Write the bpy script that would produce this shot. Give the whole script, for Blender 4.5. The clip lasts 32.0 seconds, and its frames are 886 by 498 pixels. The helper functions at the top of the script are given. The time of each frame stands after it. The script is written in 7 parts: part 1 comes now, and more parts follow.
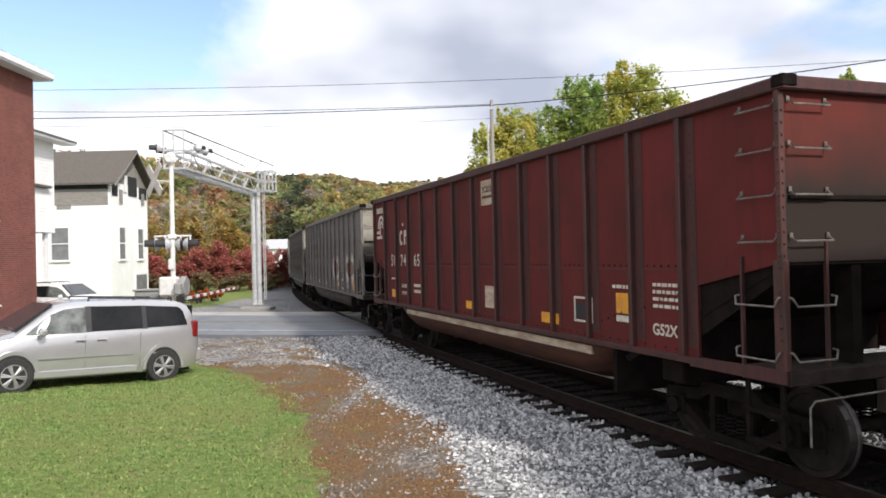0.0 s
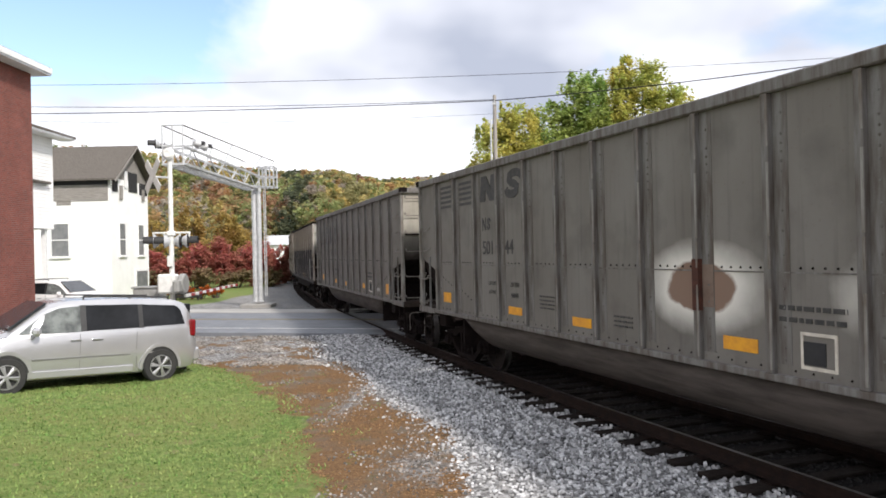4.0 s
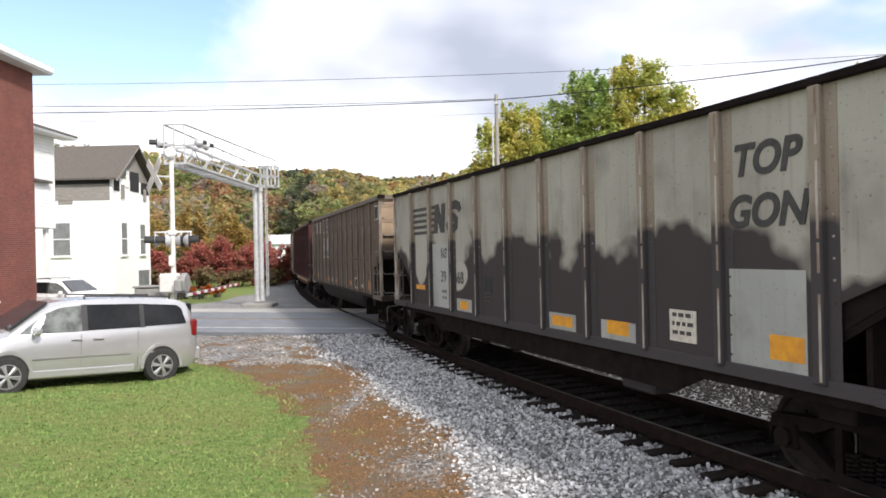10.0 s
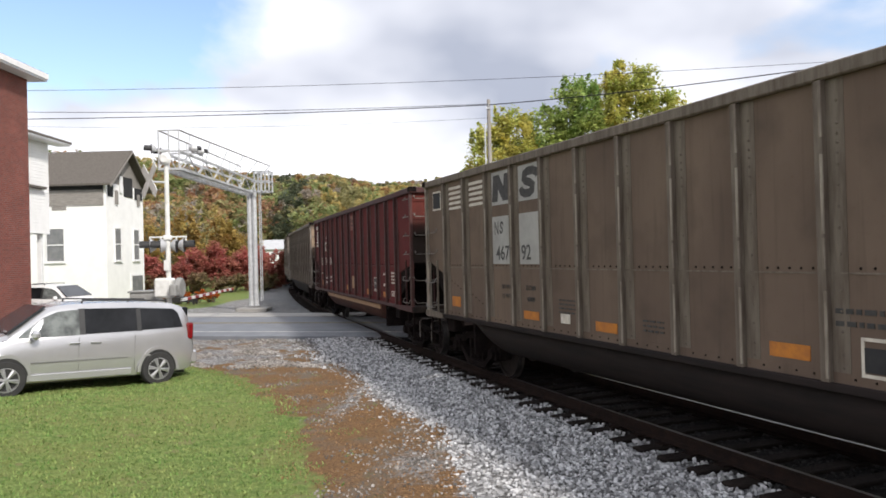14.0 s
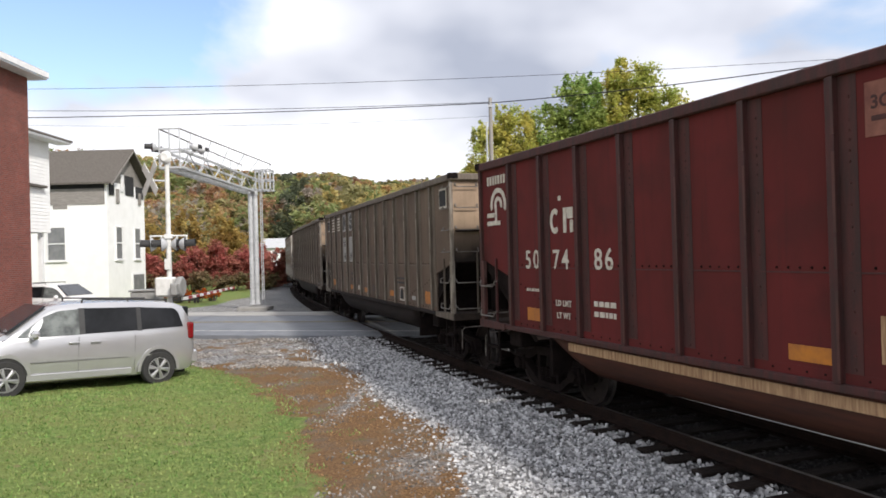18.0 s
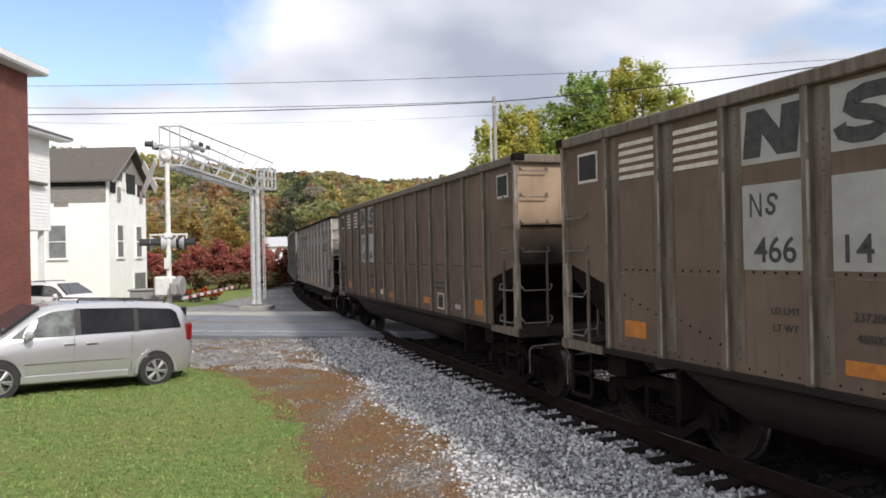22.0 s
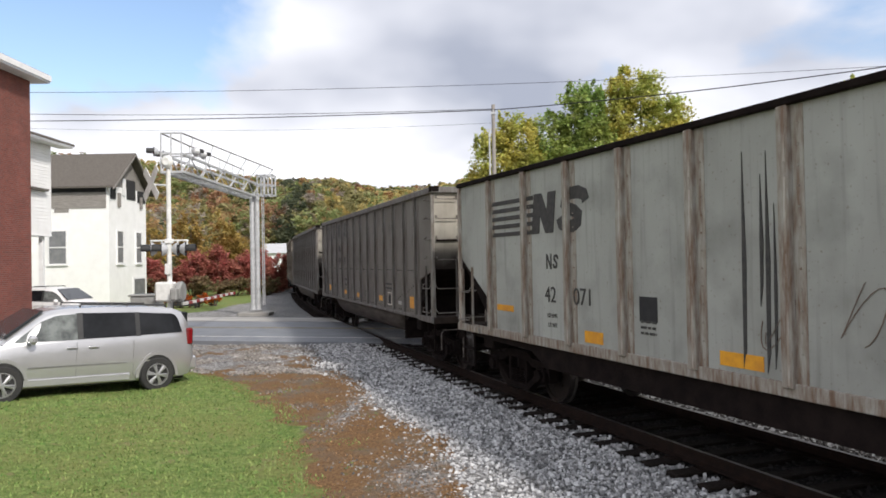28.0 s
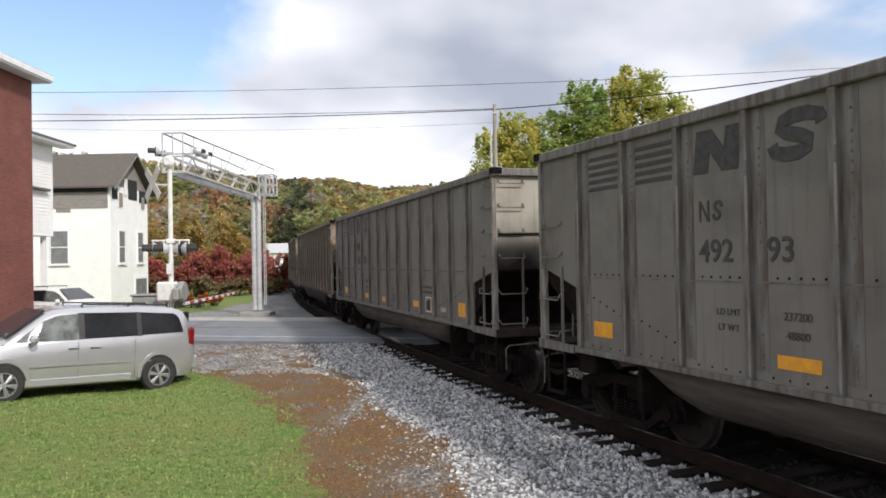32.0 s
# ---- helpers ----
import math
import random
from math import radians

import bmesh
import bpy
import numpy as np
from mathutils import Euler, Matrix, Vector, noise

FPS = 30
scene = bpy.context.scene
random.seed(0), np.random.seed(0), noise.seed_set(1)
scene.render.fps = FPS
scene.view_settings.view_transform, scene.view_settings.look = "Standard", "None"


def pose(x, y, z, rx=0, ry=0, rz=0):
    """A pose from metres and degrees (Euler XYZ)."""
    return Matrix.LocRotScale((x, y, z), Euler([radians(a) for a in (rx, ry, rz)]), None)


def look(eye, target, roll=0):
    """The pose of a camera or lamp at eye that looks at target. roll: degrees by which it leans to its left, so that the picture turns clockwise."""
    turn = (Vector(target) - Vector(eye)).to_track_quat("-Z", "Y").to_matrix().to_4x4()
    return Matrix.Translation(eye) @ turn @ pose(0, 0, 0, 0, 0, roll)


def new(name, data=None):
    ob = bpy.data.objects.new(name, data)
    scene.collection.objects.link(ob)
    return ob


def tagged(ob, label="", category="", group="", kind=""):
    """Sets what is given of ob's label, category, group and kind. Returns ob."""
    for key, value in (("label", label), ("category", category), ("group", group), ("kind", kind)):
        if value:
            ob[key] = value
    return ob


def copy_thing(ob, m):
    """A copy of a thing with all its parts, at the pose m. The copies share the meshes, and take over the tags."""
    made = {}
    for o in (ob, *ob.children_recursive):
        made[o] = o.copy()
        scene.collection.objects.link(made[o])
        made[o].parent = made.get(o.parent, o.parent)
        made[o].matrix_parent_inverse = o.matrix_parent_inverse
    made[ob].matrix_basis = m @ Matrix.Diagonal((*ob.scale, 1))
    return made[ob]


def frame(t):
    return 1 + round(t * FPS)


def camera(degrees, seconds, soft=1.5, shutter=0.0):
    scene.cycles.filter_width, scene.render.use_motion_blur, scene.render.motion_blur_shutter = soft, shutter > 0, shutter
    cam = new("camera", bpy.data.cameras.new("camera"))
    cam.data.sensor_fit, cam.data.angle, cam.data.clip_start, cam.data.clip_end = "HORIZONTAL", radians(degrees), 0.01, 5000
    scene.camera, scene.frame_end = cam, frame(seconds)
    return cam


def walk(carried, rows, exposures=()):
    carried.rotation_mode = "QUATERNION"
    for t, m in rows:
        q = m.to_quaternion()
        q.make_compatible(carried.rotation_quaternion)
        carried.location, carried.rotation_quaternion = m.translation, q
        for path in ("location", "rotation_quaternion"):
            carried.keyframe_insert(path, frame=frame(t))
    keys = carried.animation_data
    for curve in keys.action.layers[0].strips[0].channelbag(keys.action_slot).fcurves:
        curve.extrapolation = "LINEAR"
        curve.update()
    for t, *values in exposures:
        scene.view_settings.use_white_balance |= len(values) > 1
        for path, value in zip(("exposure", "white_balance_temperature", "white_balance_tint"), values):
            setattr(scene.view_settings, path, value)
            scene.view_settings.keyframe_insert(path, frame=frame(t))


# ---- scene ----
cam = camera(62.0, 32.0, soft=1.7)

# seconds, place, turn in degrees
PATH = [
    (0, 0.019, -0.333, 2.361, 90.493, 1.317, 0.247),
    (0.5, 0.013, -0.222, 2.375, 90.578, 1.301, 0.400),
    (1, 0.009, -0.096, 2.390, 90.519, 1.286, 0.529),
    (1.5, 0.006, 0.022, 2.404, 90.307, 1.276, 0.600),
    (2, 0.001, 0.183, 2.423, 90.023, 1.286, 0.729),
    (2.5, -0.004, 0.379, 2.447, 89.768, 1.100, 0.961),
    (3, -0.000, 0.239, 2.429, 89.846, 1.170, 0.706),
    (3.5, 0.006, 0.002, 2.400, 90.119, 1.310, 0.361),
    (5.5, -0.003, 0.204, 2.426, 90.256, 1.036, 0.707),
    (6, 0.004, 0.009, 2.402, 90.453, 1.171, 0.540),
    (6.5, 0.011, -0.200, 2.377, 90.557, 1.287, 0.296),
    (7, 0.012, -0.212, 2.375, 90.423, 1.229, 0.172),
    (7.5, 0.008, -0.086, 2.389, 90.159, 1.136, 0.172),
    (8, 0.004, 0.088, 2.409, 89.698, 0.935, 0.194),
    (8.5, -0.006, 0.422, 2.450, 89.282, 0.574, 0.562),
    (9, -0.001, 0.250, 2.429, 89.529, 0.789, 0.431),
    (9.5, 0.002, 0.154, 2.418, 89.853, 1.032, 0.472),
    (10, 0.004, 0.069, 2.409, 90.132, 1.234, 0.539),
    (10.5, 0.012, -0.125, 2.385, 90.305, 1.420, 0.430),
    (11, 0.006, 0.096, 2.412, 89.957, 1.366, 0.667),
    (11.5, 0.003, 0.205, 2.425, 89.820, 1.263, 0.751),
    (12, -0.003, 0.327, 2.440, 89.860, 1.160, 0.845),
    (12.5, 0.003, 0.081, 2.410, 90.147, 1.341, 0.469),
    (13, 0.010, -0.183, 2.379, 90.421, 1.443, 0.088),
    (13.5, 0.014, -0.314, 2.364, 90.535, 1.532, -0.111),
    (14, 0.008, -0.180, 2.379, 90.482, 1.463, 0.025),
    (14.5, 0.005, -0.083, 2.391, 90.444, 1.465, 0.145),
    (16.5, 0.010, -0.233, 2.373, 90.524, 1.482, -0.087),
    (17, 0.009, -0.193, 2.377, 90.418, 1.504, -0.014),
    (17.5, 0.007, -0.117, 2.386, 90.356, 1.554, 0.076),
    (18, 0.005, -0.076, 2.391, 90.358, 1.503, 0.147),
    (18.5, 0.000, 0.039, 2.406, 90.413, 1.488, 0.328),
    (19, -0.004, 0.133, 2.417, 90.465, 1.515, 0.468),
    (19.5, -0.002, 0.055, 2.408, 90.525, 1.562, 0.293),
    (20, -0.000, 0.011, 2.402, 90.467, 1.596, 0.180),
    (20.5, -0.001, 0.066, 2.408, 90.312, 1.524, 0.205),
    (21, -0.006, 0.214, 2.426, 90.151, 1.385, 0.349),
    (21.5, -0.013, 0.397, 2.449, 90.030, 1.209, 0.555),
    (22, -0.010, 0.251, 2.431, 90.299, 1.222, 0.349),
    (22.5, -0.009, 0.152, 2.420, 90.509, 1.288, 0.196),
    (23, -0.005, 0.003, 2.402, 90.767, 1.243, 0.022),
    (23.5, 0.001, -0.194, 2.379, 90.993, 1.316, -0.183),
    (24, 0.004, -0.313, 2.366, 91.146, 1.314, -0.325),
    (24.5, 0.002, -0.256, 2.373, 91.193, 1.318, -0.237),
    (25, -0.004, -0.078, 2.393, 90.978, 1.143, -0.081),
    (25.5, -0.013, 0.176, 2.423, 90.702, 0.971, 0.176),
    (27.5, -0.006, -0.013, 2.401, 91.034, 0.997, 0.142),
    (28, -0.007, 0.061, 2.410, 90.860, 1.037, 0.259),
    (28.5, -0.008, 0.146, 2.419, 90.627, 1.004, 0.351),
    (29, -0.009, 0.207, 2.426, 90.476, 1.031, 0.388),
    (29.5, -0.004, 0.039, 2.406, 90.642, 1.073, 0.181),
    (30, 0.003, -0.173, 2.381, 90.885, 1.116, -0.044),
    (30.5, 0.005, -0.242, 2.374, 91.056, 1.167, -0.042),
    (31, -0.001, -0.088, 2.392, 91.063, 1.110, 0.200),
    (31.5, -0.006, 0.044, 2.408, 90.959, 0.990, 0.375),
    (32, -0.006, 0.071, 2.411, 90.841, 1.055, 0.374),
]
walk(cam, [(r[0], pose(*r[1:])) for r in PATH], exposures=tuple((t, e, 6500, 12) for t, e in ((0, 0.78), (3, 0.80), (6, 0.88), (9, 0.95), (11, 0.84), (13, 0.70), (17, 0.66), (21, 0.60), (25, 0.50), (28, 0.55), (32, 0.55))))

# ---------------------------------------------------------------- world and sun
SUN_DIR = Vector((0.615 * math.cos(radians(38)), -0.785 * math.cos(radians(38)), math.sin(radians(38))))


def make_world():
    w = bpy.data.worlds.new("sky")
    scene.world = w
    w.use_nodes = True
    nt = w.node_tree
    n, l = nt.nodes, nt.links
    n.clear()
    out, bg = n.new("ShaderNodeOutputWorld"), n.new("ShaderNodeBackground")
    sky = n.new("ShaderNodeTexSky")
    sky.sky_type = "NISHITA"
    sky.sun_disc = False
    sky.sun_elevation = radians(38)
    sky.sun_rotation = math.atan2(SUN_DIR.x, SUN_DIR.y)
    tc = n.new("ShaderNodeTexCoord")
    # flatten the dome so that clouds thin out towards the horizon
    sep = n.new("ShaderNodeSeparateXYZ")
    l.new(tc.outputs["Generated"], sep.inputs[0])
    add = n.new("ShaderNodeMath")
    add.operation = "ADD"
    add.inputs[1].default_value = 0.33
    l.new(sep.outputs["Z"], add.inputs[0])
    comb = n.new("ShaderNodeCombineXYZ")
    for i, ax in enumerate("XY"):
        dv = n.new("ShaderNodeMath")
        dv.operation = "DIVIDE"
        l.new(sep.outputs[ax], dv.inputs[0])
        l.new(add.outputs[0], dv.inputs[1])
        l.new(dv.outputs[0], comb.inputs[i])
    mp = n.new("ShaderNodeMapping")
    mp.inputs["Location"].default_value = (CLOUD_SHIFT[0], CLOUD_SHIFT[1], 0)
    l.new(comb.outputs[0], mp.inputs[0])
    big = n.new("ShaderNodeTexNoise")
    big.inputs["Scale"].default_value = 1.15
    big.inputs["Detail"].default_value = 8
    big.inputs["Roughness"].default_value = 0.5
    big.inputs["Distortion"].default_value = 0.25
    l.new(mp.outputs[0], big.inputs["Vector"])
    cover = n.new("ShaderNodeValToRGB")
    cover.color_ramp.elements[0].position = 0.38
    cover.color_ramp.elements[1].position = 0.48
    # a gap of blue in the cloud, high over the houses
    near = n.new("ShaderNodeVectorMath")
    near.operation = "DISTANCE"
    near.inputs[1].default_value = (-0.44, 0.83, 0.33)
    l.new(tc.outputs["Generated"], near.inputs[0])
    gap = n.new("ShaderNodeMapRange")
    gap.inputs["From Min"].default_value, gap.inputs["From Max"].default_value = 0.05, 0.36
    gap.inputs["To Min"].default_value, gap.inputs["To Max"].default_value = -0.17, 0.07
    l.new(near.outputs["Value"], gap.inputs["Value"])
    tot = n.new("ShaderNodeMath")
    l.new(big.outputs["Fac"], tot.inputs[0])
    l.new(gap.outputs[0], tot.inputs[1])
    # more cloud low down, towards the horizon
    low = n.new("ShaderNodeMapRange")
    low.inputs["From Min"].default_value, low.inputs["From Max"].default_value = 0.13, 0.23
    low.inputs["To Min"].default_value, low.inputs["To Max"].default_value = 0.17, 0.0
    l.new(sep.outputs["Z"], low.inputs["Value"])
    more = n.new("ShaderNodeMath")
    l.new(tot.outputs[0], more.inputs[0])
    l.new(low.outputs[0], more.inputs[1])
    l.new(more.outputs[0], cover.inputs[0])
    fine = n.new("ShaderNodeTexNoise")
    fine.inputs["Scale"].default_value = 1.5
    fine.inputs["Detail"].default_value = 4
    fine.inputs["Roughness"].default_value = 0.42
    l.new(mp.outputs[0], fine.inputs["Vector"])
    shade = n.new("ShaderNodeValToRGB")
    shade.color_ramp.elements[0].position = 0.30
    shade.color_ramp.elements[0].color = (8.6, 8.7, 9.0, 1)
    shade.color_ramp.elements[1].position = 0.66
    shade.color_ramp.elements[1].color = (3.0, 3.3, 4.0, 1)
    # a grey bank of cloud over the train, white cloud elsewhere
    bank = n.new("ShaderNodeVectorMath")
    bank.operation = "DISTANCE"
    bank.inputs[1].default_value = (0.08, 0.955, 0.27)
    l.new(tc.outputs["Generated"], bank.inputs[0])
    grey = n.new("ShaderNodeMapRange")
    grey.inputs["From Min"].default_value, grey.inputs["From Max"].default_value = 0.05, 0.42
    grey.inputs["To Min"].default_value, grey.inputs["To Max"].default_value = 0.15, -0.05
    l.new(bank.outputs["Value"], grey.inputs["Value"])
    both = n.new("ShaderNodeMath")
    l.new(fine.outputs["Fac"], both.inputs[0])
    l.new(grey.outputs[0], both.inputs[1])
    white = n.new("ShaderNodeMath")
    white.operation = "SUBTRACT"
    l.new(both.outputs[0], white.inputs[0])
    l.new(low.outputs[0], white.inputs[1])
    l.new(white.outputs[0], shade.inputs[0])
    mix = n.new("ShaderNodeMix")
    mix.data_type = "RGBA"
    l.new(cover.outputs[0], mix.inputs["Factor"])
    haze = n.new("ShaderNodeVectorMath")
    haze.operation = "SCALE"
    haze.inputs["Scale"].default_value = 1.3
    l.new(sky.outputs[0], haze.inputs[0])
    l.new(haze.outputs[0], mix.inputs["A"])
    l.new(shade.outputs[0], mix.inputs["B"])
    l.new(mix.outputs["Result"], bg.inputs["Color"])
    bg.inputs["Strength"].default_value = 0.105
    l.new(bg.outputs[0], out.inputs[0])


CLOUD_SHIFT = (0.0, 0.0)
make_world()
sun = new("sun", bpy.data.lights.new("sun", "SUN"))
sun.data.energy = 2.5
sun.data.angle = radians(5)
sun.data.color = (1.0, 0.95, 0.87)
sun.matrix_world = look(SUN_DIR * 100, (0, 0, 0))


# ---------------------------------------------------------------- materials
def mat(name, col, col2=None, rough=0.7, metal=0.0, scale=6.0, bump=0.0, bscale=40.0, contrast=(0.35, 0.65), rnd=0.0, spec=0.4, stretch=(1, 1, 1), fine=0.0):
    """Two colours mixed by noise at two scales, with a fine bump; rnd varies the value from object to object."""
    m = bpy.data.materials.new(name)
    m.use_nodes = True
    nt = m.node_tree
    n, l = nt.nodes, nt.links
    b = n["Principled BSDF"]
    b.inputs["Roughness"].default_value = rough
    b.inputs["Metallic"].default_value = metal
    b.inputs["Specular IOR Level"].default_value = spec
    col2 = col2 or tuple(c * 0.75 for c in col)
    tc = n.new("ShaderNodeTexCoord")
    mp = n.new("ShaderNodeMapping")
    mp.inputs["Scale"].default_value = stretch
    l.new(tc.outputs["Object"], mp.inputs[0])
    t = n.new("ShaderNodeTexNoise")
    t.inputs["Scale"].default_value = scale
    t.inputs["Detail"].default_value = 6
    t.inputs["Roughness"].default_value = 0.6
    l.new(mp.outputs[0], t.inputs["Vector"])
    r = n.new("ShaderNodeValToRGB")
    r.color_ramp.elements[0].position, r.color_ramp.elements[1].position = contrast
    r.color_ramp.elements[0].color = (*col, 1)
    r.color_ramp.elements[1].color = (*col2, 1)
    l.new(t.outputs["Fac"], r.inputs[0])
    last = r.outputs[0]
    if rnd:
        oi = n.new("ShaderNodeObjectInfo")
        mr = n.new("ShaderNodeMapRange")
        mr.inputs["To Min"].default_value, mr.inputs["To Max"].default_value = 1 - rnd, 1 + rnd
        l.new(oi.outputs["Random"], mr.inputs["Value"])
        hv = n.new("ShaderNodeHueSaturation")
        l.new(mr.outputs[0], hv.inputs["Value"])
        l.new(last, hv.inputs["Color"])
        last = hv.outputs[0]
    if fine:
        ge = n.new("ShaderNodeNewGeometry")
        mr = n.new("ShaderNodeMapRange")
        mr.inputs["To Min"].default_value, mr.inputs["To Max"].default_value = 1 - fine, 1 + fine
        l.new(ge.outputs["Random Per Island"], mr.inputs["Value"])
        hv = n.new("ShaderNodeHueSaturation")
        l.new(mr.outputs[0], hv.inputs["Value"])
        l.new(last, hv.inputs["Color"])
        last = hv.outputs[0]
    l.new(last, b.inputs["Base Color"])
    if bump:
        t2 = n.new("ShaderNodeTexNoise")
        t2.inputs["Scale"].default_value = bscale
        t2.inputs["Detail"].default_value = 4
        l.new(tc.outputs["Object"], t2.inputs["Vector"])
        bp = n.new("ShaderNodeBump")
        bp.inputs["Strength"].default_value = bump
        bp.inputs["Distance"].default_value = 0.02
        l.new(t2.outputs["Fac"], bp.inputs["Height"])
        l.new(bp.outputs[0], b.inputs["Normal"])
    return m


def car_paint(name, base, worn, soot=(0.02, 0.018, 0.017), sootlow=1.7, patches=None, rustiness=0.3, edge_at=(-1.32, -1.12), ragged=2.4, burns=(), spots=()):
    """Weathered freight-car paint: streaks that run down, soot low on the side and rust specks."""
    m = bpy.data.materials.new(name)
    m.use_nodes = True
    nt = m.node_tree
    n, l = nt.nodes, nt.links
    b = n["Principled BSDF"]
    b.inputs["Roughness"].default_value = 0.8
    b.inputs["Specular IOR Level"].default_value = 0.14
    tc = n.new("ShaderNodeTexCoord")

    def noise_ramp(scale, stretch, lo, hi, detail=5):
        mp = n.new("ShaderNodeMapping")
        mp.inputs["Scale"].default_value = stretch
        l.new(tc.outputs["Object"], mp.inputs[0])
        t = n.new("ShaderNodeTexNoise")
        t.inputs["Scale"].default_value = scale
        t.inputs["Detail"].default_value = detail
        l.new(mp.outputs[0], t.inputs["Vector"])
        r = n.new("ShaderNodeMapRange")
        r.inputs["From Min"].default_value, r.inputs["From Max"].default_value = lo, hi
        l.new(t.outputs["Fac"], r.inputs["Value"])
        return r.outputs[0]

    def mixed(fac, a, bcol, amount=1.0):
        mx = n.new("ShaderNodeMix")
        mx.data_type = "RGBA"
        if amount != 1.0:
            mu = n.new("ShaderNodeMath")
            mu.operation = "MULTIPLY"
            mu.inputs[1].default_value = amount
            l.new(fac, mu.inputs[0])
            fac = mu.outputs[0]
        l.new(fac, mx.inputs["Factor"])
        if isinstance(a, tuple):
            mx.inputs["A"].default_value = (*a, 1)
        else:
            l.new(a, mx.inputs["A"])
        mx.inputs["B"].default_value = (*bcol, 1)
        return mx.outputs["Result"]

    c = mixed(noise_ramp(0.9, (1, 1, 0.6), 0.35, 0.7), base, worn)
    c = mixed(noise_ramp(5.0, (2.0, 2.0, 0.12), 0.54, 0.82), c, soot, 0.36)
    c = mixed(noise_ramp(1.6, (1, 1, 1), 0.50, 0.75, 7), c, soot, 0.30)
    c = mixed(noise_ramp(22.0, (1, 1, 1), 0.62, 0.74), c, (0.10, 0.045, 0.025), rustiness)
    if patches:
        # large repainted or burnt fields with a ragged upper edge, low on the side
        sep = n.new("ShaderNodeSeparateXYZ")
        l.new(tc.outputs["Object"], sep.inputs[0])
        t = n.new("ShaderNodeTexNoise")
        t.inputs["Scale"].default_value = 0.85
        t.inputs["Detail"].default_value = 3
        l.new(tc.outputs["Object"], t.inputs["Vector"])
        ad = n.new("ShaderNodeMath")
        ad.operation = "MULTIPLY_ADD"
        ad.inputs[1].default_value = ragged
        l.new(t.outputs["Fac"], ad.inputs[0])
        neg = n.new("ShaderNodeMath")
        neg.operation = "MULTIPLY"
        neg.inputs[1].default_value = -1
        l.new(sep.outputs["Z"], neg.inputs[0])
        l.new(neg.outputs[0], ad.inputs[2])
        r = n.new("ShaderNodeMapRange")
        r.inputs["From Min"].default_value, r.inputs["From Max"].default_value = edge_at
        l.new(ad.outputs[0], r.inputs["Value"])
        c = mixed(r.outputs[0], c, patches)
    pale_ring = ((2.3, 1.40, (0.60, 0.58, 0.54), 1.0), (1.40, 1.28, (0.20, 0.135, 0.105), 1.0))
    for cx, cz, rx, rz, rings in [(*v, pale_ring) for v in burns] + [(*v, ((1.40, 1.30, base, 1.0),)) for v in spots]:
        # a burnt spot is bare brown primer inside a pale ring that fades out; other spots are old paint that was left
        off = n.new("ShaderNodeVectorMath")
        off.operation = "SUBTRACT"
        off.inputs[1].default_value = (cx, 0, cz)
        l.new(tc.outputs["Object"], off.inputs[0])
        flat = n.new("ShaderNodeVectorMath")
        flat.operation = "MULTIPLY"
        flat.inputs[1].default_value = (1 / rx, 0, 1 / rz)
        l.new(off.outputs[0], flat.inputs[0])
        dist = n.new("ShaderNodeVectorMath")
        dist.operation = "LENGTH"
        l.new(flat.outputs[0], dist.inputs[0])
        wob = n.new("ShaderNodeTexNoise")
        wob.inputs["Scale"].default_value = 2.6
        wob.inputs["Detail"].default_value = 5
        l.new(tc.outputs["Object"], wob.inputs["Vector"])
        near = n.new("ShaderNodeMath")
        near.operation = "MULTIPLY_ADD"
        near.inputs[1].default_value = 0.7
        l.new(wob.outputs["Fac"], near.inputs[0])
        l.new(dist.outputs["Value"], near.inputs[2])
        for lo, hi, colour, amount in rings:
            r = n.new("ShaderNodeMapRange")
            r.inputs["From Min"].default_value, r.inputs["From Max"].default_value = lo, hi
            l.new(near.outputs[0], r.inputs["Value"])
            c = mixed(r.outputs[0], c, colour, amount)
    l.new(c, b.inputs["Base Color"])
    t2 = n.new("ShaderNodeTexNoise")
    t2.inputs["Scale"].default_value = 3.0
    l.new(tc.outputs["Object"], t2.inputs["Vector"])
    bp = n.new("ShaderNodeBump")
    bp.inputs["Strength"].default_value = 0.25
    bp.inputs["Distance"].default_value = 0.03
    l.new(t2.outputs["Fac"], bp.inputs["Height"])
    l.new(bp.outputs[0], b.inputs["Normal"])
    return m


# Steel, rails, ties and wheels: near-black colours that include shade under the train.
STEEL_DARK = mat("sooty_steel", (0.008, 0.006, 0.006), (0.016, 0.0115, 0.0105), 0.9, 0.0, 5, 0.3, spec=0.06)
RAIL = mat("rusty_rail", (0.022, 0.013, 0.010), (0.013, 0.009, 0.008), 0.85, 0.0, 7, 0.2, spec=0.1)
RAIL_HEAD = mat("worn_rail_head", (0.12, 0.105, 0.10), (0.06, 0.05, 0.045), 0.45, 0.7, 4)
TIE = mat("tie_wood", (0.014, 0.011, 0.010), (0.028, 0.022, 0.019), 0.9, 0, 9, 0.6, 60, rnd=0.25, stretch=(4, 1, 4), spec=0.1)
WHEEL = mat("wheel_steel", (0.013, 0.010, 0.010), (0.024, 0.018, 0.015), 0.7, 0.0, 8, spec=0.15)
TREAD = mat("bright_wheel_tread", (0.13, 0.12, 0.115), (0.07, 0.062, 0.058), 0.42, 0.8, 6)
ORANGE = mat("orange_plate", (0.70, 0.33, 0.02), (0.52, 0.22, 0.03), 0.6, 0, 7)
DULL_ORANGE = mat("grimy_orange_plate", (0.46, 0.17, 0.022), (0.30, 0.11, 0.03), 0.7, 0, 7)
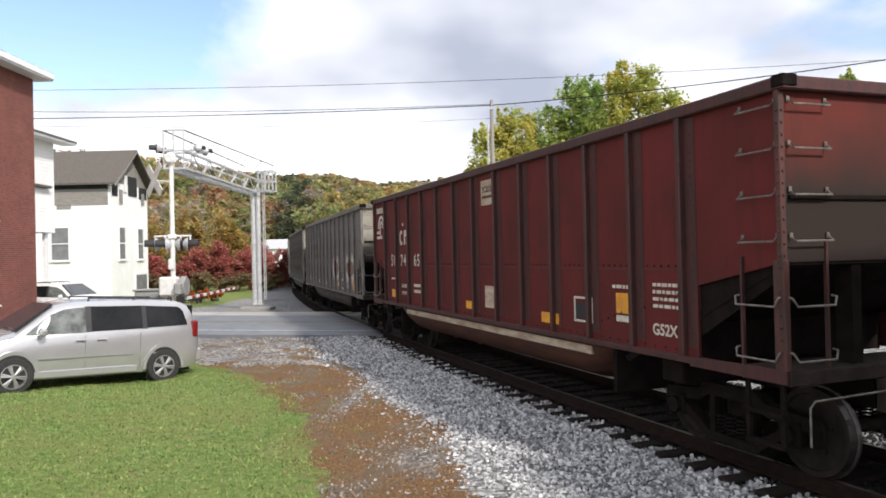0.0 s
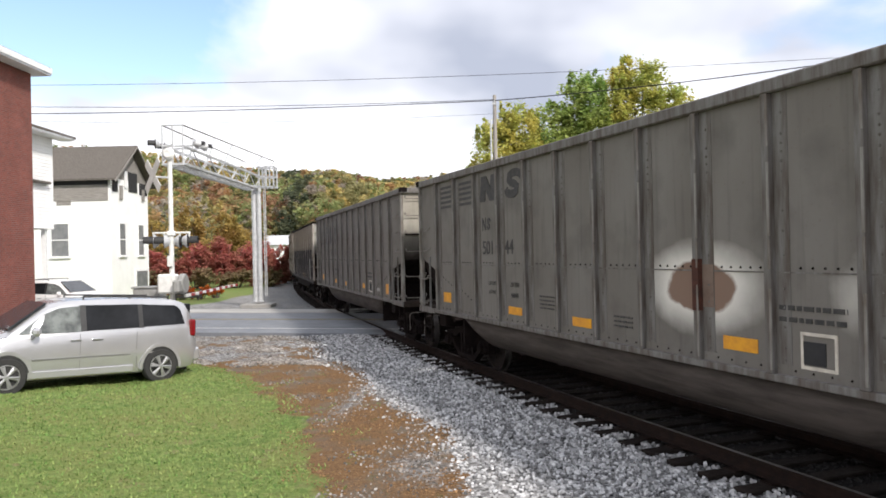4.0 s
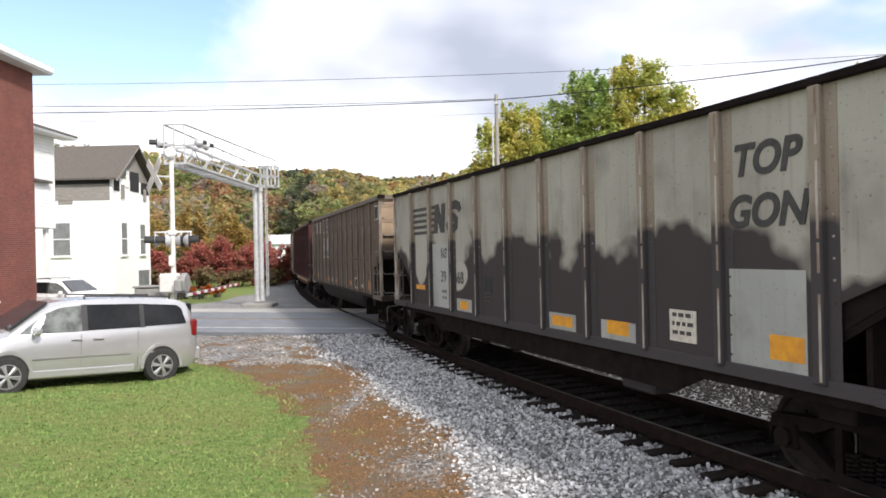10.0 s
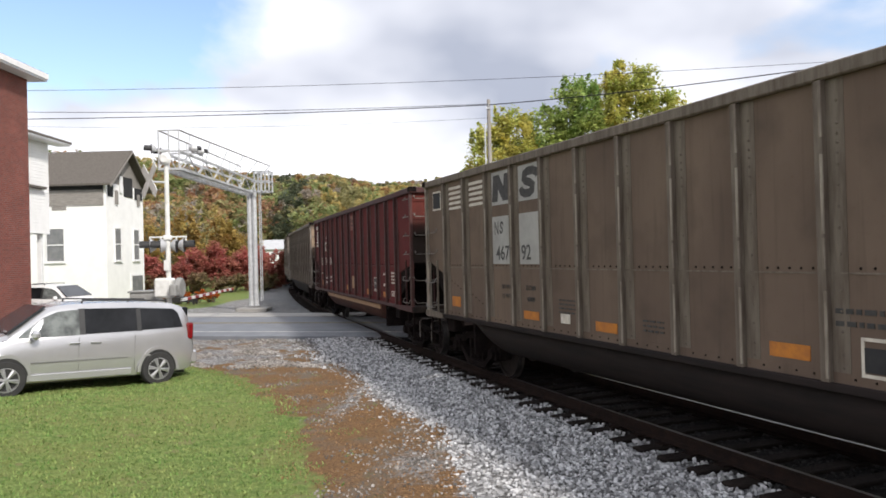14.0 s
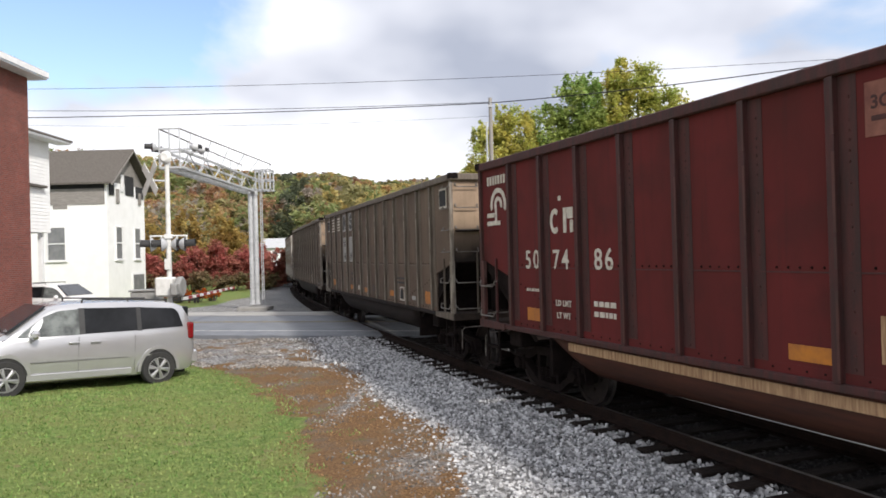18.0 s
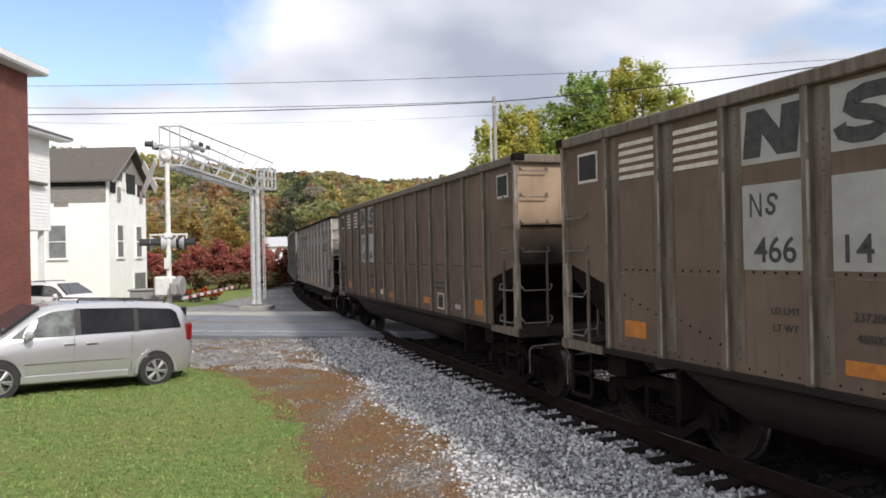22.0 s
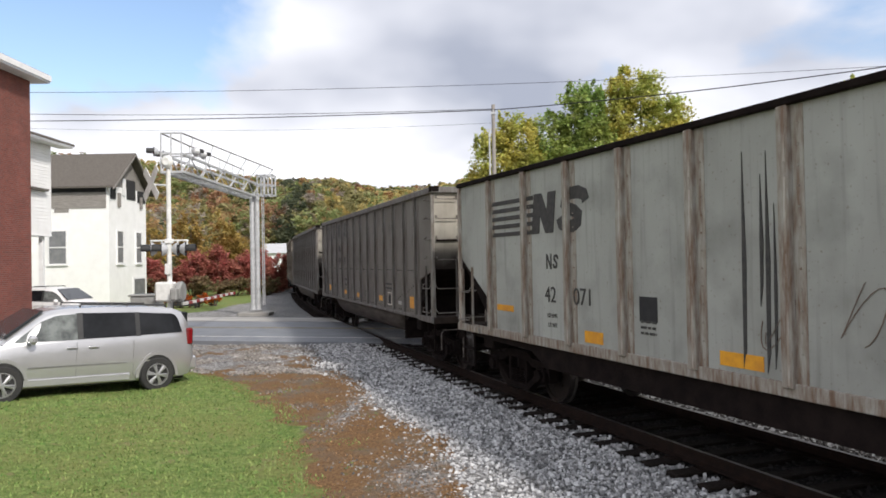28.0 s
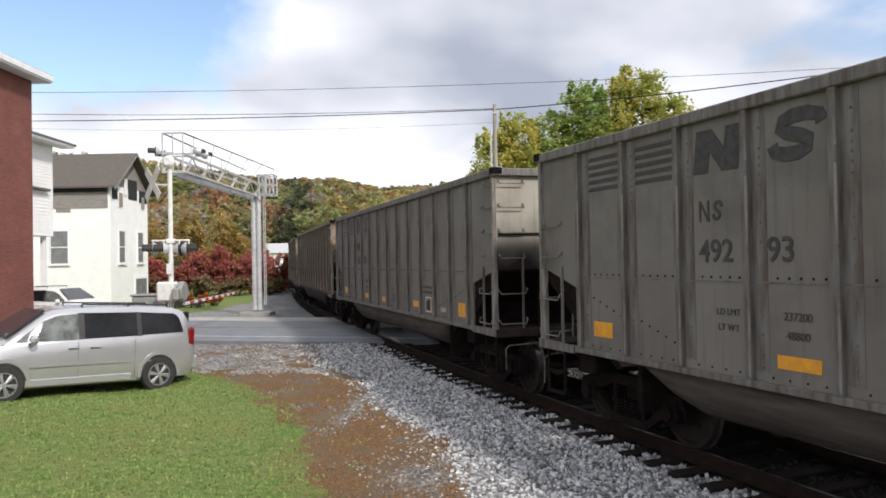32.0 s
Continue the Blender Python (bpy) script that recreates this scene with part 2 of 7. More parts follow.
WHITE_STENCIL = mat("white_stencil", (0.60, 0.56, 0.49), (0.42, 0.38, 0.33), 0.7, 0, 12)
BLACK_STENCIL = mat("black_stencil", (0.03, 0.03, 0.032), (0.055, 0.052, 0.05), 0.7, 0, 12)
P_RED = car_paint("oxide_red_paint", (0.120, 0.021, 0.021), (0.080, 0.018, 0.017), rustiness=0.2)
P_GREY = car_paint("grey_paint", (0.178, 0.168, 0.156), (0.142, 0.130, 0.118))
P_BURNT = car_paint("burnt_grey_paint", (0.178, 0.168, 0.156), (0.142, 0.130, 0.118), burns=((7.6 - 5.44, 1.95, 0.55, 0.28), (7.6 - 2.40, 1.95, 0.72, 0.31)))
P_BROWN = car_paint("grimy_tan_paint", (0.150, 0.110, 0.084), (0.105, 0.076, 0.060))
P_LIGHT = car_paint("pale_grey_paint", (0.36, 0.37, 0.35), (0.28, 0.285, 0.27), rustiness=0.5)
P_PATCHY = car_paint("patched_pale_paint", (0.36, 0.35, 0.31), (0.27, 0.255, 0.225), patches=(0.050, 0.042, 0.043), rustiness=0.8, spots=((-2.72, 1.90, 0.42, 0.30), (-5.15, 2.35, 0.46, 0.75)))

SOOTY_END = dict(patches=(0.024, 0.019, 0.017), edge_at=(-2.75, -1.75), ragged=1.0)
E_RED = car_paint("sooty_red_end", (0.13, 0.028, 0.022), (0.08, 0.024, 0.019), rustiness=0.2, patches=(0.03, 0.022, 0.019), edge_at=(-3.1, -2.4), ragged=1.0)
# Grey and tan ends twice as pale as the sides: sunlight in the colour.
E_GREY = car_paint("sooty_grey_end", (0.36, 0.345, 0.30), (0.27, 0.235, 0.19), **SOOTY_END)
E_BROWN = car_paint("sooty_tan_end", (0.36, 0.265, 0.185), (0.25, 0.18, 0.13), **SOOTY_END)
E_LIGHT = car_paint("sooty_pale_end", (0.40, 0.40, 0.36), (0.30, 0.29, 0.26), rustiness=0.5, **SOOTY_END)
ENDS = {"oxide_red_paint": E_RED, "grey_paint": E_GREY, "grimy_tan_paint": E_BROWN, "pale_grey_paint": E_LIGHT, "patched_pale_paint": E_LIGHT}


# ---------------------------------------------------------------- mesh helpers
def bx(bm, x0, y0, z0, x1, y1, z1, bevel=0.0):
    vs = [bm.verts.new((x, y, z)) for x in (x0, x1) for y in (y0, y1) for z in (z0, z1)]
    fs = [(0, 1, 3, 2), (4, 6, 7, 5), (0, 4, 5, 1), (2, 3, 7, 6), (0, 2, 6, 4), (1, 5, 7, 3)]
    made = [bm.faces.new([vs[i] for i in f]) for f in fs]
    if bevel:
        es = {e for f in made for e in f.edges}
        bmesh.ops.bevel(bm, geom=list(es), offset=bevel, segments=1, affect="EDGES")
    return vs


def tube(bm, p, q, r, n=6, r2=None, caps=True):
    p, q = Vector(p), Vector(q)
    d = (q - p).normalized()
    a = d.orthogonal().normalized()
    b = d.cross(a)
    r2 = r if r2 is None else r2
    rings = []
    for c, rr in ((p, r), (q, r2)):
        rings.append([bm.verts.new(c + (a * math.cos(2 * math.pi * i / n) + b * math.sin(2 * math.pi * i / n)) * rr) for i in range(n)])
    for i in range(n):
        bm.faces.new((rings[0][i], rings[0][(i + 1) % n], rings[1][(i + 1) % n], rings[1][i]))
    if caps:
        bm.faces.new(rings[0][::-1])
        bm.faces.new(rings[1])


def pipe(bm, pts, r, n=6):
    """One bent bar through several points."""
    pts = [Vector(p) for p in pts]
    rings = []
    side = (pts[1] - pts[0]).orthogonal().normalized()
    for i, p in enumerate(pts):
        d = (pts[min(i + 1, len(pts) - 1)] - pts[max(i - 1, 0)]).normalized()
        side = (side - d * side.dot(d)).normalized()
        up = d.cross(side)
        rings.append([bm.verts.new(p + (side * math.cos(2 * math.pi * k / n) + up * math.sin(2 * math.pi * k / n)) * r) for k in range(n)])
    for a, b in zip(rings, rings[1:]):
        for k in range(n):
            bm.faces.new((a[k], a[(k + 1) % n], b[(k + 1) % n], b[k]))
    bm.faces.new(rings[0][::-1])
    bm.faces.new(rings[-1])


def prism(bm, pts, axis, a, b):
    """Extrude a polygon along an axis from a to b."""
    def at(p, w):
        if axis == "y":
            return (p[0], w, p[1])
        if axis == "x":
            return (w, p[0], p[1])
        return (p[0], p[1], w)
    lo = [bm.verts.new(at(p, a)) for p in pts]
    hi = [bm.verts.new(at(p, b)) for p in pts]
    bm.faces.new(lo)
    bm.faces.new(hi[::-1])
    for i in range(len(pts)):
        j = (i + 1) % len(pts)
        bm.faces.new((lo[j], lo[i], hi[i], hi[j]))


def lathe(bm, prof, axis="y", n=24, centre=(0, 0, 0), caps=True):
    """Turn a profile of (radius, along) round an axis."""
    rings = []
    for r, w in prof:
        ring = []
        for i in range(n):
            a = 2 * math.pi * i / n
            c, s = r * math.cos(a), r * math.sin(a)
            v = (c, w, s) if axis == "y" else ((w, c, s) if axis == "x" else (c, s, w))
            ring.append(bm.verts.new(Vector(v) + Vector(centre)))
        rings.append(ring)
    for k in range(len(rings) - 1):
        for i in range(n):
            j = (i + 1) % n
            bm.faces.new((rings[k][i], rings[k][j], rings[k + 1][j], rings[k + 1][i]))
    if caps:
        bm.faces.new(rings[0][::-1])
        bm.faces.new(rings[-1])


def mesh_of(name, bm, *mats, smooth=False):
    bmesh.ops.recalc_face_normals(bm, faces=bm.faces)
    me = bpy.data.meshes.new(name)
    bm.to_mesh(me)
    bm.free()
    for m in mats:
        me.materials.append(m)
    if smooth:
        for p in me.polygons:
            p.use_smooth = True
    return me


def hung(name, me, parent, m=None, label=""):
    """A mesh object under a thing or part."""
    ob = new(name, me)
    ob.parent = parent
    if m is not None:
        ob.matrix_basis = m
    if label:
        ob["label"] = label
    return ob


def part(name, bm, material, parent, label="", m=None, smooth=False):
    mats = material if isinstance(material, (tuple, list)) else (material,)
    return hung(name, mesh_of(name, bm, *mats, smooth=smooth), parent, m, label)


def thing(name, label, category, group="", kind="", m=None, data=None):
    ob = new(name, data)
    if m is not None:
        ob.matrix_basis = m
    return tagged(ob, label, category, group, kind)


TEXTS = {}


def letters(text, size, material, slant=0.0, bold=0.0, space=1.0):
    """A flat mesh of words, lying in x-z, facing -y, centred on its foot line's middle."""
    key = (text, size, material.name, slant, bold, space)
    if key not in TEXTS:
        cu = bpy.data.curves.new("words", "FONT")
        cu.body = text
        cu.size = size
        cu.align_x = "CENTER"
        cu.extrude = 0.002
        cu.shear, cu.offset, cu.space_character = slant, bold, space
        ob = bpy.data.objects.new("words", cu)
        scene.collection.objects.link(ob)
        me = bpy.data.meshes.new_from_object(ob)
        bpy.data.objects.remove(ob)
        me.transform(pose(0, 0, 0, 90))
        me.materials.clear()
        me.materials.append(material)
        TEXTS[key] = me
    return TEXTS[key]


# ---------------------------------------------------------------- the line of the track
H0, X0, Y0 = -0.386841, 5.195, 5.921
K0, K1, K2 = 0.00354566, -1.7761e-05, -6.737e-08


def heading(s):
    if s > 105:
        return heading(105) + (s - 105) * 0.0009
    if s < -30:
        return heading(-30)
    return H0 + K0 * s + K1 * s * s / 2 + K2 * s ** 3 / 3


LINE_S = np.arange(-70.0, 330.01, 0.25)
_hd = np.array([heading(s) for s in LINE_S])
LINE_X = np.concatenate([[0], np.cumsum((np.sin(_hd[1:]) + np.sin(_hd[:-1])) / 2 * 0.25)])
LINE_Y = np.concatenate([[0], np.cumsum((np.cos(_hd[1:]) + np.cos(_hd[:-1])) / 2 * 0.25)])
LINE_X += X0 - np.interp(0, LINE_S, LINE_X)
LINE_Y += Y0 - np.interp(0, LINE_S, LINE_Y)


def line(s, lat=0.0):
    """A point of the track; lat is metres to the side where the camera stands."""
    x, y, h = np.interp(s, LINE_S, LINE_X), np.interp(s, LINE_S, LINE_Y), heading(s)
    return x - math.cos(h) * lat, y + math.sin(h) * lat


def train_at(t):
    u = t - 16
    return -6.035045 + 4.7450317 * t - 0.0072583772 * u * u + 0.00048723081 * u ** 3 + 4.276579e-06 * u ** 4 + 0.28 * math.exp(-3 * t)


PITCH = 16.15
SHIFT = {-1: -1.1, 0: 0.0, 1: 0.10, 2: 0.08, 4: 0.05, 5: -0.02, 6: -0.05, 7: -0.05, 8: 0.08, 9: 0.15, 10: 0.35}


def car_pose(k, t):
    s = PITCH * k - train_at(t) + SHIFT.get(k, 0.0)
    (xa, ya), (xb, yb) = line(s - 6.1), line(s + 6.1)
    return pose((xa + xb) / 2, (ya + yb) / 2, 0, 0, 0, math.degrees(math.atan2(ya - yb, xa - xb)))


# ---------------------------------------------------------------- ground
GRASS_EDGE = ((3.0, -1.2), (7.8, -1.44), (9.6, -1.84), (11.6, -2.3), (13.6, -3.1), (15.4, -4.1), (17.4, -5.3), (18.4, -6.4), (19.2, -9.5), (20.0, -30.0))
BALLAST_EDGE = ((3.0, 1.9), (7.7, 0.18), (9.4, -0.06), (11.0, -0.02), (12.5, -0.9), (13.9, -1.5), (16.7, -2.0), (19.3, -2.9), (22.7, -4.1), (30.0, -6.9), (33.0, -9.0), (36.0, -15.5), (41.0, -14.1), (49.0, -13.1), (60.0, -15.2), (81.0, -18.6))


def edge(tab, y):
    return np.interp(y, [p[0] for p in tab], [p[1] for p in tab])


def track_side(x, y):
    """Distance from the track's middle, and how far along it."""
    i = np.argmin((LINE_X[::2] - x) ** 2 + (LINE_Y[::2] - y) ** 2) * 2
    return math.hypot(LINE_X[i] - x, LINE_Y[i] - y), LINE_S[i]


def smooth01(a, b, v):
    t = np.clip((v - a) / (b - a), 0, 1)
    return t * t * (3 - 2 * t)


def ground_z(x, y):
    """Height of the ground sheet without the ballast."""
    hill = smooth01(88, 235, y + 0.10 * x) * (24.0 + 7.0 * smooth01(-40, -150, x) - 3.0 * smooth01(-30, 10, x))
    hill = hill + smooth01(235, 700, y) * 10
    lump = 0.035 * math.sin(x * 0.9 + 1.3) * math.sin(y * 0.7) + 0.02 * math.sin(x * 2.3 + y * 1.7)
    rise = 0.20 * smooth01(16.2, 12.5, y) * smooth01(-3.0, -6.5, x) * smooth01(-6, 6, y)
    return -0.24 + lump * smooth01(-1.0, -3.0, x) + rise + hill


def make_ground():
    xs = np.concatenate([[-1500, -900, -500, -320, -240, -190, -160], np.arange(-140, -30, 5), np.arange(-30, -13, 1.0), np.arange(-13, 6, 0.14), np.arange(6, 30, 1.0), np.arange(30, 140, 8), [160, 220, 320, 500, 900, 1500]])
    ys = np.concatenate([[-1500, -700, -300, -120, -60, -30, -15, -6, 0], np.arange(2, 25, 0.14), np.arange(25, 60, 1.0), np.arange(60, 260, 5), [280, 320, 380, 460, 600, 900, 1500, 2500]])
    nx, ny = len(xs), len(ys)
    co, dirt, grav = [], [], []
    for y in ys:
        ge, be = edge(GRASS_EDGE, y), edge(BALLAST_EDGE, y)
        for x in xs:
            co.append((x, y, ground_z(x, y)))
            w = 0.30 * noise.noise((x * 0.9, y * 0.9, 0)) + 0.22 * noise.noise((x * 2.6, y * 2.6, 3)) if -14 < x < 7 and 0 < y < 32 else 0
            near = smooth01(-0.25, 0.25, x - ge + 1.6 * w) * (1 - smooth01(30, 34, y))
            apron = smooth01(17.7, 18.9, y + 2.4 * w + (0.25 * (x + 6) if x < -6 else 0)) * (1 - smooth01(34, 36, y)) * smooth01(-60, -20, x)
            bal = smooth01(-0.15, 0.3, x - be + 1.2 * w) * (1 - smooth01(70, 110, y)) * (1 - smooth01(14, 18, x))
            # a stony streak and a stony corner in the dirt
            streak = 0.62 * math.exp(-((x + 1.9 + 0.1 * (12 - y)) / 0.22) ** 2) * smooth01(11.6, 12.4, y) * (1 - smooth01(14.6, 15.4, y)) if -4 < x < 1 else 0
            corner = 0.58 * math.exp(-((x + 0.35) / 0.62) ** 2 - ((y - 9.3) / 1.1) ** 2) if 5 < y < 14 else 0
            dirt.append(max(near, apron * 0.9))
            grav.append(max(bal, apron * (0.58 + 1.5 * w), streak + 0.5 * w, corner + 0.7 * w))
    faces = [(j * nx + i, j * nx + i + 1, (j + 1) * nx + i + 1, (j + 1) * nx + i) for j in range(ny - 1) for i in range(nx - 1)]
    me = bpy.data.meshes.new("ground")
    me.from_pydata(co, [], faces)
    for nm, vals in (("dirt", dirt), ("gravel", grav)):
        at = me.attributes.new(nm, "FLOAT", "POINT")
        at.data.foreach_set("value", np.clip(vals, 0, 1))
    for p in me.polygons:
        p.use_smooth = True
    me.materials.append(ground_material())
    return thing("ground", "mown green lawn with bare brown dirt and grey gravel", "ground", kind="structure", data=me)


def ground_material():
    m = bpy.data.materials.new("lawn_dirt_gravel")
    m.use_nodes = True
    nt = m.node_tree
    n, l = nt.nodes, nt.links
    b = n["Principled BSDF"]
    b.inputs["Roughness"].default_value = 0.95
    b.inputs["Specular IOR Level"].default_value = 0.15
    tc = n.new("ShaderNodeTexCoord")

    def noi(scale, detail=6, rough=0.6):
        t = n.new("ShaderNodeTexNoise")
        t.inputs["Scale"].default_value, t.inputs["Detail"].default_value, t.inputs["Roughness"].default_value = scale, detail, rough
        l.new(tc.outputs["Object"], t.inputs["Vector"])
        return t.outputs["Fac"]

    def ramp(v, *stops):
        r = n.new("ShaderNodeValToRGB")
        while len(r.color_ramp.elements) < len(stops):
            r.color_ramp.elements.new(0.5)
        for e, (p, c) in zip(r.color_ramp.elements, stops):
            e.position, e.color = p, (*c, 1)
        l.new(v, r.inputs[0])
        return r.outputs[0]

    def mixc(f, a, c):
        mx = n.new("ShaderNodeMix")
        mx.data_type = "RGBA"
        l.new(f, mx.inputs["Factor"])
        l.new(a, mx.inputs["A"])
        l.new(c, mx.inputs["B"])
        return mx.outputs["Result"]

    def attr(nm):
        a = n.new("ShaderNodeAttribute")
        a.attribute_name = nm
        return a.outputs["Fac"]

    def ragged(nm, scale, lo, hi):
        mu = n.new("ShaderNodeMath")
        mu.operation = "MULTIPLY_ADD"
        mu.inputs[1].default_value = 0.9
        l.new(noi(scale, 5), mu.inputs[0])
        l.new(attr(nm), mu.inputs[2])
        r = n.new("ShaderNodeMapRange")
        r.inputs["From Min"].default_value, r.inputs["From Max"].default_value = lo, hi
        l.new(mu.outputs[0], r.inputs["Value"])
        return r.outputs[0]

    grass = mixc(ragged("nothing", 0.55, 0.38, 0.62), ramp(noi(9, 9, 0.75), (0.36, (0.075, 0.130, 0.030)), (0.64, (0.215, 0.278, 0.086))), ramp(noi(24, 8), (0.3, (0.13, 0.145, 0.045)), (0.7, (0.25, 0.245, 0.09))))
    grass = mixc(ragged("nothing", 2.6, 0.52, 0.64), grass, ramp(noi(18, 8), (0.3, (0.17, 0.145, 0.07)), (0.7, (0.24, 0.22, 0.10))))
    soil = mixc(ragged("nothing", 1.5, 0.44, 0.62), ramp(noi(28, 9), (0.3, (0.085, 0.048, 0.028)), (0.7, (0.270, 0.160, 0.075))), ramp(noi(50, 9), (0.3, (0.085, 0.066, 0.050)), (0.7, (0.23, 0.19, 0.145))))
    soil = mixc(ragged("nothing", 3.6, 0.54, 0.68), soil, ramp(noi(34, 8), (0.3, (0.065, 0.075, 0.022)), (0.7, (0.16, 0.15, 0.055))))
    stone = n.new("ShaderNodeTexVoronoi")
    stone.inputs["Scale"].default_value = 21
    l.new(tc.outputs["Object"], stone.inputs["Vector"])
    sepc = n.new("ShaderNodeSeparateColor")
    l.new(stone.outputs["Color"], sepc.inputs[0])
    gravel = ramp(sepc.outputs[0], (0.0, (0.085, 0.083, 0.08)), (0.5, (0.20, 0.195, 0.19)), (1.0, (0.42, 0.415, 0.41)))
    c = mixc(ragged("dirt", 3.0, 0.75, 1.05), grass, soil)
    c = mixc(ragged("gravel", 3.5, 0.80, 1.08), c, gravel)
    l.new(c, b.inputs["Base Color"])
    bp = n.new("ShaderNodeBump")
    bp.inputs["Strength"].default_value = 0.8
    bp.inputs["Distance"].default_value = 0.05
    l.new(noi(22, 8, 0.7), bp.inputs["Height"])
    l.new(bp.outputs[0], b.inputs["Normal"])
    return m


make_ground()

# ---------------------------------------------------------------- road over the crossing
ASPHALT = mat("wet_grey_asphalt", (0.145, 0.155, 0.172), (0.195, 0.205, 0.222), 0.6, 0, 1.3, 0.3, 60)
LINE_PAINT = mat("worn_white_line", (0.55, 0.55, 0.53), (0.3, 0.3, 0.3), 0.7, 0, 8)
ROAD_DIR = Vector((math.cos(radians(-14)), math.sin(radians(-14)), 0))
ROAD_MID = Vector((-6.0, 28.6, 0))
ROAD_ROT = pose(ROAD_MID.x, ROAD_MID.y, 0, 0, 0, -14)


def make_road():
    bm = bmesh.new()
    prism(bm, [(-4.35, -0.5), (-4.35, -0.14), (-3.8, -0.06), (-1.0, -0.01), (2.0, -0.05), (2.35, -0.07), (2.35, -0.5)], "x", -60, 60)
    me = mesh_of("road", bm, ASPHALT)
    thing("road", "damp grey asphalt road crossing the railway", "road", kind="structure", m=ROAD_ROT, data=me)

    for v, w, m, lab in ((-1.12, 0.10, YELLOW, "double yellow centre line"), (-0.88, 0.10, YELLOW, "double yellow centre line"), (-3.7, 0.12, LINE_PAINT, "white edge line"), (2.0, 0.14, LINE_PAINT, "white edge line")):
        for x0, x1 in ((-55, 6.4), (9.8, 55)):
            bm = bmesh.new()
            z = -0.01 - abs(v + 1.0) * 0.05 / 2.9
            bx(bm, x0, v - w / 2, z - 0.02, x1, v + w / 2, z + 0.005)
            thing("road_line", lab + " painted on the asphalt", "road marking", kind="structure", m=ROAD_ROT, data=mesh_of("road_line", bm, m))
    bm = bmesh.new()
    prism(bm, [(2.36, -0.5), (2.36, -0.055), (4.5, -0.07), (4.9, -0.14), (4.9, -0.5)], "x", -46, 1.5)
    thing("pavement", "pale worn concrete strip along the road", "pavement", kind="structure", m=ROAD_ROT, data=mesh_of("pavement", bm, STRIP))


STRIP = mat("worn_pale_concrete", (0.44, 0.43, 0.41), (0.27, 0.265, 0.25), 0.85, 0, 0.9, 0.3, stretch=(0.3, 1.6, 1))
YELLOW = mat("yellow_road_paint", (0.26, 0.20, 0.08), (0.15, 0.135, 0.09), 0.7, 0, 3)
make_road()


# ---------------------------------------------------------------- track
def make_track():
    root = thing("railway_track", "rusty curved railway track on dark wooden ties", "railway track", kind="structure")
    ss = np.arange(-60, 200.01, 1.0)
    prof = [(-0.07, -0.165), (-0.07, -0.15), (-0.012, -0.125), (-0.012, -0.045), (-0.036, -0.035), (-0.036, -0.006), (-0.028, 0.0), (0.028, 0.0), (0.036, -0.006), (0.036, -0.035), (0.012, -0.045), (0.012, -0.125), (0.07, -0.15), (0.07, -0.165)]
    for lat in (0.7525, -0.7525):
        bm = bmesh.new()
        rings = [[bm.verts.new((*line(s, lat + p), z)) for p, z in prof] for s in ss]
        for a, b in zip(rings, rings[1:]):
            for i in range(len(prof)):
                j = (i + 1) % len(prof)
                f = bm.faces.new((a[i], a[j], b[j], b[i]))
                f.material_index = 1 if i in (6,) else 0
        part("rail", bm, (RAIL, RAIL_HEAD), root)
    bm = bmesh.new()
    bx(bm, -0.11, -1.3, -0.31, 0.11, 1.3, -0.168, 0.012)
    me = mesh_of("tie", bm, TIE)
    rng = random.Random(5)
    s = -12.0
    while s < 60:
        x, y = line(s)
        hung("tie", me, root, pose(x, y, rng.uniform(-0.012, 0.006), 0, 0, math.degrees(math.pi / 2 - heading(s)) + rng.uniform(-1.2, 1.2)))
        s += 0.54
    bm = bmesh.new()
    bx(bm, -0.09, -0.19, 0, 0.09, 0.19, 0.014)
    me = mesh_of("tie_plate", bm, RAIL)
    s = -12.0
    while s < 30:
        for lat in (0.7525, -0.7525):
            x, y = line(s, lat)
            hung("tie_plate", me, root, pose(x, y, -0.166, 0, 0, math.degrees(math.pi / 2 - heading(s))))
        s += 0.54


make_track()


# ---------------------------------------------------------------- the coal train
def wheelset_mesh():
    bm = bmesh.new()
    for sgn in (1, -1):
        prof = [(0.10, 0.66), (0.30, 0.685), (0.40, 0.69), (0.405, 0.665), (0.482, 0.668), (0.482, 0.695), (0.458, 0.705), (0.455, 0.80), (0.40, 0.80), (0.385, 0.775), (0.14, 0.76), (0.12, 0.83), (0.09, 0.83)]
        prof = [(r, w * sgn) for r, w in prof]
        lathe(bm, prof, "y", 40)
    for f in bm.faces:
        c = f.calc_center_median()
        if math.hypot(c.x, c.z) > 0.44:
            f.material_index = 1
    lathe(bm, [(0.075, -0.95), (0.075, 0.95)], "y", 10)
    for sgn in (1, -1):
        for a in range(5):
            an = a * 2 * math.pi / 5
            tube(bm, (0.22 * math.cos(an), 0.768 * sgn, 0.22 * math.sin(an)), (0.22 * math.cos(an), 0.79 * sgn, 0.22 * math.sin(an)), 0.03, 6)
    return mesh_of("wheelset", bm, WHEEL, TREAD, smooth=False)


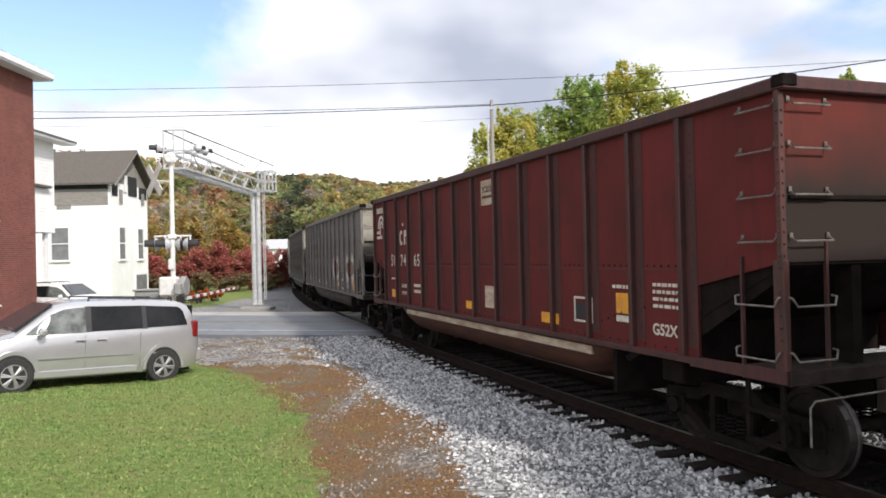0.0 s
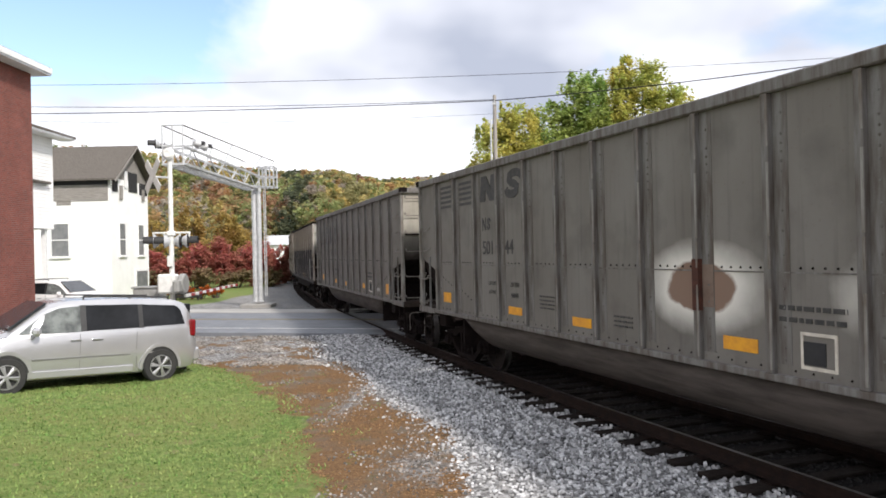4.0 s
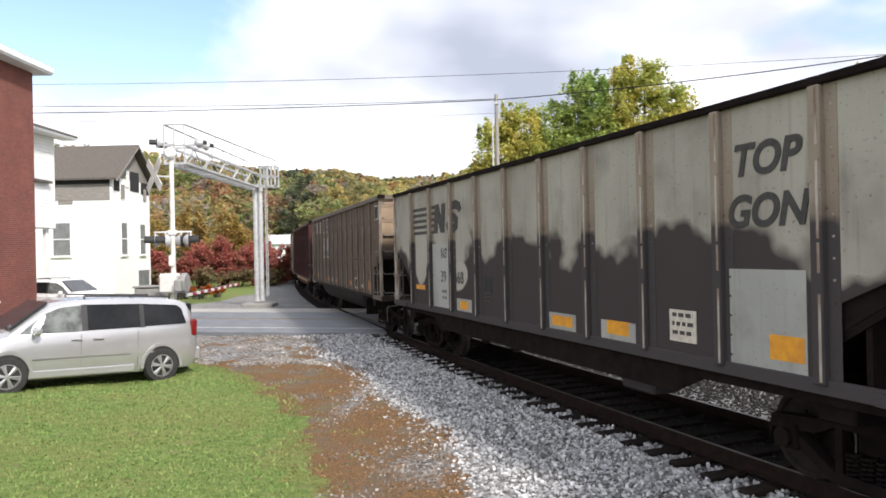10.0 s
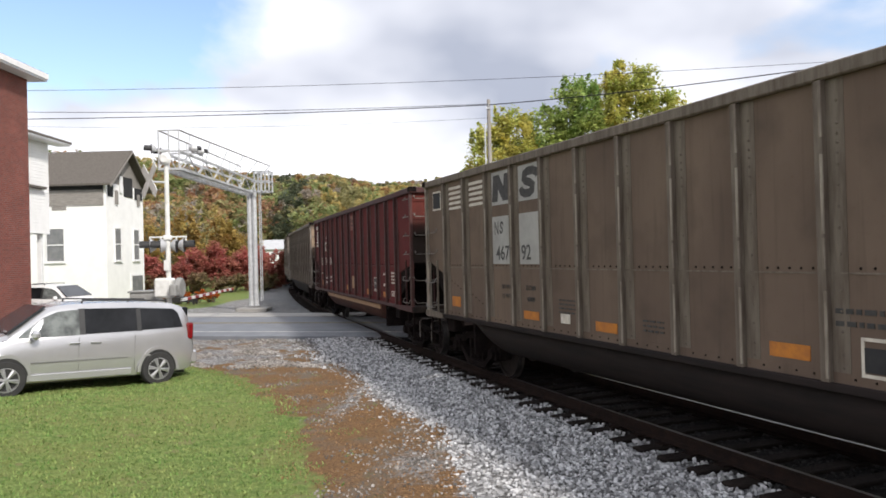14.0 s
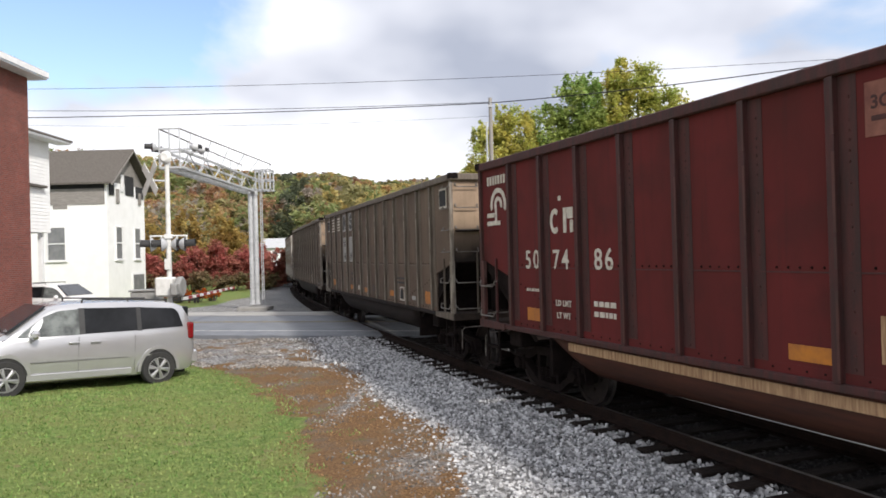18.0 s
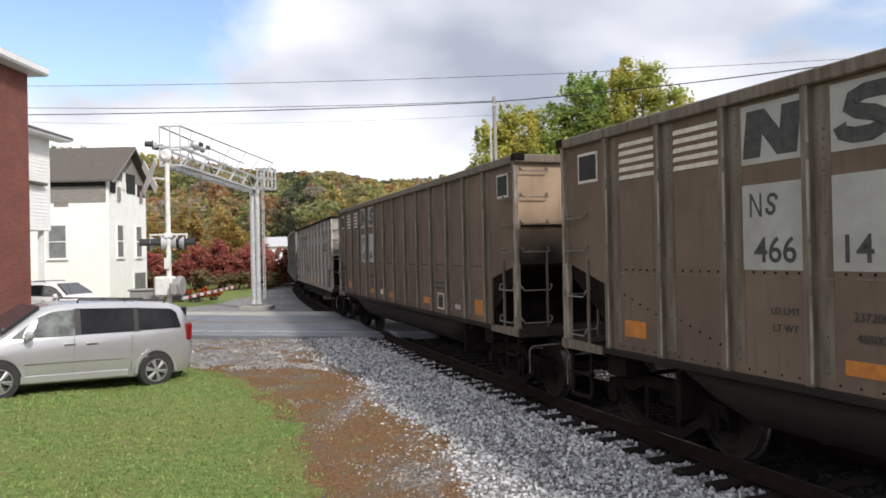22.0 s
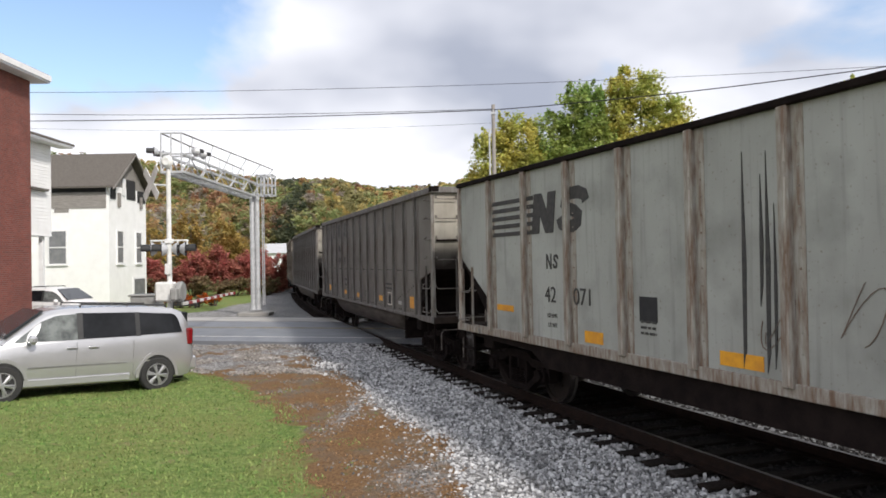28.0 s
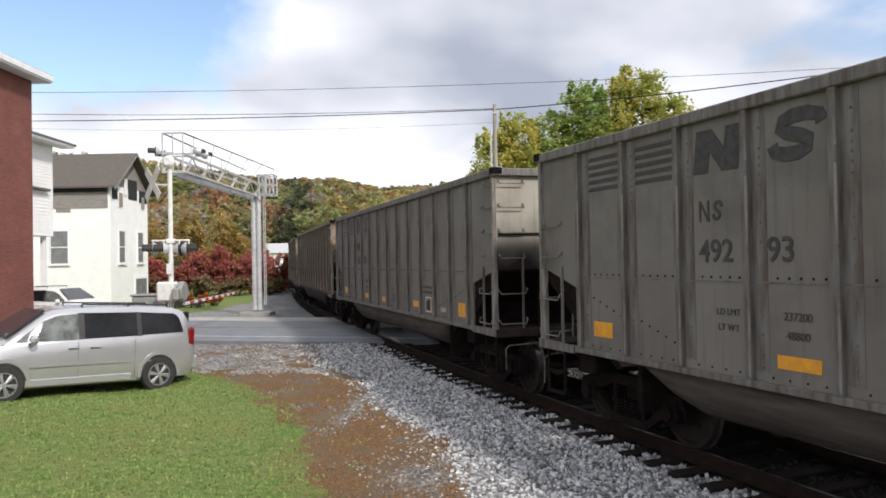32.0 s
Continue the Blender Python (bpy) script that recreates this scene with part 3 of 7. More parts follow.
def side_frame_mesh():
    bm = bmesh.new()
    # cast truss outline, with two windows left open
    top = [(-1.15, 0.50), (-1.1, 0.66), (-0.55, 0.70), (-0.35, 0.80), (0.35, 0.80), (0.55, 0.70), (1.1, 0.66), (1.15, 0.50)]
    for a, b in zip(top, top[1:]):
        d = 0.07
        prism(bm, [a, b, (b[0], b[1] - 2 * d), (a[0], a[1] - 2 * d)], "y", -0.07, 0.07)
    for sg in (1, -1):
        prism(bm, [(sg * 0.98, 0.52), (sg * 0.80, 0.52), (sg * 0.28, 0.20), (sg * 0.42, 0.16)], "y", -0.07, 0.07)
        prism(bm, [(sg * 0.26, 0.76), (sg * 0.34, 0.76), (sg * 0.34, 0.18), (sg * 0.26, 0.18)], "y", -0.06, 0.06)
        bx(bm, sg * 0.89 - 0.13, -0.11, 0.34, sg * 0.89 + 0.13, 0.11, 0.60, 0.02)
        tube(bm, (sg * 0.89, -0.17, 0.46), (sg * 0.89, 0.10, 0.46), 0.10, 12)
    bx(bm, -0.42, -0.08, 0.12, 0.42, 0.08, 0.24, 0.02)
    return mesh_of("side_frame", bm, STEEL_DARK)


def spring_mesh():
    bm = bmesh.new()
    n = 40
    pts = [(0.07 * math.cos(i * 0.8), 0.07 * math.sin(i * 0.8), 0.24 + 0.22 * i / n) for i in range(n + 1)]
    for a, b in zip(pts, pts[1:]):
        tube(bm, a, b, 0.016, 4, caps=False)
    return mesh_of("spring", bm, STEEL_DARK)


WHEELSET, SIDE_FRAME, SPRING = wheelset_mesh(), side_frame_mesh(), spring_mesh()


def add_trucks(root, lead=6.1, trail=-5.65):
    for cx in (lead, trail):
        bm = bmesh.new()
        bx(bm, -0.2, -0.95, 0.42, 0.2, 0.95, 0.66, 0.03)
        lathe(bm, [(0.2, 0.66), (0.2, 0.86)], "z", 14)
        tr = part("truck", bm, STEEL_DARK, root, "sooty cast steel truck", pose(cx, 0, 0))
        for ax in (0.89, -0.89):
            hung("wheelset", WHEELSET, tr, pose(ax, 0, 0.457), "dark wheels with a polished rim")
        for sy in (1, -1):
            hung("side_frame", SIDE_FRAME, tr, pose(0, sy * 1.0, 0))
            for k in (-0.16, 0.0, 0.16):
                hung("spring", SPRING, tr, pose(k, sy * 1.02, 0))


def grab_mesh(w, drop=0.0):
    """A grab iron: a bar with bent ends, along x, standing off towards -y."""
    bm = bmesh.new()
    r = 0.011
    pts = [(-w / 2, 0, drop), (-w / 2, -0.07, 0), (w / 2, -0.07, 0), (w / 2, 0, drop)]
    pipe(bm, pts, r, 5)
    for sx in (-w / 2, w / 2):
        bx(bm, sx - 0.018, -0.012, drop - 0.022, sx + 0.018, 0.0, drop + 0.03)
    return mesh_of("grab_iron", bm, GRAB)


GRAB = mat("worn_grab_steel", (0.22, 0.205, 0.19), (0.09, 0.072, 0.06), 0.6, 0.2, 9)
GRAB_SHORT, GRAB_WIDE = grab_mesh(0.46, 0.05), grab_mesh(0.46, 0.05)


# End decks: the shade between cars is put into this colour, with grime.
PLATFORM = mat("sooty_platform", (0.045, 0.034, 0.028), (0.024, 0.019, 0.017), 0.85, 0, 5, 0.2, spec=0.1)
POSTS = {"grimy_grey_edge": mat("worn_grey_post", (0.24, 0.235, 0.22), (0.11, 0.09, 0.075), 0.6, 0, 5, stretch=(3, 3, 0.5)),
         "grimy_tan_edge": mat("worn_pale_post", (0.30, 0.265, 0.22), (0.12, 0.095, 0.075), 0.55, 0, 5, stretch=(3, 3, 0.5)),
         "grimy_red_edge": mat("worn_red_post", (0.085, 0.028, 0.024), (0.040, 0.019, 0.017), 0.6, 0, 5, stretch=(3, 3, 0.5)),
         "rusty_pale_edge": mat("worn_white_post", (0.44, 0.42, 0.38), (0.16, 0.10, 0.07), 0.55, 0, 5, stretch=(3, 3, 0.5))}


def end_gear(root, grime, trailing=(2.86, 2.42), wheel_z=2.42):
    """Corner posts, grab irons, ladders, steps, couplers and brake gear, at both ends."""
    for sx in (1, -1):
        for sy in (1, -1):
            bm = bmesh.new()
            bx(bm, 7.50, 1.49, 1.06, 7.57, 1.56, 3.86, 0.008)
            for k in range(22):
                z = 1.25 + k * 0.115
                tube(bm, (7.535, 1.56, z), (7.535, 1.572, z), 0.014, 5)
                tube(bm, (7.57, 1.525, z), (7.582, 1.525, z), 0.014, 5)
            bx(bm, 7.44, 1.485, 1.06, 7.585, 1.555, 2.24, 0.008)
            bm.transform(Matrix.Diagonal((sx, sy, 1, 1)))
            part("corner_post", bm, POSTS[grime.name], root)
            bm = bmesh.new()
            prism(bm, [(6.62, 1.07), (7.6, 1.07), (7.6, 1.20), (7.2, 1.20), (6.62, 1.17)], "y", 1.545, 1.575)
            bm.transform(Matrix.Diagonal((sx, sy, 1, 1)))
            part("sill_end_plate", bm, grime, root)
            bm = bmesh.new()
            pipe(bm, [(7.72, 1.42, 0.50), (7.72, 1.42, 0.86), (7.72, 1.36, 0.92), (7.72, 0.3, 0.95)], 0.011, 5)
            bm.transform(Matrix.Diagonal((sx, sy, 1, 1)))
            part("uncoupling_lever", bm, GRAB, root)
            for z in (3.72, 3.30, 2.86, 2.42) if sx > 0 else trailing:
                hung("grab_iron", GRAB_SHORT, root, pose(sx * 7.24, sy * 1.505, z, 0, 0, 0 if sy < 0 else 180))
            for z in (3.72, 3.30, 2.86, 2.42) if sx > 0 else (2.86,):
                hung("grab_iron", GRAB_WIDE, root, pose(sx * 7.56, sy * 1.21, z, 0, 0, 90 if sx > 0 else -90))
            bm = bmesh.new()
            bx(bm, 6.98, 1.50, 1.05, 7.01, 1.535, 2.28)
            bm.transform(Matrix.Diagonal((sx, sy, 1, 1)))
            part("ladder_stile", bm, grime, root)
            bm = bmesh.new()
            bx(bm, 7.53, 0.98, 1.05, 7.565, 1.012, 2.42)
            bm.transform(Matrix.Diagonal((sx, sy, 1, 1)))
            part("ladder_stile", bm, grime, root)
            for z in (1.28, 1.80):
                for pts in ([(6.96, 1.53, z + 0.09), (6.96, 1.58, z + 0.08), (6.99, 1.60, z), (7.49, 1.60, z), (7.53, 1.58, z + 0.08), (7.53, 1.55, z + 0.09)], [(7.56, 0.95, z + 0.09), (7.62, 0.95, z + 0.08), (7.64, 0.99, z), (7.64, 1.45, z), (7.62, 1.5, z + 0.08), (7.57, 1.5, z + 0.09)]):
                    bm = bmesh.new()
                    pipe(bm, pts, 0.012, 5)
                    bm.transform(Matrix.Diagonal((sx, sy, 1, 1)))
                    part("rung", bm, GRAB, root)
            bm = bmesh.new()
            for x in (6.98, 7.44):
                bx(bm, x, 1.47, 0.42, x + 0.05, 1.50, 1.08)
            for z in (0.44, 0.74):
                bx(bm, 6.98, 1.45, z - 0.02, 7.49, 1.52, z + 0.02)
            bm.transform(Matrix.Diagonal((sx, sy, 1, 1)))
            part("step", bm, STEEL_DARK, root)
        bm = bmesh.new()
        bx(bm, 7.0, -1.54, 1.05, 7.62, 1.54, 1.19, 0.01)
        bx(bm, 7.55, -0.4, 0.70, 7.66, 0.4, 1.05, 0.02)
        bm.transform(Matrix.Diagonal((sx, 1, 1, 1)))
        part("end_sill", bm, PLATFORM, root)
        bm = bmesh.new()
        bx(bm, 7.5, -0.09, 0.72, 7.92, 0.09, 0.94, 0.02)
        prism(bm, [(7.85, -0.16), (8.09, -0.16), (8.12, -0.02), (8.0, 0.0), (8.0, 0.06), (8.1, 0.10), (8.05, 0.17), (7.85, 0.15)], "z", 0.68, 0.98)
        bm.transform(Matrix.Diagonal((sx, sx, 1, 1)))
        part("coupler", bm, STEEL_DARK, root, "rusty knuckle coupler")
        bm = bmesh.new()
        pts = [(7.6, 0.35, 0.8), (7.75, 0.36, 0.55), (7.92, 0.25, 0.42), (8.06, 0.08, 0.46)]
        pipe(bm, pts, 0.022, 6)
        bm.transform(Matrix.Diagonal((sx, sx, 1, 1)))
        part("air_hose", bm, STEEL_DARK, root)
    # brake wheel on the leading end, on the far side
    bm = bmesh.new()
    at = Vector((7.74, 0.72, wheel_z))
    rim = [at + Vector((0, 0.27 * math.cos(2 * math.pi * a / 24), 0.27 * math.sin(2 * math.pi * a / 24))) for a in range(25)]
    for p, q in zip(rim, rim[1:]):
        tube(bm, p, q, 0.018, 5, caps=False)
    for p in rim[:24:5]:
        tube(bm, at - Vector((0.06, 0, 0)), p, 0.014, 4)
    bx(bm, 7.56, 0.55, wheel_z - 0.17, 7.69, 0.89, wheel_z + 0.2, 0.02)
    tube(bm, (7.63, 0.72, wheel_z - 0.15), (7.63, 0.72, 1.1), 0.018, 5)
    part("brake_wheel", bm, grime, root, "spoked brake wheel on its gear box")


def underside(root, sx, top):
    """Added dark plate standing in for shade under the slope sheet, and bolster over the truck."""
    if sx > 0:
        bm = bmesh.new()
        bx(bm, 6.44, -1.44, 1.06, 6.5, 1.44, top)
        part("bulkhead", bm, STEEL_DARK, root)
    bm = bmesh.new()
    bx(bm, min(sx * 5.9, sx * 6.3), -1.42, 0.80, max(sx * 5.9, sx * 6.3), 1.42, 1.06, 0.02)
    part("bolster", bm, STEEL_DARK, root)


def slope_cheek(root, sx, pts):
    """Dark cheek plates that close the side between the side sheet and the sloping floor, added to keep it shade-black.
    """
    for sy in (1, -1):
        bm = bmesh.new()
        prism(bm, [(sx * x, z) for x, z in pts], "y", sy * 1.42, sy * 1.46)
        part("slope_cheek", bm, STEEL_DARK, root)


def edge_of_rib(bm, z0, z1, y):
    """The bright worn outer edge of a rib, in broken lengths."""
    rng = random.Random(2)
    z = z0
    while z < z1 - 0.1:
        h = min(rng.uniform(0.25, 0.8), z1 - z)
        old = set(bm.faces)
        bx(bm, 0.018, y - 0.004, z, 0.046, y + 0.01, z + h)
        for f in bm.faces:
            if f not in old:
                f.material_index = 1
        z += h + rng.uniform(0.02, 0.2)


def rivet_row(pts, out, r=0.017):
    """Button rivets on a side sheet that faces -y at y = out."""
    bm = bmesh.new()
    for x, z in pts:
        tube(bm, (x, out, z), (x, out - 0.012, z), r, 5, r * 0.6)
    return bm


def tub_car(paint, grime, belly, label="", ribs=(), lead=0.08, trail=0.45, trucks=(6.45, -5.65)):
    """A riveted steel gondola with rounded tubs between its trucks; x is the way it goes, ribs are their places along it."""
    root = thing("coal_gondola", label, "freight car", "cars of the coal train")
    cut, back = ribs[0] + 0.22, ribs[-1] - 0.05
    for sy in (1, -1):
        bm = bmesh.new()
        prism(bm, [(7.52, 3.86), (7.52, 2.22), (cut, 1.96), (cut, 1.16), (back, 1.16), (back, 1.96), (-7.52, 2.26), (-7.52, 3.86)], "y", sy * 1.47, sy * 1.50)
        part("side_sheet", bm, paint, root)
        bm = bmesh.new()
        bx(bm, -7.64, min(sy * 1.42, sy * 1.57), 3.85, 7.64, max(sy * 1.42, sy * 1.57), 3.985, 0.015)
        part("top_chord", bm, grime, root)
        bm = bmesh.new()
        bx(bm, -6.9, min(sy * 1.44, sy * 1.56), 1.09, 6.9, max(sy * 1.44, sy * 1.56), 1.165, 0.008)
        part("side_sill", bm, grime if belly is not BELLY_BROWN else belly, root)
        bm = bmesh.new()
        bx(bm, back, min(sy * 1.495, sy * 1.5058), 1.165, cut - 0.01, max(sy * 1.495, sy * 1.5058), 1.26)
        part("sill_plate", bm, paint, root)
        bm = bmesh.new()
        bx(bm, back, min(sy * 1.497, sy * 1.506), 2.125, cut - 0.05, max(sy * 1.497, sy * 1.506), 2.14)
        part("seam", bm, grime, root)
    bm = bmesh.new()
    bx(bm, -0.045, -1.565, 1.165, 0.045, -1.495, 3.85, 0.006)
    bx(bm, -0.05, -1.5055, 1.17, 0.225, -1.497, 3.84)
    edge_of_rib(bm, 1.20, 3.84, -1.566)
    rib = mesh_of("rib", bm, grime, POSTS[grime.name])
    for x in ribs:
        for sy in (1, -1):
            hung("rib", rib, root, pose(x, 0, 0, 0, 0, 0 if sy > 0 else 180))
    # rivets: bunched up each rib, in a row along the seam and the sill, and in slanting rows where the floor slopes
    heights = (3.65, 3.45, 3.36, 3.28, 3.19, 3.09, 2.91, 2.72, 2.53, 2.30, 1.98, 1.80, 1.62, 1.42, 1.30)
    rv = mesh_of("rivets", rivet_row([(x + 0.15, z) for x in ribs for z in heights], -1.503, 0.017), grime)
    hung("rivet_strip", rv, root)["kind"] = "stuff"
    spots = []
    for a, b in zip(ribs, ribs[1:]):
        spots += [(a - 0.14 - k * 0.135, 2.175) for k in range(5)] + [(a - 0.16 - k * 0.2, 1.215) for k in range(4)]
    for a, z0, z1 in ((ribs[0], 1.86, 1.66), (ribs[1], 1.62, 1.42)):
        spots += [(a - 0.12 - k * 0.16, z0 + (z1 - z0) * k / 4) for k in range(5)]
    for a, z0, z1 in ((ribs[-1], 1.86, 1.66), (ribs[-2], 1.62, 1.42)):
        spots += [(a + 0.3 + k * 0.15, z0 + (z1 - z0) * k / 4) for k in range(5)]
    # these rivets are near-black: their small shadows are put into the colour
    rv = mesh_of("rivets", rivet_row(spots, -1.503, 0.0145), STEEL_DARK)
    hung("rivet_strip", rv, root)["kind"] = "stuff"
    for sx in (1, -1):
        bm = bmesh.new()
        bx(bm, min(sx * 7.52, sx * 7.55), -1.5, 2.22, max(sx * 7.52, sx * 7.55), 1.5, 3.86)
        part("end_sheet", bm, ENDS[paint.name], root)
        bm = bmesh.new()
        bx(bm, min(sx * 7.5, sx * 7.64), -1.45, 3.85, max(sx * 7.5, sx * 7.64), 1.45, 3.985, 0.015)
        part("end_chord", bm, grime, root)
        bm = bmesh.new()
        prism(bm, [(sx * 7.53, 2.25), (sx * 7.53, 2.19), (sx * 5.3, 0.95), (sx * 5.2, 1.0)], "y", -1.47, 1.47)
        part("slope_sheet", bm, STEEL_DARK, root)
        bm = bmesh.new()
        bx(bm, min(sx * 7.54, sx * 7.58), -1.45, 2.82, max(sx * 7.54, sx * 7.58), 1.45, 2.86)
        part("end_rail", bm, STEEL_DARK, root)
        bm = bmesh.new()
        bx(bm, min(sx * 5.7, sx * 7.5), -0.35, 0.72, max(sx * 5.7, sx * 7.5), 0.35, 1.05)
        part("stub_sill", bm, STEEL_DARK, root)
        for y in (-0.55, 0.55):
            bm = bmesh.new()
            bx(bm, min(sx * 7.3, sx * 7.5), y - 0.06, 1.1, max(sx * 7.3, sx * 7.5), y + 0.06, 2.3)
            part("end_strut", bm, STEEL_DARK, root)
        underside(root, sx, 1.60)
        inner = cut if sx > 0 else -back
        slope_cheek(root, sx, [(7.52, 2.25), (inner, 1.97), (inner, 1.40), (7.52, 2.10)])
        # added plate that closes the bright gap under the tub ends, dark like shade
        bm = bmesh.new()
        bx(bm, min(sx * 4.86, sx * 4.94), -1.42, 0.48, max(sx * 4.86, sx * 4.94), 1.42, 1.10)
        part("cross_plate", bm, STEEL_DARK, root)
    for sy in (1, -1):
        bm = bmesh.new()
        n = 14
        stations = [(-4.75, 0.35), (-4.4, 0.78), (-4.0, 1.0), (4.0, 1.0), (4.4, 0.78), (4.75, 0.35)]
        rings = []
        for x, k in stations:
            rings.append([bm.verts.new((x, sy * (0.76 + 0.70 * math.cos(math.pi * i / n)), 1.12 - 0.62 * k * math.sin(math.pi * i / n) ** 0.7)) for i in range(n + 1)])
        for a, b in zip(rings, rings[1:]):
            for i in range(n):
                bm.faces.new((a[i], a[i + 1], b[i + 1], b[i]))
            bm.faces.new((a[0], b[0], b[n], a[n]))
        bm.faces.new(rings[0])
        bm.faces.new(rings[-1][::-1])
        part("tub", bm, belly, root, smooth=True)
    for sx in (1, -1):
        for sy in (1, -1):
            bm = bmesh.new()
            bx(bm, 7.50, 1.40, 3.88, 7.655, 1.585, 3.995, 0.01)
            bm.transform(Matrix.Diagonal((sx, sy, 1, 1)))
            part("corner_cap", bm, STEEL_DARK, root)
    end_gear(root, grime, () if paint is P_RED else (2.86, 2.42))
    draw_ends(root, lead, trail)
    add_trucks(root, *trucks)
    return root


def draw_ends(root, lead, trail):
    """Move the gear at both ends along, so that the body is as long as it should be; its middle stays."""
    done = set()
    for ob in root.children:
        if ob.name.startswith("rib"):
            continue
        if ob.location.length > 1e-6:
            ob.location.x += lead if ob.location.x > 6.7 else (trail if ob.location.x < -6.4 else 0)
        elif ob.data and ob.data.name not in done:
            done.add(ob.data.name)
            for v in ob.data.vertices:
                v.co.x += lead if v.co.x > 6.85 else (trail if v.co.x < -6.5 else 0)


def flat_car(paint, grime, label=""):
    """A flat-bottomed gondola with deep side sills and tall corner ladders."""
    root = thing("coal_gondola", label, "freight car", "cars of the coal train")
    for sy in (1, -1):
        bm = bmesh.new()
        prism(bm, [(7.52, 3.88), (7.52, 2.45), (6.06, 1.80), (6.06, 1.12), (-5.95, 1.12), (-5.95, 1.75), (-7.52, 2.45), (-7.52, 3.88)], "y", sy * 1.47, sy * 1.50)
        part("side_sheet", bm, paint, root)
        bm = bmesh.new()
        bx(bm, -7.6, min(sy * 1.44, sy * 1.57), 3.87, 7.6, max(sy * 1.44, sy * 1.57), 3.95, 0.01)
        part("top_chord", bm, STEEL_DARK, root)
        bm = bmesh.new()
        prism(bm, [(-7.0, 1.12), (7.0, 1.12), (7.0, 0.98), (4.4, 0.94), (3.9, 0.72), (-3.9, 0.72), (-4.4, 0.94), (-7.0, 0.98)], "y", sy * 1.40, sy * 1.46)
        part("side_sill", bm, STEEL_DARK, root)
        bm = bmesh.new()
        bx(bm, -7.0, min(sy * 1.46, sy * 1.53), 1.06, 7.0, max(sy * 1.46, sy * 1.53), 1.20, 0.008)
        part("sill_angle", bm, grime, root)
    bm = bmesh.new()
    bx(bm, -0.065, -1.57, 1.15, 0.065, -1.495, 3.87, 0.012)
    bx(bm, -0.06, -1.5055, 1.15, 0.20, -1.497, 3.86)
    edge_of_rib(bm, 1.18, 3.85, -1.571)
    rib = mesh_of("rib", bm, grime, POSTS[grime.name])
    ribs = [6.06] + [4.78 - i * 1.315 for i in range(9)]
    for x in ribs:
        for sy in (1, -1):
            hung("rib", rib, root, pose(x, 0, 0, 0, 0, 0 if sy > 0 else 180))
    rv = mesh_of("rivets", rivet_row([(x + 0.14, 1.28 + k * 0.2) for x in ribs for k in range(13)] + [(6.7 - k * 0.16, 1.13) for k in range(84)], -1.503), grime)
    hung("rivet_strip", rv, root)["kind"] = "stuff"
    for sx in (1, -1):
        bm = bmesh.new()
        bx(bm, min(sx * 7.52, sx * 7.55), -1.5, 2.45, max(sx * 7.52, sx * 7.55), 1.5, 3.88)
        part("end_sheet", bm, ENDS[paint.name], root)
        bm = bmesh.new()
        bx(bm, min(sx * 7.5, sx * 7.6), -1.45, 3.87, max(sx * 7.5, sx * 7.6), 1.45, 3.95, 0.01)
        part("end_chord", bm, STEEL_DARK, root)
        bm = bmesh.new()
        prism(bm, [(sx * 7.53, 2.47), (sx * 7.53, 2.41), (sx * 5.3, 1.08), (sx * 5.2, 1.12)], "y", -1.47, 1.47)
        part("slope_sheet", bm, STEEL_DARK, root)
        bm = bmesh.new()
        for y in (-1.0, 0.0, 1.0):
            bx(bm, min(sx * 7.55, sx * 7.62), y - 0.05, 2.45, max(sx * 7.55, sx * 7.62), y + 0.05, 3.88)
        bx(bm, min(sx * 7.54, sx * 7.62), -1.5, 2.42, max(sx * 7.54, sx * 7.62), 1.5, 2.5)
        part("end_stiffener", bm, grime, root)
        bm = bmesh.new()
        bx(bm, min(sx * 5.7, sx * 7.5), -0.35, 0.72, max(sx * 5.7, sx * 7.5), 0.35, 1.05)
        part("stub_sill", bm, STEEL_DARK, root)
        for y in (-0.6, 0.6):
            bm = bmesh.new()
            bx(bm, min(sx * 7.2, sx * 7.4), y - 0.07, 1.1, max(sx * 7.2, sx * 7.4), y + 0.07, 2.45)
            part("end_strut", bm, STEEL_DARK, root)
        underside(root, sx, 1.74)
        slope_cheek(root, sx, [(7.52, 2.46), (6.0, 1.80), (6.0, 1.40), (7.52, 2.34)])
    bm = bmesh.new()
    bx(bm, -5.3, -1.46, 1.06, 5.3, 1.46, 1.12)
    bx(bm, -5.8, -0.3, 0.72, 5.8, 0.3, 1.06)
    part("underframe", bm, STEEL_DARK, root)
    bm = bmesh.new()
    bx(bm, 2.6, -1.3, 0.55, 3.3, -0.9, 1.05, 0.03)
    part("air_reservoir", bm, grime, root)
    end_gear(root, grime, (), 3.1)
    # tall ladder rungs up both faces of each leading corner
    for sx in (1,):
        for sy in (1, -1):
            bm = bmesh.new()
            bx(bm, 6.93, 1.50, 1.1, 6.97, 1.55, 3.85)
            bx(bm, 7.55, 0.75, 1.1, 7.6, 0.79, 3.85)
            for z in (2.3, 2.68, 3.06, 3.44):
                tube(bm, (6.95, 1.57, z), (7.53, 1.57, z), 0.013, 5)
                tube(bm, (7.61, 0.77, z), (7.61, 1.5, z), 0.013, 5)
            bm.transform(Matrix.Diagonal((sx, sy, 1, 1)))
            part("tall_ladder", bm, grime, root)
    draw_ends(root, 0.0, 0.45)
    # this kind stands a hand lower than the others
    for me in {ob.data for ob in root.children if ob.data and ob.location.length < 1e-6 or ob.name.startswith("rib")}:
        for v in me.vertices:
            if v.co.z > 2.0:
                v.co.z = 2.0 + (v.co.z - 2.0) * 0.963
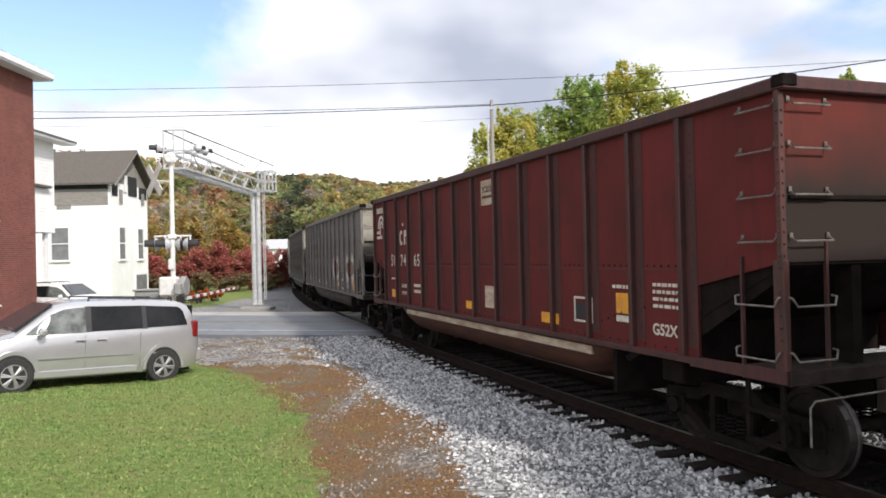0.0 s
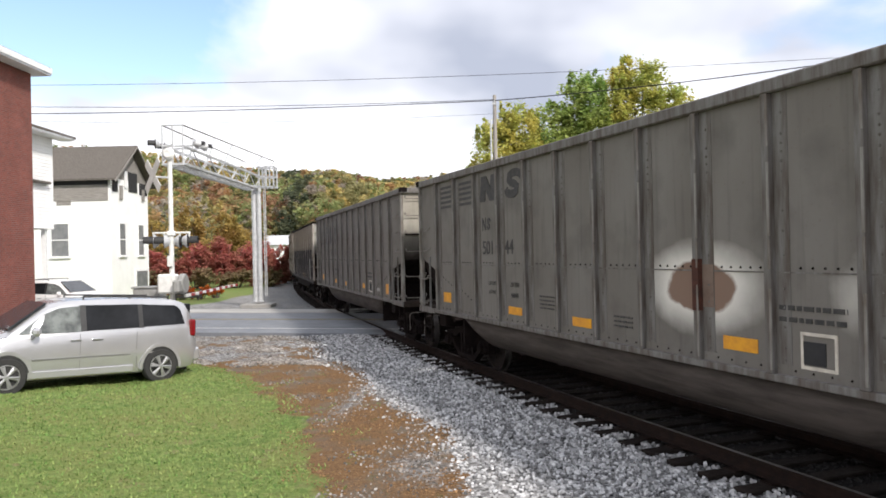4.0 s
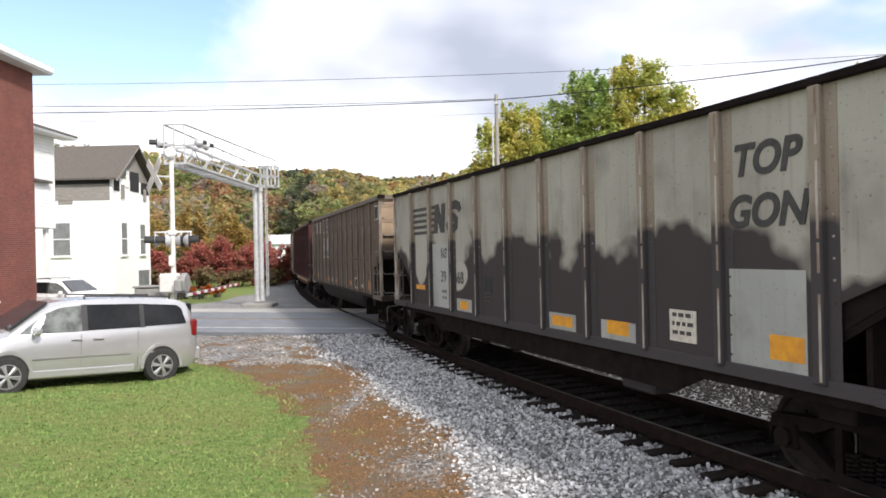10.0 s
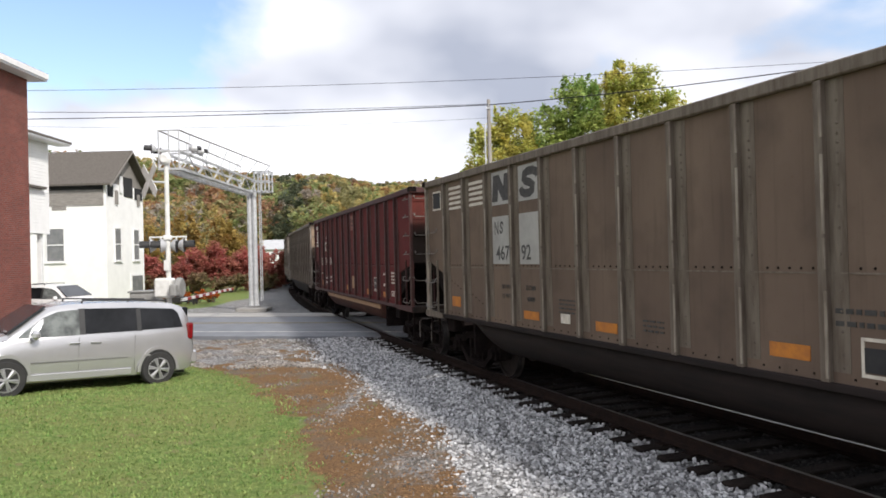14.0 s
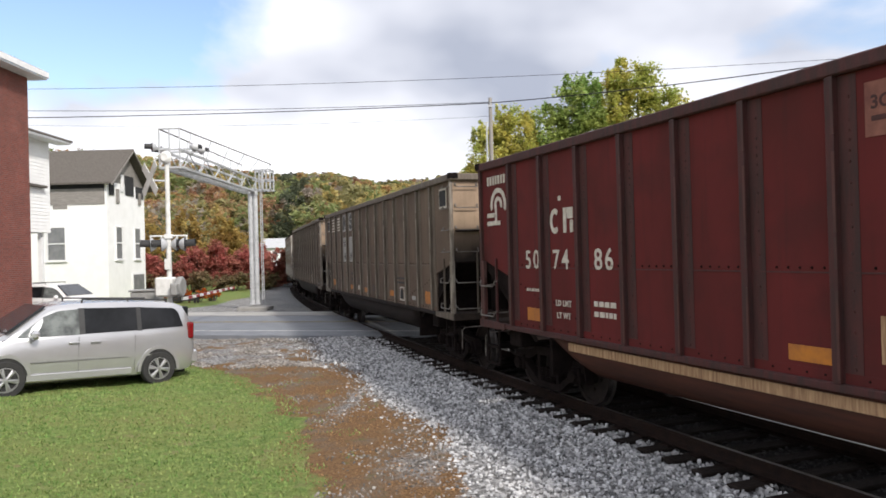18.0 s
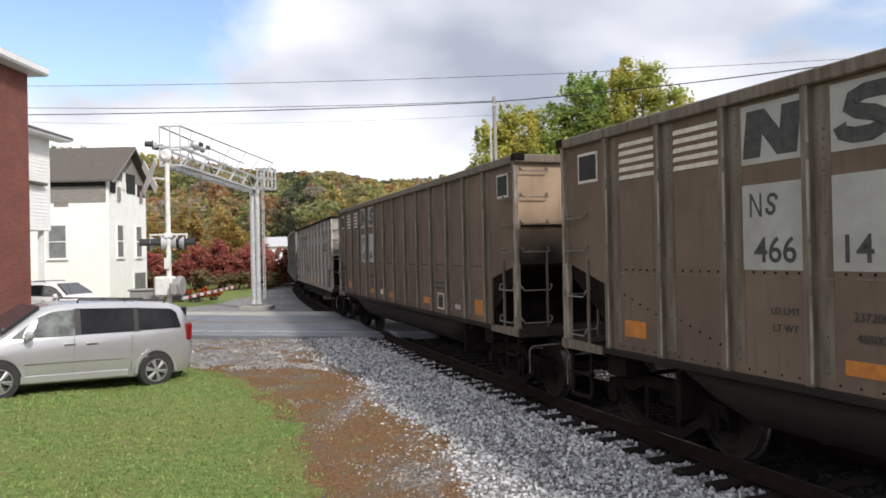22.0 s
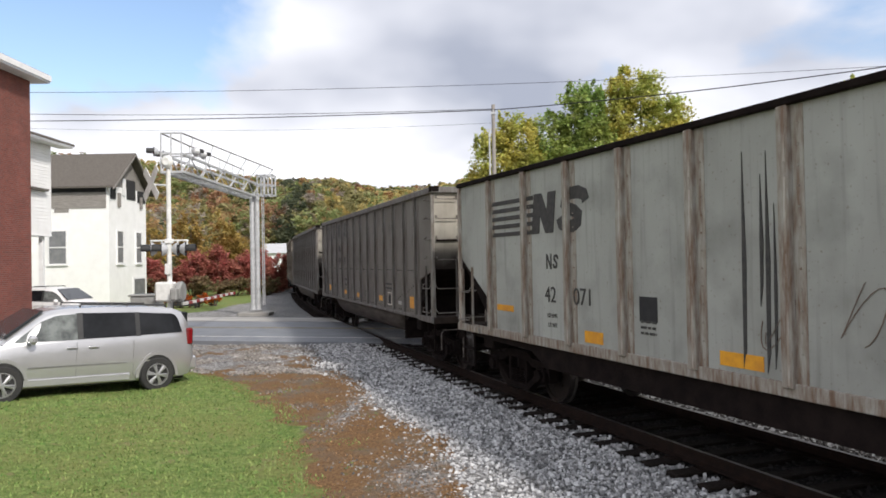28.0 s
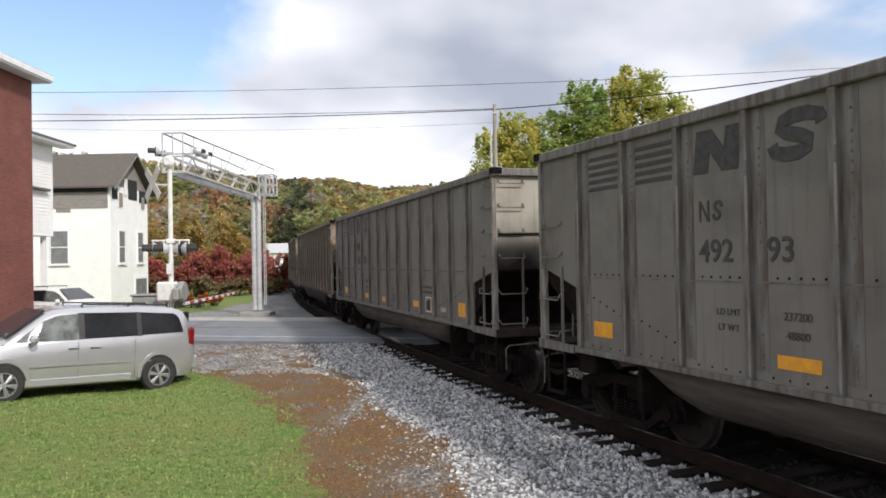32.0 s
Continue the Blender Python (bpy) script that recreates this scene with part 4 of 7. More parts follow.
    add_trucks(root)
    return root


GRIME_GREY = mat("grimy_grey_edge", (0.16, 0.155, 0.15), (0.075, 0.06, 0.05), 0.7, 0, 4, 0.2, stretch=(3, 3, 0.4))
GRIME_BROWN = mat("grimy_tan_edge", (0.15, 0.125, 0.10), (0.08, 0.06, 0.045), 0.7, 0, 4, 0.2, stretch=(3, 3, 0.4))
GRIME_RED = mat("grimy_red_edge", (0.066, 0.018, 0.017), (0.034, 0.016, 0.015), 0.7, 0, 4, 0.2, stretch=(3, 3, 0.4))
GRIME_LIGHT = mat("rusty_pale_edge", (0.33, 0.32, 0.29), (0.15, 0.095, 0.065), 0.75, 0, 5, 0.2, stretch=(3, 3, 0.5))
GRIME_PATCHY = car_paint("patchy_edge", (0.34, 0.32, 0.28), (0.22, 0.17, 0.13), patches=(0.055, 0.05, 0.052), rustiness=0.7)
POSTS["patchy_edge"] = POSTS["rusty_pale_edge"]
# Grey and brown bellies: underside shade is put into the colour along with soot.
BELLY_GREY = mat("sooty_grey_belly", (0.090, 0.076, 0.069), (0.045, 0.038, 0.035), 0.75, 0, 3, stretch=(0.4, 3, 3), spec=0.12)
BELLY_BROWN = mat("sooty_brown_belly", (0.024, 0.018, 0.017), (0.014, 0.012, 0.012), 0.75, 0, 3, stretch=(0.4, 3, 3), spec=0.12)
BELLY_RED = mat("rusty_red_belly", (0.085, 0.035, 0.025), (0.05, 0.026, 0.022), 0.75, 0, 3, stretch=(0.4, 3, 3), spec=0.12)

RIBS = [6.27 - 1.027 * i for i in range(13)]
RED_RIBS = [6.47] + [6.53 - 1.041 * i for i in range(1, 13)]
STYLES = {
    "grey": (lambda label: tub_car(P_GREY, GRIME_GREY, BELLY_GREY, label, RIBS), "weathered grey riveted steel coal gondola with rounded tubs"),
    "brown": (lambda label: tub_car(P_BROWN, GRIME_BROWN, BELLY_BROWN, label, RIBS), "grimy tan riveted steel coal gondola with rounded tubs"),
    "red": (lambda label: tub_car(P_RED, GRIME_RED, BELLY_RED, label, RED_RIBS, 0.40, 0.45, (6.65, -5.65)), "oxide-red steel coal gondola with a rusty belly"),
    "light": (lambda label: flat_car(P_LIGHT, GRIME_LIGHT, label), "pale grey flat-bottomed coal gondola with streaked paint"),
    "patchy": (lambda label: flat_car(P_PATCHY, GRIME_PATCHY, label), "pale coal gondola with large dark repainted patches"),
}
TRAIN = {-1: "grey", 0: "red", 1: "grey", 2: "grey", 3: "patchy", 4: "brown", 5: "red", 6: "brown", 7: "brown", 8: "light", 9: "grey", 10: "grey", 11: "brown", 12: "brown", 13: "grey", 14: "brown"}
first = {}
CARS = {}
for k in sorted(TRAIN, key=lambda k: (k < 0, k)):
    st = TRAIN[k]
    if st in first:
        CARS[k] = copy_thing(first[st], Matrix.Identity(4))
    else:
        build, lab = STYLES[st]
        CARS[k] = first[st] = build(lab)

# ---------------------------------------------------------------- loose stone, grass and leaves
STONE = mat("ballast_stone", (0.42, 0.42, 0.42), (0.31, 0.31, 0.315), 0.85, 0, 9, 0.3, 40, fine=0.70)
STONE_DIRTY = mat("muddy_gravel", (0.27, 0.255, 0.24), (0.16, 0.14, 0.12), 0.9, 0, 2, 0.3, 40, fine=0.65)
# Stones under the train: coal dust and deep shade together in one colour.
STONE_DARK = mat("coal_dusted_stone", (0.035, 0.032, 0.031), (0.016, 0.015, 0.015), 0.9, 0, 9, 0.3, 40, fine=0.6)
BLADE = mat("grass_blades", (0.100, 0.195, 0.042), (0.240, 0.280, 0.092), 0.85, 0, 5.5, fine=0.36, contrast=(0.38, 0.62))
DEAD = mat("fallen_leaves", (0.30, 0.17, 0.075), (0.16, 0.085, 0.042), 0.85, 0, 3, fine=0.5)


def stuff(name, verts, faces, material, label, category):
    me = bpy.data.meshes.new(name)
    me.from_pydata(verts, [], faces)
    for m in (material if isinstance(material, (tuple, list)) else (material,)):
        me.materials.append(m)
    return thing(name, label, category, kind="stuff", data=me)


def stones(name, spots, label, material):
    rs = np.random.RandomState(3)
    cube = np.array([(x, y, z) for x in (-1, 1) for y in (-1, 1) for z in (-1, 1)], float)
    quads = np.array([(0, 1, 3, 2), (4, 6, 7, 5), (0, 4, 5, 1), (2, 3, 7, 6), (0, 2, 6, 4), (1, 5, 7, 3)])
    spots = np.array(spots)
    n = len(spots)
    v = cube[None] * (0.72 + 0.5 * rs.rand(n, 8, 1)) * (0.6 + 0.8 * rs.rand(n, 1, 3)) * spots[:, None, 3:4]
    a, b = rs.rand(n) * 6.28, rs.rand(n) * 6.28
    ca, sa, cb, sb = np.cos(a)[:, None], np.sin(a)[:, None], np.cos(b)[:, None], np.sin(b)[:, None]
    x, y, z = v[..., 0], v[..., 1], v[..., 2]
    x, y = x * ca - y * sa, x * sa + y * ca
    y, z = y * cb - z * sb, y * sb + z * cb
    v = np.stack([x, y, z], -1) + spots[:, None, :3]
    f = quads[None] + (np.arange(n) * 8)[:, None, None]
    return stuff(name, v.reshape(-1, 3).tolist(), f.reshape(-1, 4).tolist(), material, label, "gravel")


def ballast_bed():
    """A raised bed of stone under the ties, shaped to the track."""
    root_me = bpy.data.meshes.new("ballast_bed")
    ss = np.arange(-60, 200, 1.0)
    prof = [(-4.5, -0.40), (-3.0, -0.25), (-1.7, -0.225), (1.2, -0.225), (1.7, -0.215), (3.0, -0.25), (3.9, -0.32)]
    v = [(*line(s, lat), z) for s in ss for lat, z in prof]
    k = len(prof)
    f = [(i * k + j, i * k + j + 1, (i + 1) * k + j + 1, (i + 1) * k + j) for i in range(len(ss) - 1) for j in range(k - 1)]
    root_me.from_pydata(v, [], f)
    root_me.materials.append(BED)
    thing("ballast_bed", "grey crushed-stone ballast under the track", "ballast", kind="structure", data=root_me)


def bed_material():
    m = bpy.data.materials.new("ballast")
    m.use_nodes = True
    n, l = m.node_tree.nodes, m.node_tree.links
    b = n["Principled BSDF"]
    b.inputs["Roughness"].default_value = 0.9
    tc = n.new("ShaderNodeTexCoord")
    vo = n.new("ShaderNodeTexVoronoi")
    vo.inputs["Scale"].default_value = 24
    l.new(tc.outputs["Object"], vo.inputs["Vector"])
    sp = n.new("ShaderNodeSeparateColor")
    l.new(vo.outputs["Color"], sp.inputs[0])
    # dark cells put crevice shade between the loose stones into the bed's colour
    r = n.new("ShaderNodeValToRGB")
    r.color_ramp.elements[0].color, r.color_ramp.elements[1].color = (0.03, 0.03, 0.032, 1), (0.34, 0.34, 0.345, 1)
    l.new(sp.outputs[0], r.inputs[0])
    l.new(r.outputs[0], b.inputs["Base Color"])
    bp = n.new("ShaderNodeBump")
    bp.inputs["Strength"].default_value = 1.0
    bp.inputs["Distance"].default_value = 0.05
    l.new(vo.outputs["Distance"], bp.inputs["Height"])
    l.new(bp.outputs[0], b.inputs["Normal"])
    return m


def shaded_coal_bed():
    """Coal fines between the rails, coloured darker for the deep shade under the train."""
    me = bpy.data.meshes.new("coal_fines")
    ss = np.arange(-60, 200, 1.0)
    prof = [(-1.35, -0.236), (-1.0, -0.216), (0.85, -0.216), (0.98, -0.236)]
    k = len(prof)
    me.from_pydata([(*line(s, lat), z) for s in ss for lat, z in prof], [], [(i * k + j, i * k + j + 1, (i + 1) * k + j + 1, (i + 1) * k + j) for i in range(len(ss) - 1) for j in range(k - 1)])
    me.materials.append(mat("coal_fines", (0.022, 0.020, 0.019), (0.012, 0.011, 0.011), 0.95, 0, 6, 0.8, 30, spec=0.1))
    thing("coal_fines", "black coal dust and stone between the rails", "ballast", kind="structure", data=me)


shaded_coal_bed()
BED = bed_material()
ballast_bed()


def scatter():
    rng = random.Random(11)
    spots = []
    while len(spots) < 84000:
        s = -6 + 36 * rng.random() ** 1.5
        lat = rng.uniform(-3.2, 4.6)
        if lat < 1.3 and rng.random() < 0.55:
            continue
        x, y = line(s, lat)
        be = float(edge(BALLAST_EDGE, y)) + 0.35 * noise.noise((x * 1.1, y * 1.1, 0)) + 0.2 * noise.noise((x * 3.5, y * 3.5, 2))
        if x < be and rng.random() > 0.025 + 0.22 * max(0, 1 - (be - x) / 1.1):
            continue
        if abs(lat) < 1.36 and abs((s + 12.27) % 0.54 - 0.27) < 0.13:
            continue
        z = -0.20 if lat < 1.9 else -0.20 - 0.035 * (lat - 1.9)
        if lat < 0.87:
            z = -0.225
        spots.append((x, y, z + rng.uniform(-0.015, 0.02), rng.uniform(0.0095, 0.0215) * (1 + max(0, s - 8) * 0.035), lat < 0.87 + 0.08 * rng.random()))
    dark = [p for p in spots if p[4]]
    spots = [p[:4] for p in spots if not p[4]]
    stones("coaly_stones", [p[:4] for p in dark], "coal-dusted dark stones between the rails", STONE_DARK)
    stones("ballast_stones", spots, "loose pale grey crushed stone beside the rails", STONE)
    spots = []
    while len(spots) < 11000:
        y = rng.uniform(17.5, 25)
        x = rng.uniform(-11, float(edge(BALLAST_EDGE, y)) + 0.4)
        if x < float(edge(GRASS_EDGE, y)) or noise.noise((x * 0.8, y * 0.8, 5)) < -0.05 + 0.5 * rng.random():
            continue
        spots.append((x, y, ground_z(x, y) + 0.004, rng.uniform(0.009, 0.025)))
    for _ in range(4500):
        y = rng.uniform(7, 18)
        ge, be = float(edge(GRASS_EDGE, y)), float(edge(BALLAST_EDGE, y))
        x = rng.uniform(ge, be)
        streak = math.exp(-((x + 1.9 + 0.1 * (12 - y)) / 0.25) ** 2) * (11.6 < y < 15.2)
        corner = math.exp(-((x + 0.35) / 0.62) ** 2 - ((y - 9.3) / 1.1) ** 2)
        if max(streak, corner) > rng.random() or noise.noise((x * 1.3, y * 1.3, 9)) > 0.12 + 0.5 * rng.random():
            spots.append((x, y, ground_z(x, y) + 0.006, rng.uniform(0.005, 0.014)))
    stones("apron_stones", spots, "scattered muddy gravel on bare dirt", STONE_DIRTY)
    # grass
    v, f = [], []
    for _ in range(90000):
        y = 6.2 + 13 * rng.random() ** 1.25
        x = rng.uniform(-15, -1.2)
        ge = float(edge(GRASS_EDGE, y)) + 0.45 * noise.noise((x * 0.9, y * 0.9, 0)) + 0.25 * noise.noise((x * 3, y * 3, 1))
        if x > ge and (rng.random() > 0.3 or noise.noise((x * 1.6, y * 1.6, 8)) < 0.22 or x > ge + 1.6):
            continue
        if x < -0.62 * y - 1.2:
            continue
        z, h, a = ground_z(x, y), rng.uniform(0.010, 0.042), rng.uniform(0, 6.28)
        w = rng.uniform(0.008, 0.019)
        lx, ly = rng.uniform(-0.04, 0.04), rng.uniform(-0.04, 0.04)
        k = len(v)
        v += [(x - w * math.cos(a), y - w * math.sin(a), z - 0.01), (x + w * math.cos(a), y + w * math.sin(a), z - 0.01), (x + lx, y + ly, z + h)]
        f.append((k, k + 1, k + 2))
    stuff("grass", v, f, BLADE, "short mown green grass blades on the lawn", "grass")
    v, f = [], []
    for _ in range(9000):
        y = rng.uniform(6.5, 18)
        ge, be = float(edge(GRASS_EDGE, y)), float(edge(BALLAST_EDGE, y))
        x = rng.uniform(ge - 0.4, be + 0.1)
        if noise.noise((x * 0.9 + 7, y * 0.9, 4)) < -0.1:
            continue
        z, r, a = ground_z(x, y) + 0.012, rng.uniform(0.006, 0.018), rng.uniform(0, 6.28)
        t = rng.uniform(-0.02, 0.02)
        k = len(v)
        for i in range(4):
            b = a + i * math.pi / 2
            v.append((x + r * math.cos(b), y + r * (0.6 if i % 2 else 1) * math.sin(b), z + (t if i % 2 else 0)))
        f.append((k, k + 1, k + 2, k + 3))
    stuff("fallen_leaves", v, f, DEAD, "brown dead leaves and needles on the dirt", "leaves")


# ---------------------------------------------------------------- trees
def leaf_quads(centres, size, rs, flat=0.6):
    n = len(centres)
    d = rs.normal(size=(n, 3))
    d[:, 2] = np.abs(d[:, 2]) + flat
    d /= np.linalg.norm(d, axis=1)[:, None]
    a = np.cross(d, rs.normal(size=(n, 3)))
    a /= np.linalg.norm(a, axis=1)[:, None]
    b = np.cross(d, a)
    s = size * (0.6 + 0.8 * rs.rand(n, 1))
    a, b = a * s, b * s * 0.62
    v = np.stack([centres - a, centres - b + 0.08 * d * s, centres + a, centres + b + 0.08 * d * s], 1)
    return v.reshape(-1, 3), (np.arange(n * 4).reshape(n, 4))


def crown_points(rs, blobs, n):
    """Leaf places in clumps on the outside of several lobes."""
    pts = []
    w = np.array([b[3] * b[4] for b in blobs])
    w = w / w.sum()
    for (cx, cy, cz, rx, rz), share in zip(blobs, w):
        m = max(6, int(n * share / 26))
        u = rs.normal(size=(m, 3))
        u /= np.linalg.norm(u, axis=1)[:, None]
        c = np.array([cx, cy, cz]) + u * np.array([rx, rx, rz]) * (0.45 + 0.58 * rs.rand(m, 1) ** 0.6)
        for p in c:
            k = rs.randint(16, 36)
            pts.append(p + rs.normal(size=(k, 3)) * np.array([rx, rx, rz * 0.8]) * 0.14)
    return np.concatenate(pts)


def leaf_mat(name, c1, c2, fine=0.35):
    m = mat(name, c1, c2, 0.75, 0, 0.45, fine=fine, contrast=(0.38, 0.62), spec=0.2)
    # thin leaves let some light through
    nt = m.node_tree
    b = nt.nodes["Principled BSDF"]
    tr, mx = nt.nodes.new("ShaderNodeBsdfTranslucent"), nt.nodes.new("ShaderNodeMixShader")
    mx.inputs[0].default_value = 0.48
    src = b.inputs["Base Color"].links[0].from_socket
    nt.links.new(src, tr.inputs["Color"])
    nt.links.new(b.outputs[0], mx.inputs[1])
    nt.links.new(tr.outputs[0], mx.inputs[2])
    nt.links.new(mx.outputs[0], nt.nodes["Material Output"].inputs["Surface"])
    return m


BARK = mat("bark", (0.07, 0.055, 0.045), (0.13, 0.11, 0.095), 0.9, 0, 5, 0.5, stretch=(3, 3, 0.5))
LEAF_GREEN = leaf_mat("green_yellow_leaves", (0.34, 0.41, 0.11), (0.60, 0.53, 0.15))
LEAF_DEEP = leaf_mat("deep_green_leaves", (0.22, 0.34, 0.10), (0.38, 0.43, 0.13))


def tree(name, x, y, blobs, n, leafmat, label, size=0.30, seed=1):
    rs = np.random.RandomState(seed)
    root = thing(name, label, "tree", m=pose(x, y, ground_z(x, y)))
    top = max(b[2] for b in blobs)
    bm = bmesh.new()
    tube(bm, (0, 0, -0.1), (0.1, 0, top * 0.35), 0.34, 9, 0.24)
    tube(bm, (0.1, 0, top * 0.35), (0.0, 0.1, top * 0.8), 0.24, 8, 0.09)
    for cx, cy, cz, rx, rz in blobs:
        mid = (cx * 0.5, cy * 0.5, top * 0.3 + (cz - top * 0.3) * 0.55)
        tube(bm, (0.08, 0, top * 0.3), mid, 0.17, 6, 0.10)
        tube(bm, mid, (cx, cy, cz + rz * 0.3), 0.10, 6, 0.03)
        for _ in range(5):
            u = rs.normal(size=3)
            u /= np.linalg.norm(u)
            tube(bm, mid, (cx + u[0] * rx * 0.8, cy + u[1] * rx * 0.8, cz + u[2] * rz * 0.8), 0.05, 5, 0.012)
    part("trunk", bm, BARK, root)
    # narrow upright sprays break the outline of every lobe
    sprays = []
    for cx, cy, cz, rx, rz in blobs:
        for _ in range(4):
            sprays.append((cx + rs.uniform(-0.8, 0.8) * rx, cy + rs.uniform(-0.6, 0.6) * rx, cz + rz * rs.uniform(0.3, 0.72), rx * 0.3, rz * 0.55))
    pts = np.concatenate([crown_points(rs, blobs, n * 2.6), crown_points(rs, sprays, n * 1.5)])
    v, f = leaf_quads(pts, size * 0.55, rs, 0.9)
    me = bpy.data.meshes.new("crown")
    me.from_pydata(v.tolist(), [], f.tolist())
    me.materials.append(leafmat)
    hung("crown", me, root)
    return root


tree("tree", 5.2, 60, [(-1.2, 0, 10.5, 1.9, 2.4), (0.9, 0.3, 12.0, 1.8, 2.3), (1.8, -0.3, 9.5, 1.8, 2.0), (-2.0, 0.2, 8.4, 1.6, 1.6), (0, 0, 8.0, 2.0, 2.4)], 5200, LEAF_GREEN, "leafy green maple turning yellow behind the train", 0.27, 3)
tree("tree", 10.4, 61, [(-1.6, 0, 12.2, 1.9, 2.4), (0.9, 0, 14.4, 2.0, 2.5), (1.9, 0.4, 11.6, 2.0, 2.4), (-2.2, 0, 9.6, 1.8, 2.2), (0.3, 0, 10.0, 2.4, 2.6)], 6500, LEAF_DEEP, "tall leafy green maple behind the train", 0.27, 5)
tree("tree", 16.4, 62, [(-2.0, 0, 14.6, 1.8, 2.6), (0.2, 0, 16.0, 2.0, 2.2), (2.4, 0.3, 14.2, 2.0, 2.0), (3.2, 0, 12.6, 1.8, 1.7), (-1.0, 0, 12.0, 2.4, 2.4), (1.6, 0, 11.4, 2.4, 2.4)], 6800, LEAF_GREEN, "tall maple with yellowing crown behind the train", 0.27, 8)
tree("tree", 32.5, 61, [(-1.2, 0, 13.8, 1.6, 2.2), (1.0, 0, 14.4, 1.7, 2.2), (0, 0, 11.5, 2.2, 2.4)], 3400, LEAF_GREEN, "green-yellow tree far behind the train", 0.27, 9)
tree("tree", 43, 60, [(-1.2, 0, 13.6, 1.9, 2.2), (1.4, 0, 13.2, 1.9, 2.0), (0, 0, 10.5, 2.6, 2.6)], 3000, LEAF_DEEP, "green tree far behind the train", 0.3, 10)

# Autumn leaf colours, muted and lightened to carry the distance haze.
WOODS = [leaf_mat("wood_olive", (0.30, 0.285, 0.135), (0.36, 0.325, 0.155), 0.12), leaf_mat("wood_yellow", (0.50, 0.42, 0.17), (0.56, 0.44, 0.18), 0.12), leaf_mat("wood_orange", (0.47, 0.285, 0.14), (0.43, 0.31, 0.15), 0.12),
         leaf_mat("wood_rust", (0.36, 0.20, 0.125), (0.40, 0.25, 0.14), 0.12), leaf_mat("wood_dark", (0.100, 0.122, 0.078), (0.150, 0.160, 0.095), 0.12), leaf_mat("wood_green", (0.255, 0.30, 0.125), (0.33, 0.36, 0.15), 0.12), leaf_mat("wood_bare", (0.36, 0.31, 0.255), (0.42, 0.37, 0.30), 0.12)]




SKYLINE = ((-0.62, 0.172), (-0.54, 0.172), (-0.45, 0.160), (-0.40, 0.152), (-0.30, 0.128), (-0.232, 0.118), (-0.153, 0.117), (-0.11, 0.106), (-0.074, 0.102), (-0.019, 0.105), (0.05, 0.115), (0.5, 0.12))


def woods():
    rs = np.random.RandomState(21)
    V, F, M, base = [], [], [], 0
    made = 0
    while made < 2100:
        y = 80 + 175 * rs.rand() ** 0.8
        x = y * rs.uniform(-0.66, 0.22)
        tx = np.interp(y, LINE_Y, LINE_X)
        if (abs(x - tx) < 8 and y < 120) or (x > tx and y < 105) or (-33 < x < -19 and y < 118):
            continue
        g = ground_z(x, y)
        ang = x / y
        room = 2.4 + y * float(np.interp(ang, [p[0] for p in SKYLINE], [p[1] for p in SKYLINE])) - g
        h = min(rs.uniform(6.5, 12), room * rs.uniform(0.86, 1.0))
        if h < 3.2:
            continue
        made += 1
        # dark conifers stand in one stretch, bright maples and bare trees in others
        p = np.array([3.0, 1.6, 1.0, 0.6, 0.8, 2.4, 0.8])
        if -0.245 < ang < -0.19:
            p = np.array([1.2, 0.3, 0.3, 0.2, 6.0, 1.0, 0.3])
        elif ang < -0.26:
            p = np.array([2.4, 2.2, 1.8, 0.9, 0.4, 2.0, 1.4])
        elif y < 170 and ang > -0.16:
            p = np.array([2.0, 3.6, 1.6, 0.3, 0.2, 2.4, 0.3])
        mi = rs.choice(7, p=p / p.sum())
        r = h * (0.30 if mi != 4 else 0.22)
        blobs = [(x + rs.normal() * r * 0.45, y + rs.normal() * r * 0.4, g + h * (0.36 + 0.36 * rs.rand()), r * rs.uniform(0.6, 0.9), h * 0.24) for _ in range(4)]
        n = 420 if y < 120 else 300
        if mi == 6:
            n = 110
        pts = crown_points(rs, blobs, n)
        pts[:, 2] = np.minimum(pts[:, 2], g + h)
        v, f = leaf_quads(pts, 0.30 if y < 130 else 0.40, rs, 0.9)
        V.append(v)
        F.append(f + base)
        M += [mi] * len(f)
        base += len(v)
    ob = stuff("hillside_woods", np.concatenate(V).tolist(), np.concatenate(F).tolist(), WOODS, "autumn woods in green, yellow, orange and rust on the hillside", "woods")
    ob.data.polygons.foreach_set("material_index", M)


def shrub(x, y, w, h, leafmat, label, seed, n=900, size=0.16, name="shrub"):
    rs = np.random.RandomState(seed)
    root = thing(name, label, "shrub", m=pose(x, y, ground_z(x, y)))
    bm = bmesh.new()
    for i in range(9):
        a = i * 0.7 + rs.rand()
        tube(bm, (0.15 * math.cos(a), 0.15 * math.sin(a), -0.05), (w * 0.35 * math.cos(a), w * 0.3 * math.sin(a), h * rs.uniform(0.6, 0.9)), 0.03, 5, 0.01)
    part("stem", bm, BARK, root)["kind"] = "stuff"
    blobs = [(rs.uniform(-0.32, 0.32) * w, rs.uniform(-0.3, 0.3) * w, h * rs.uniform(0.26, 0.72), w * 0.24, h * 0.28) for _ in range(8)]
    v, f = leaf_quads(crown_points(rs, blobs, n), size, rs, 0.9)
    me = bpy.data.meshes.new("leaves")
    me.from_pydata(v.tolist(), [], f.tolist())
    me.materials.append(leafmat)
    hung("leaves", me, root)


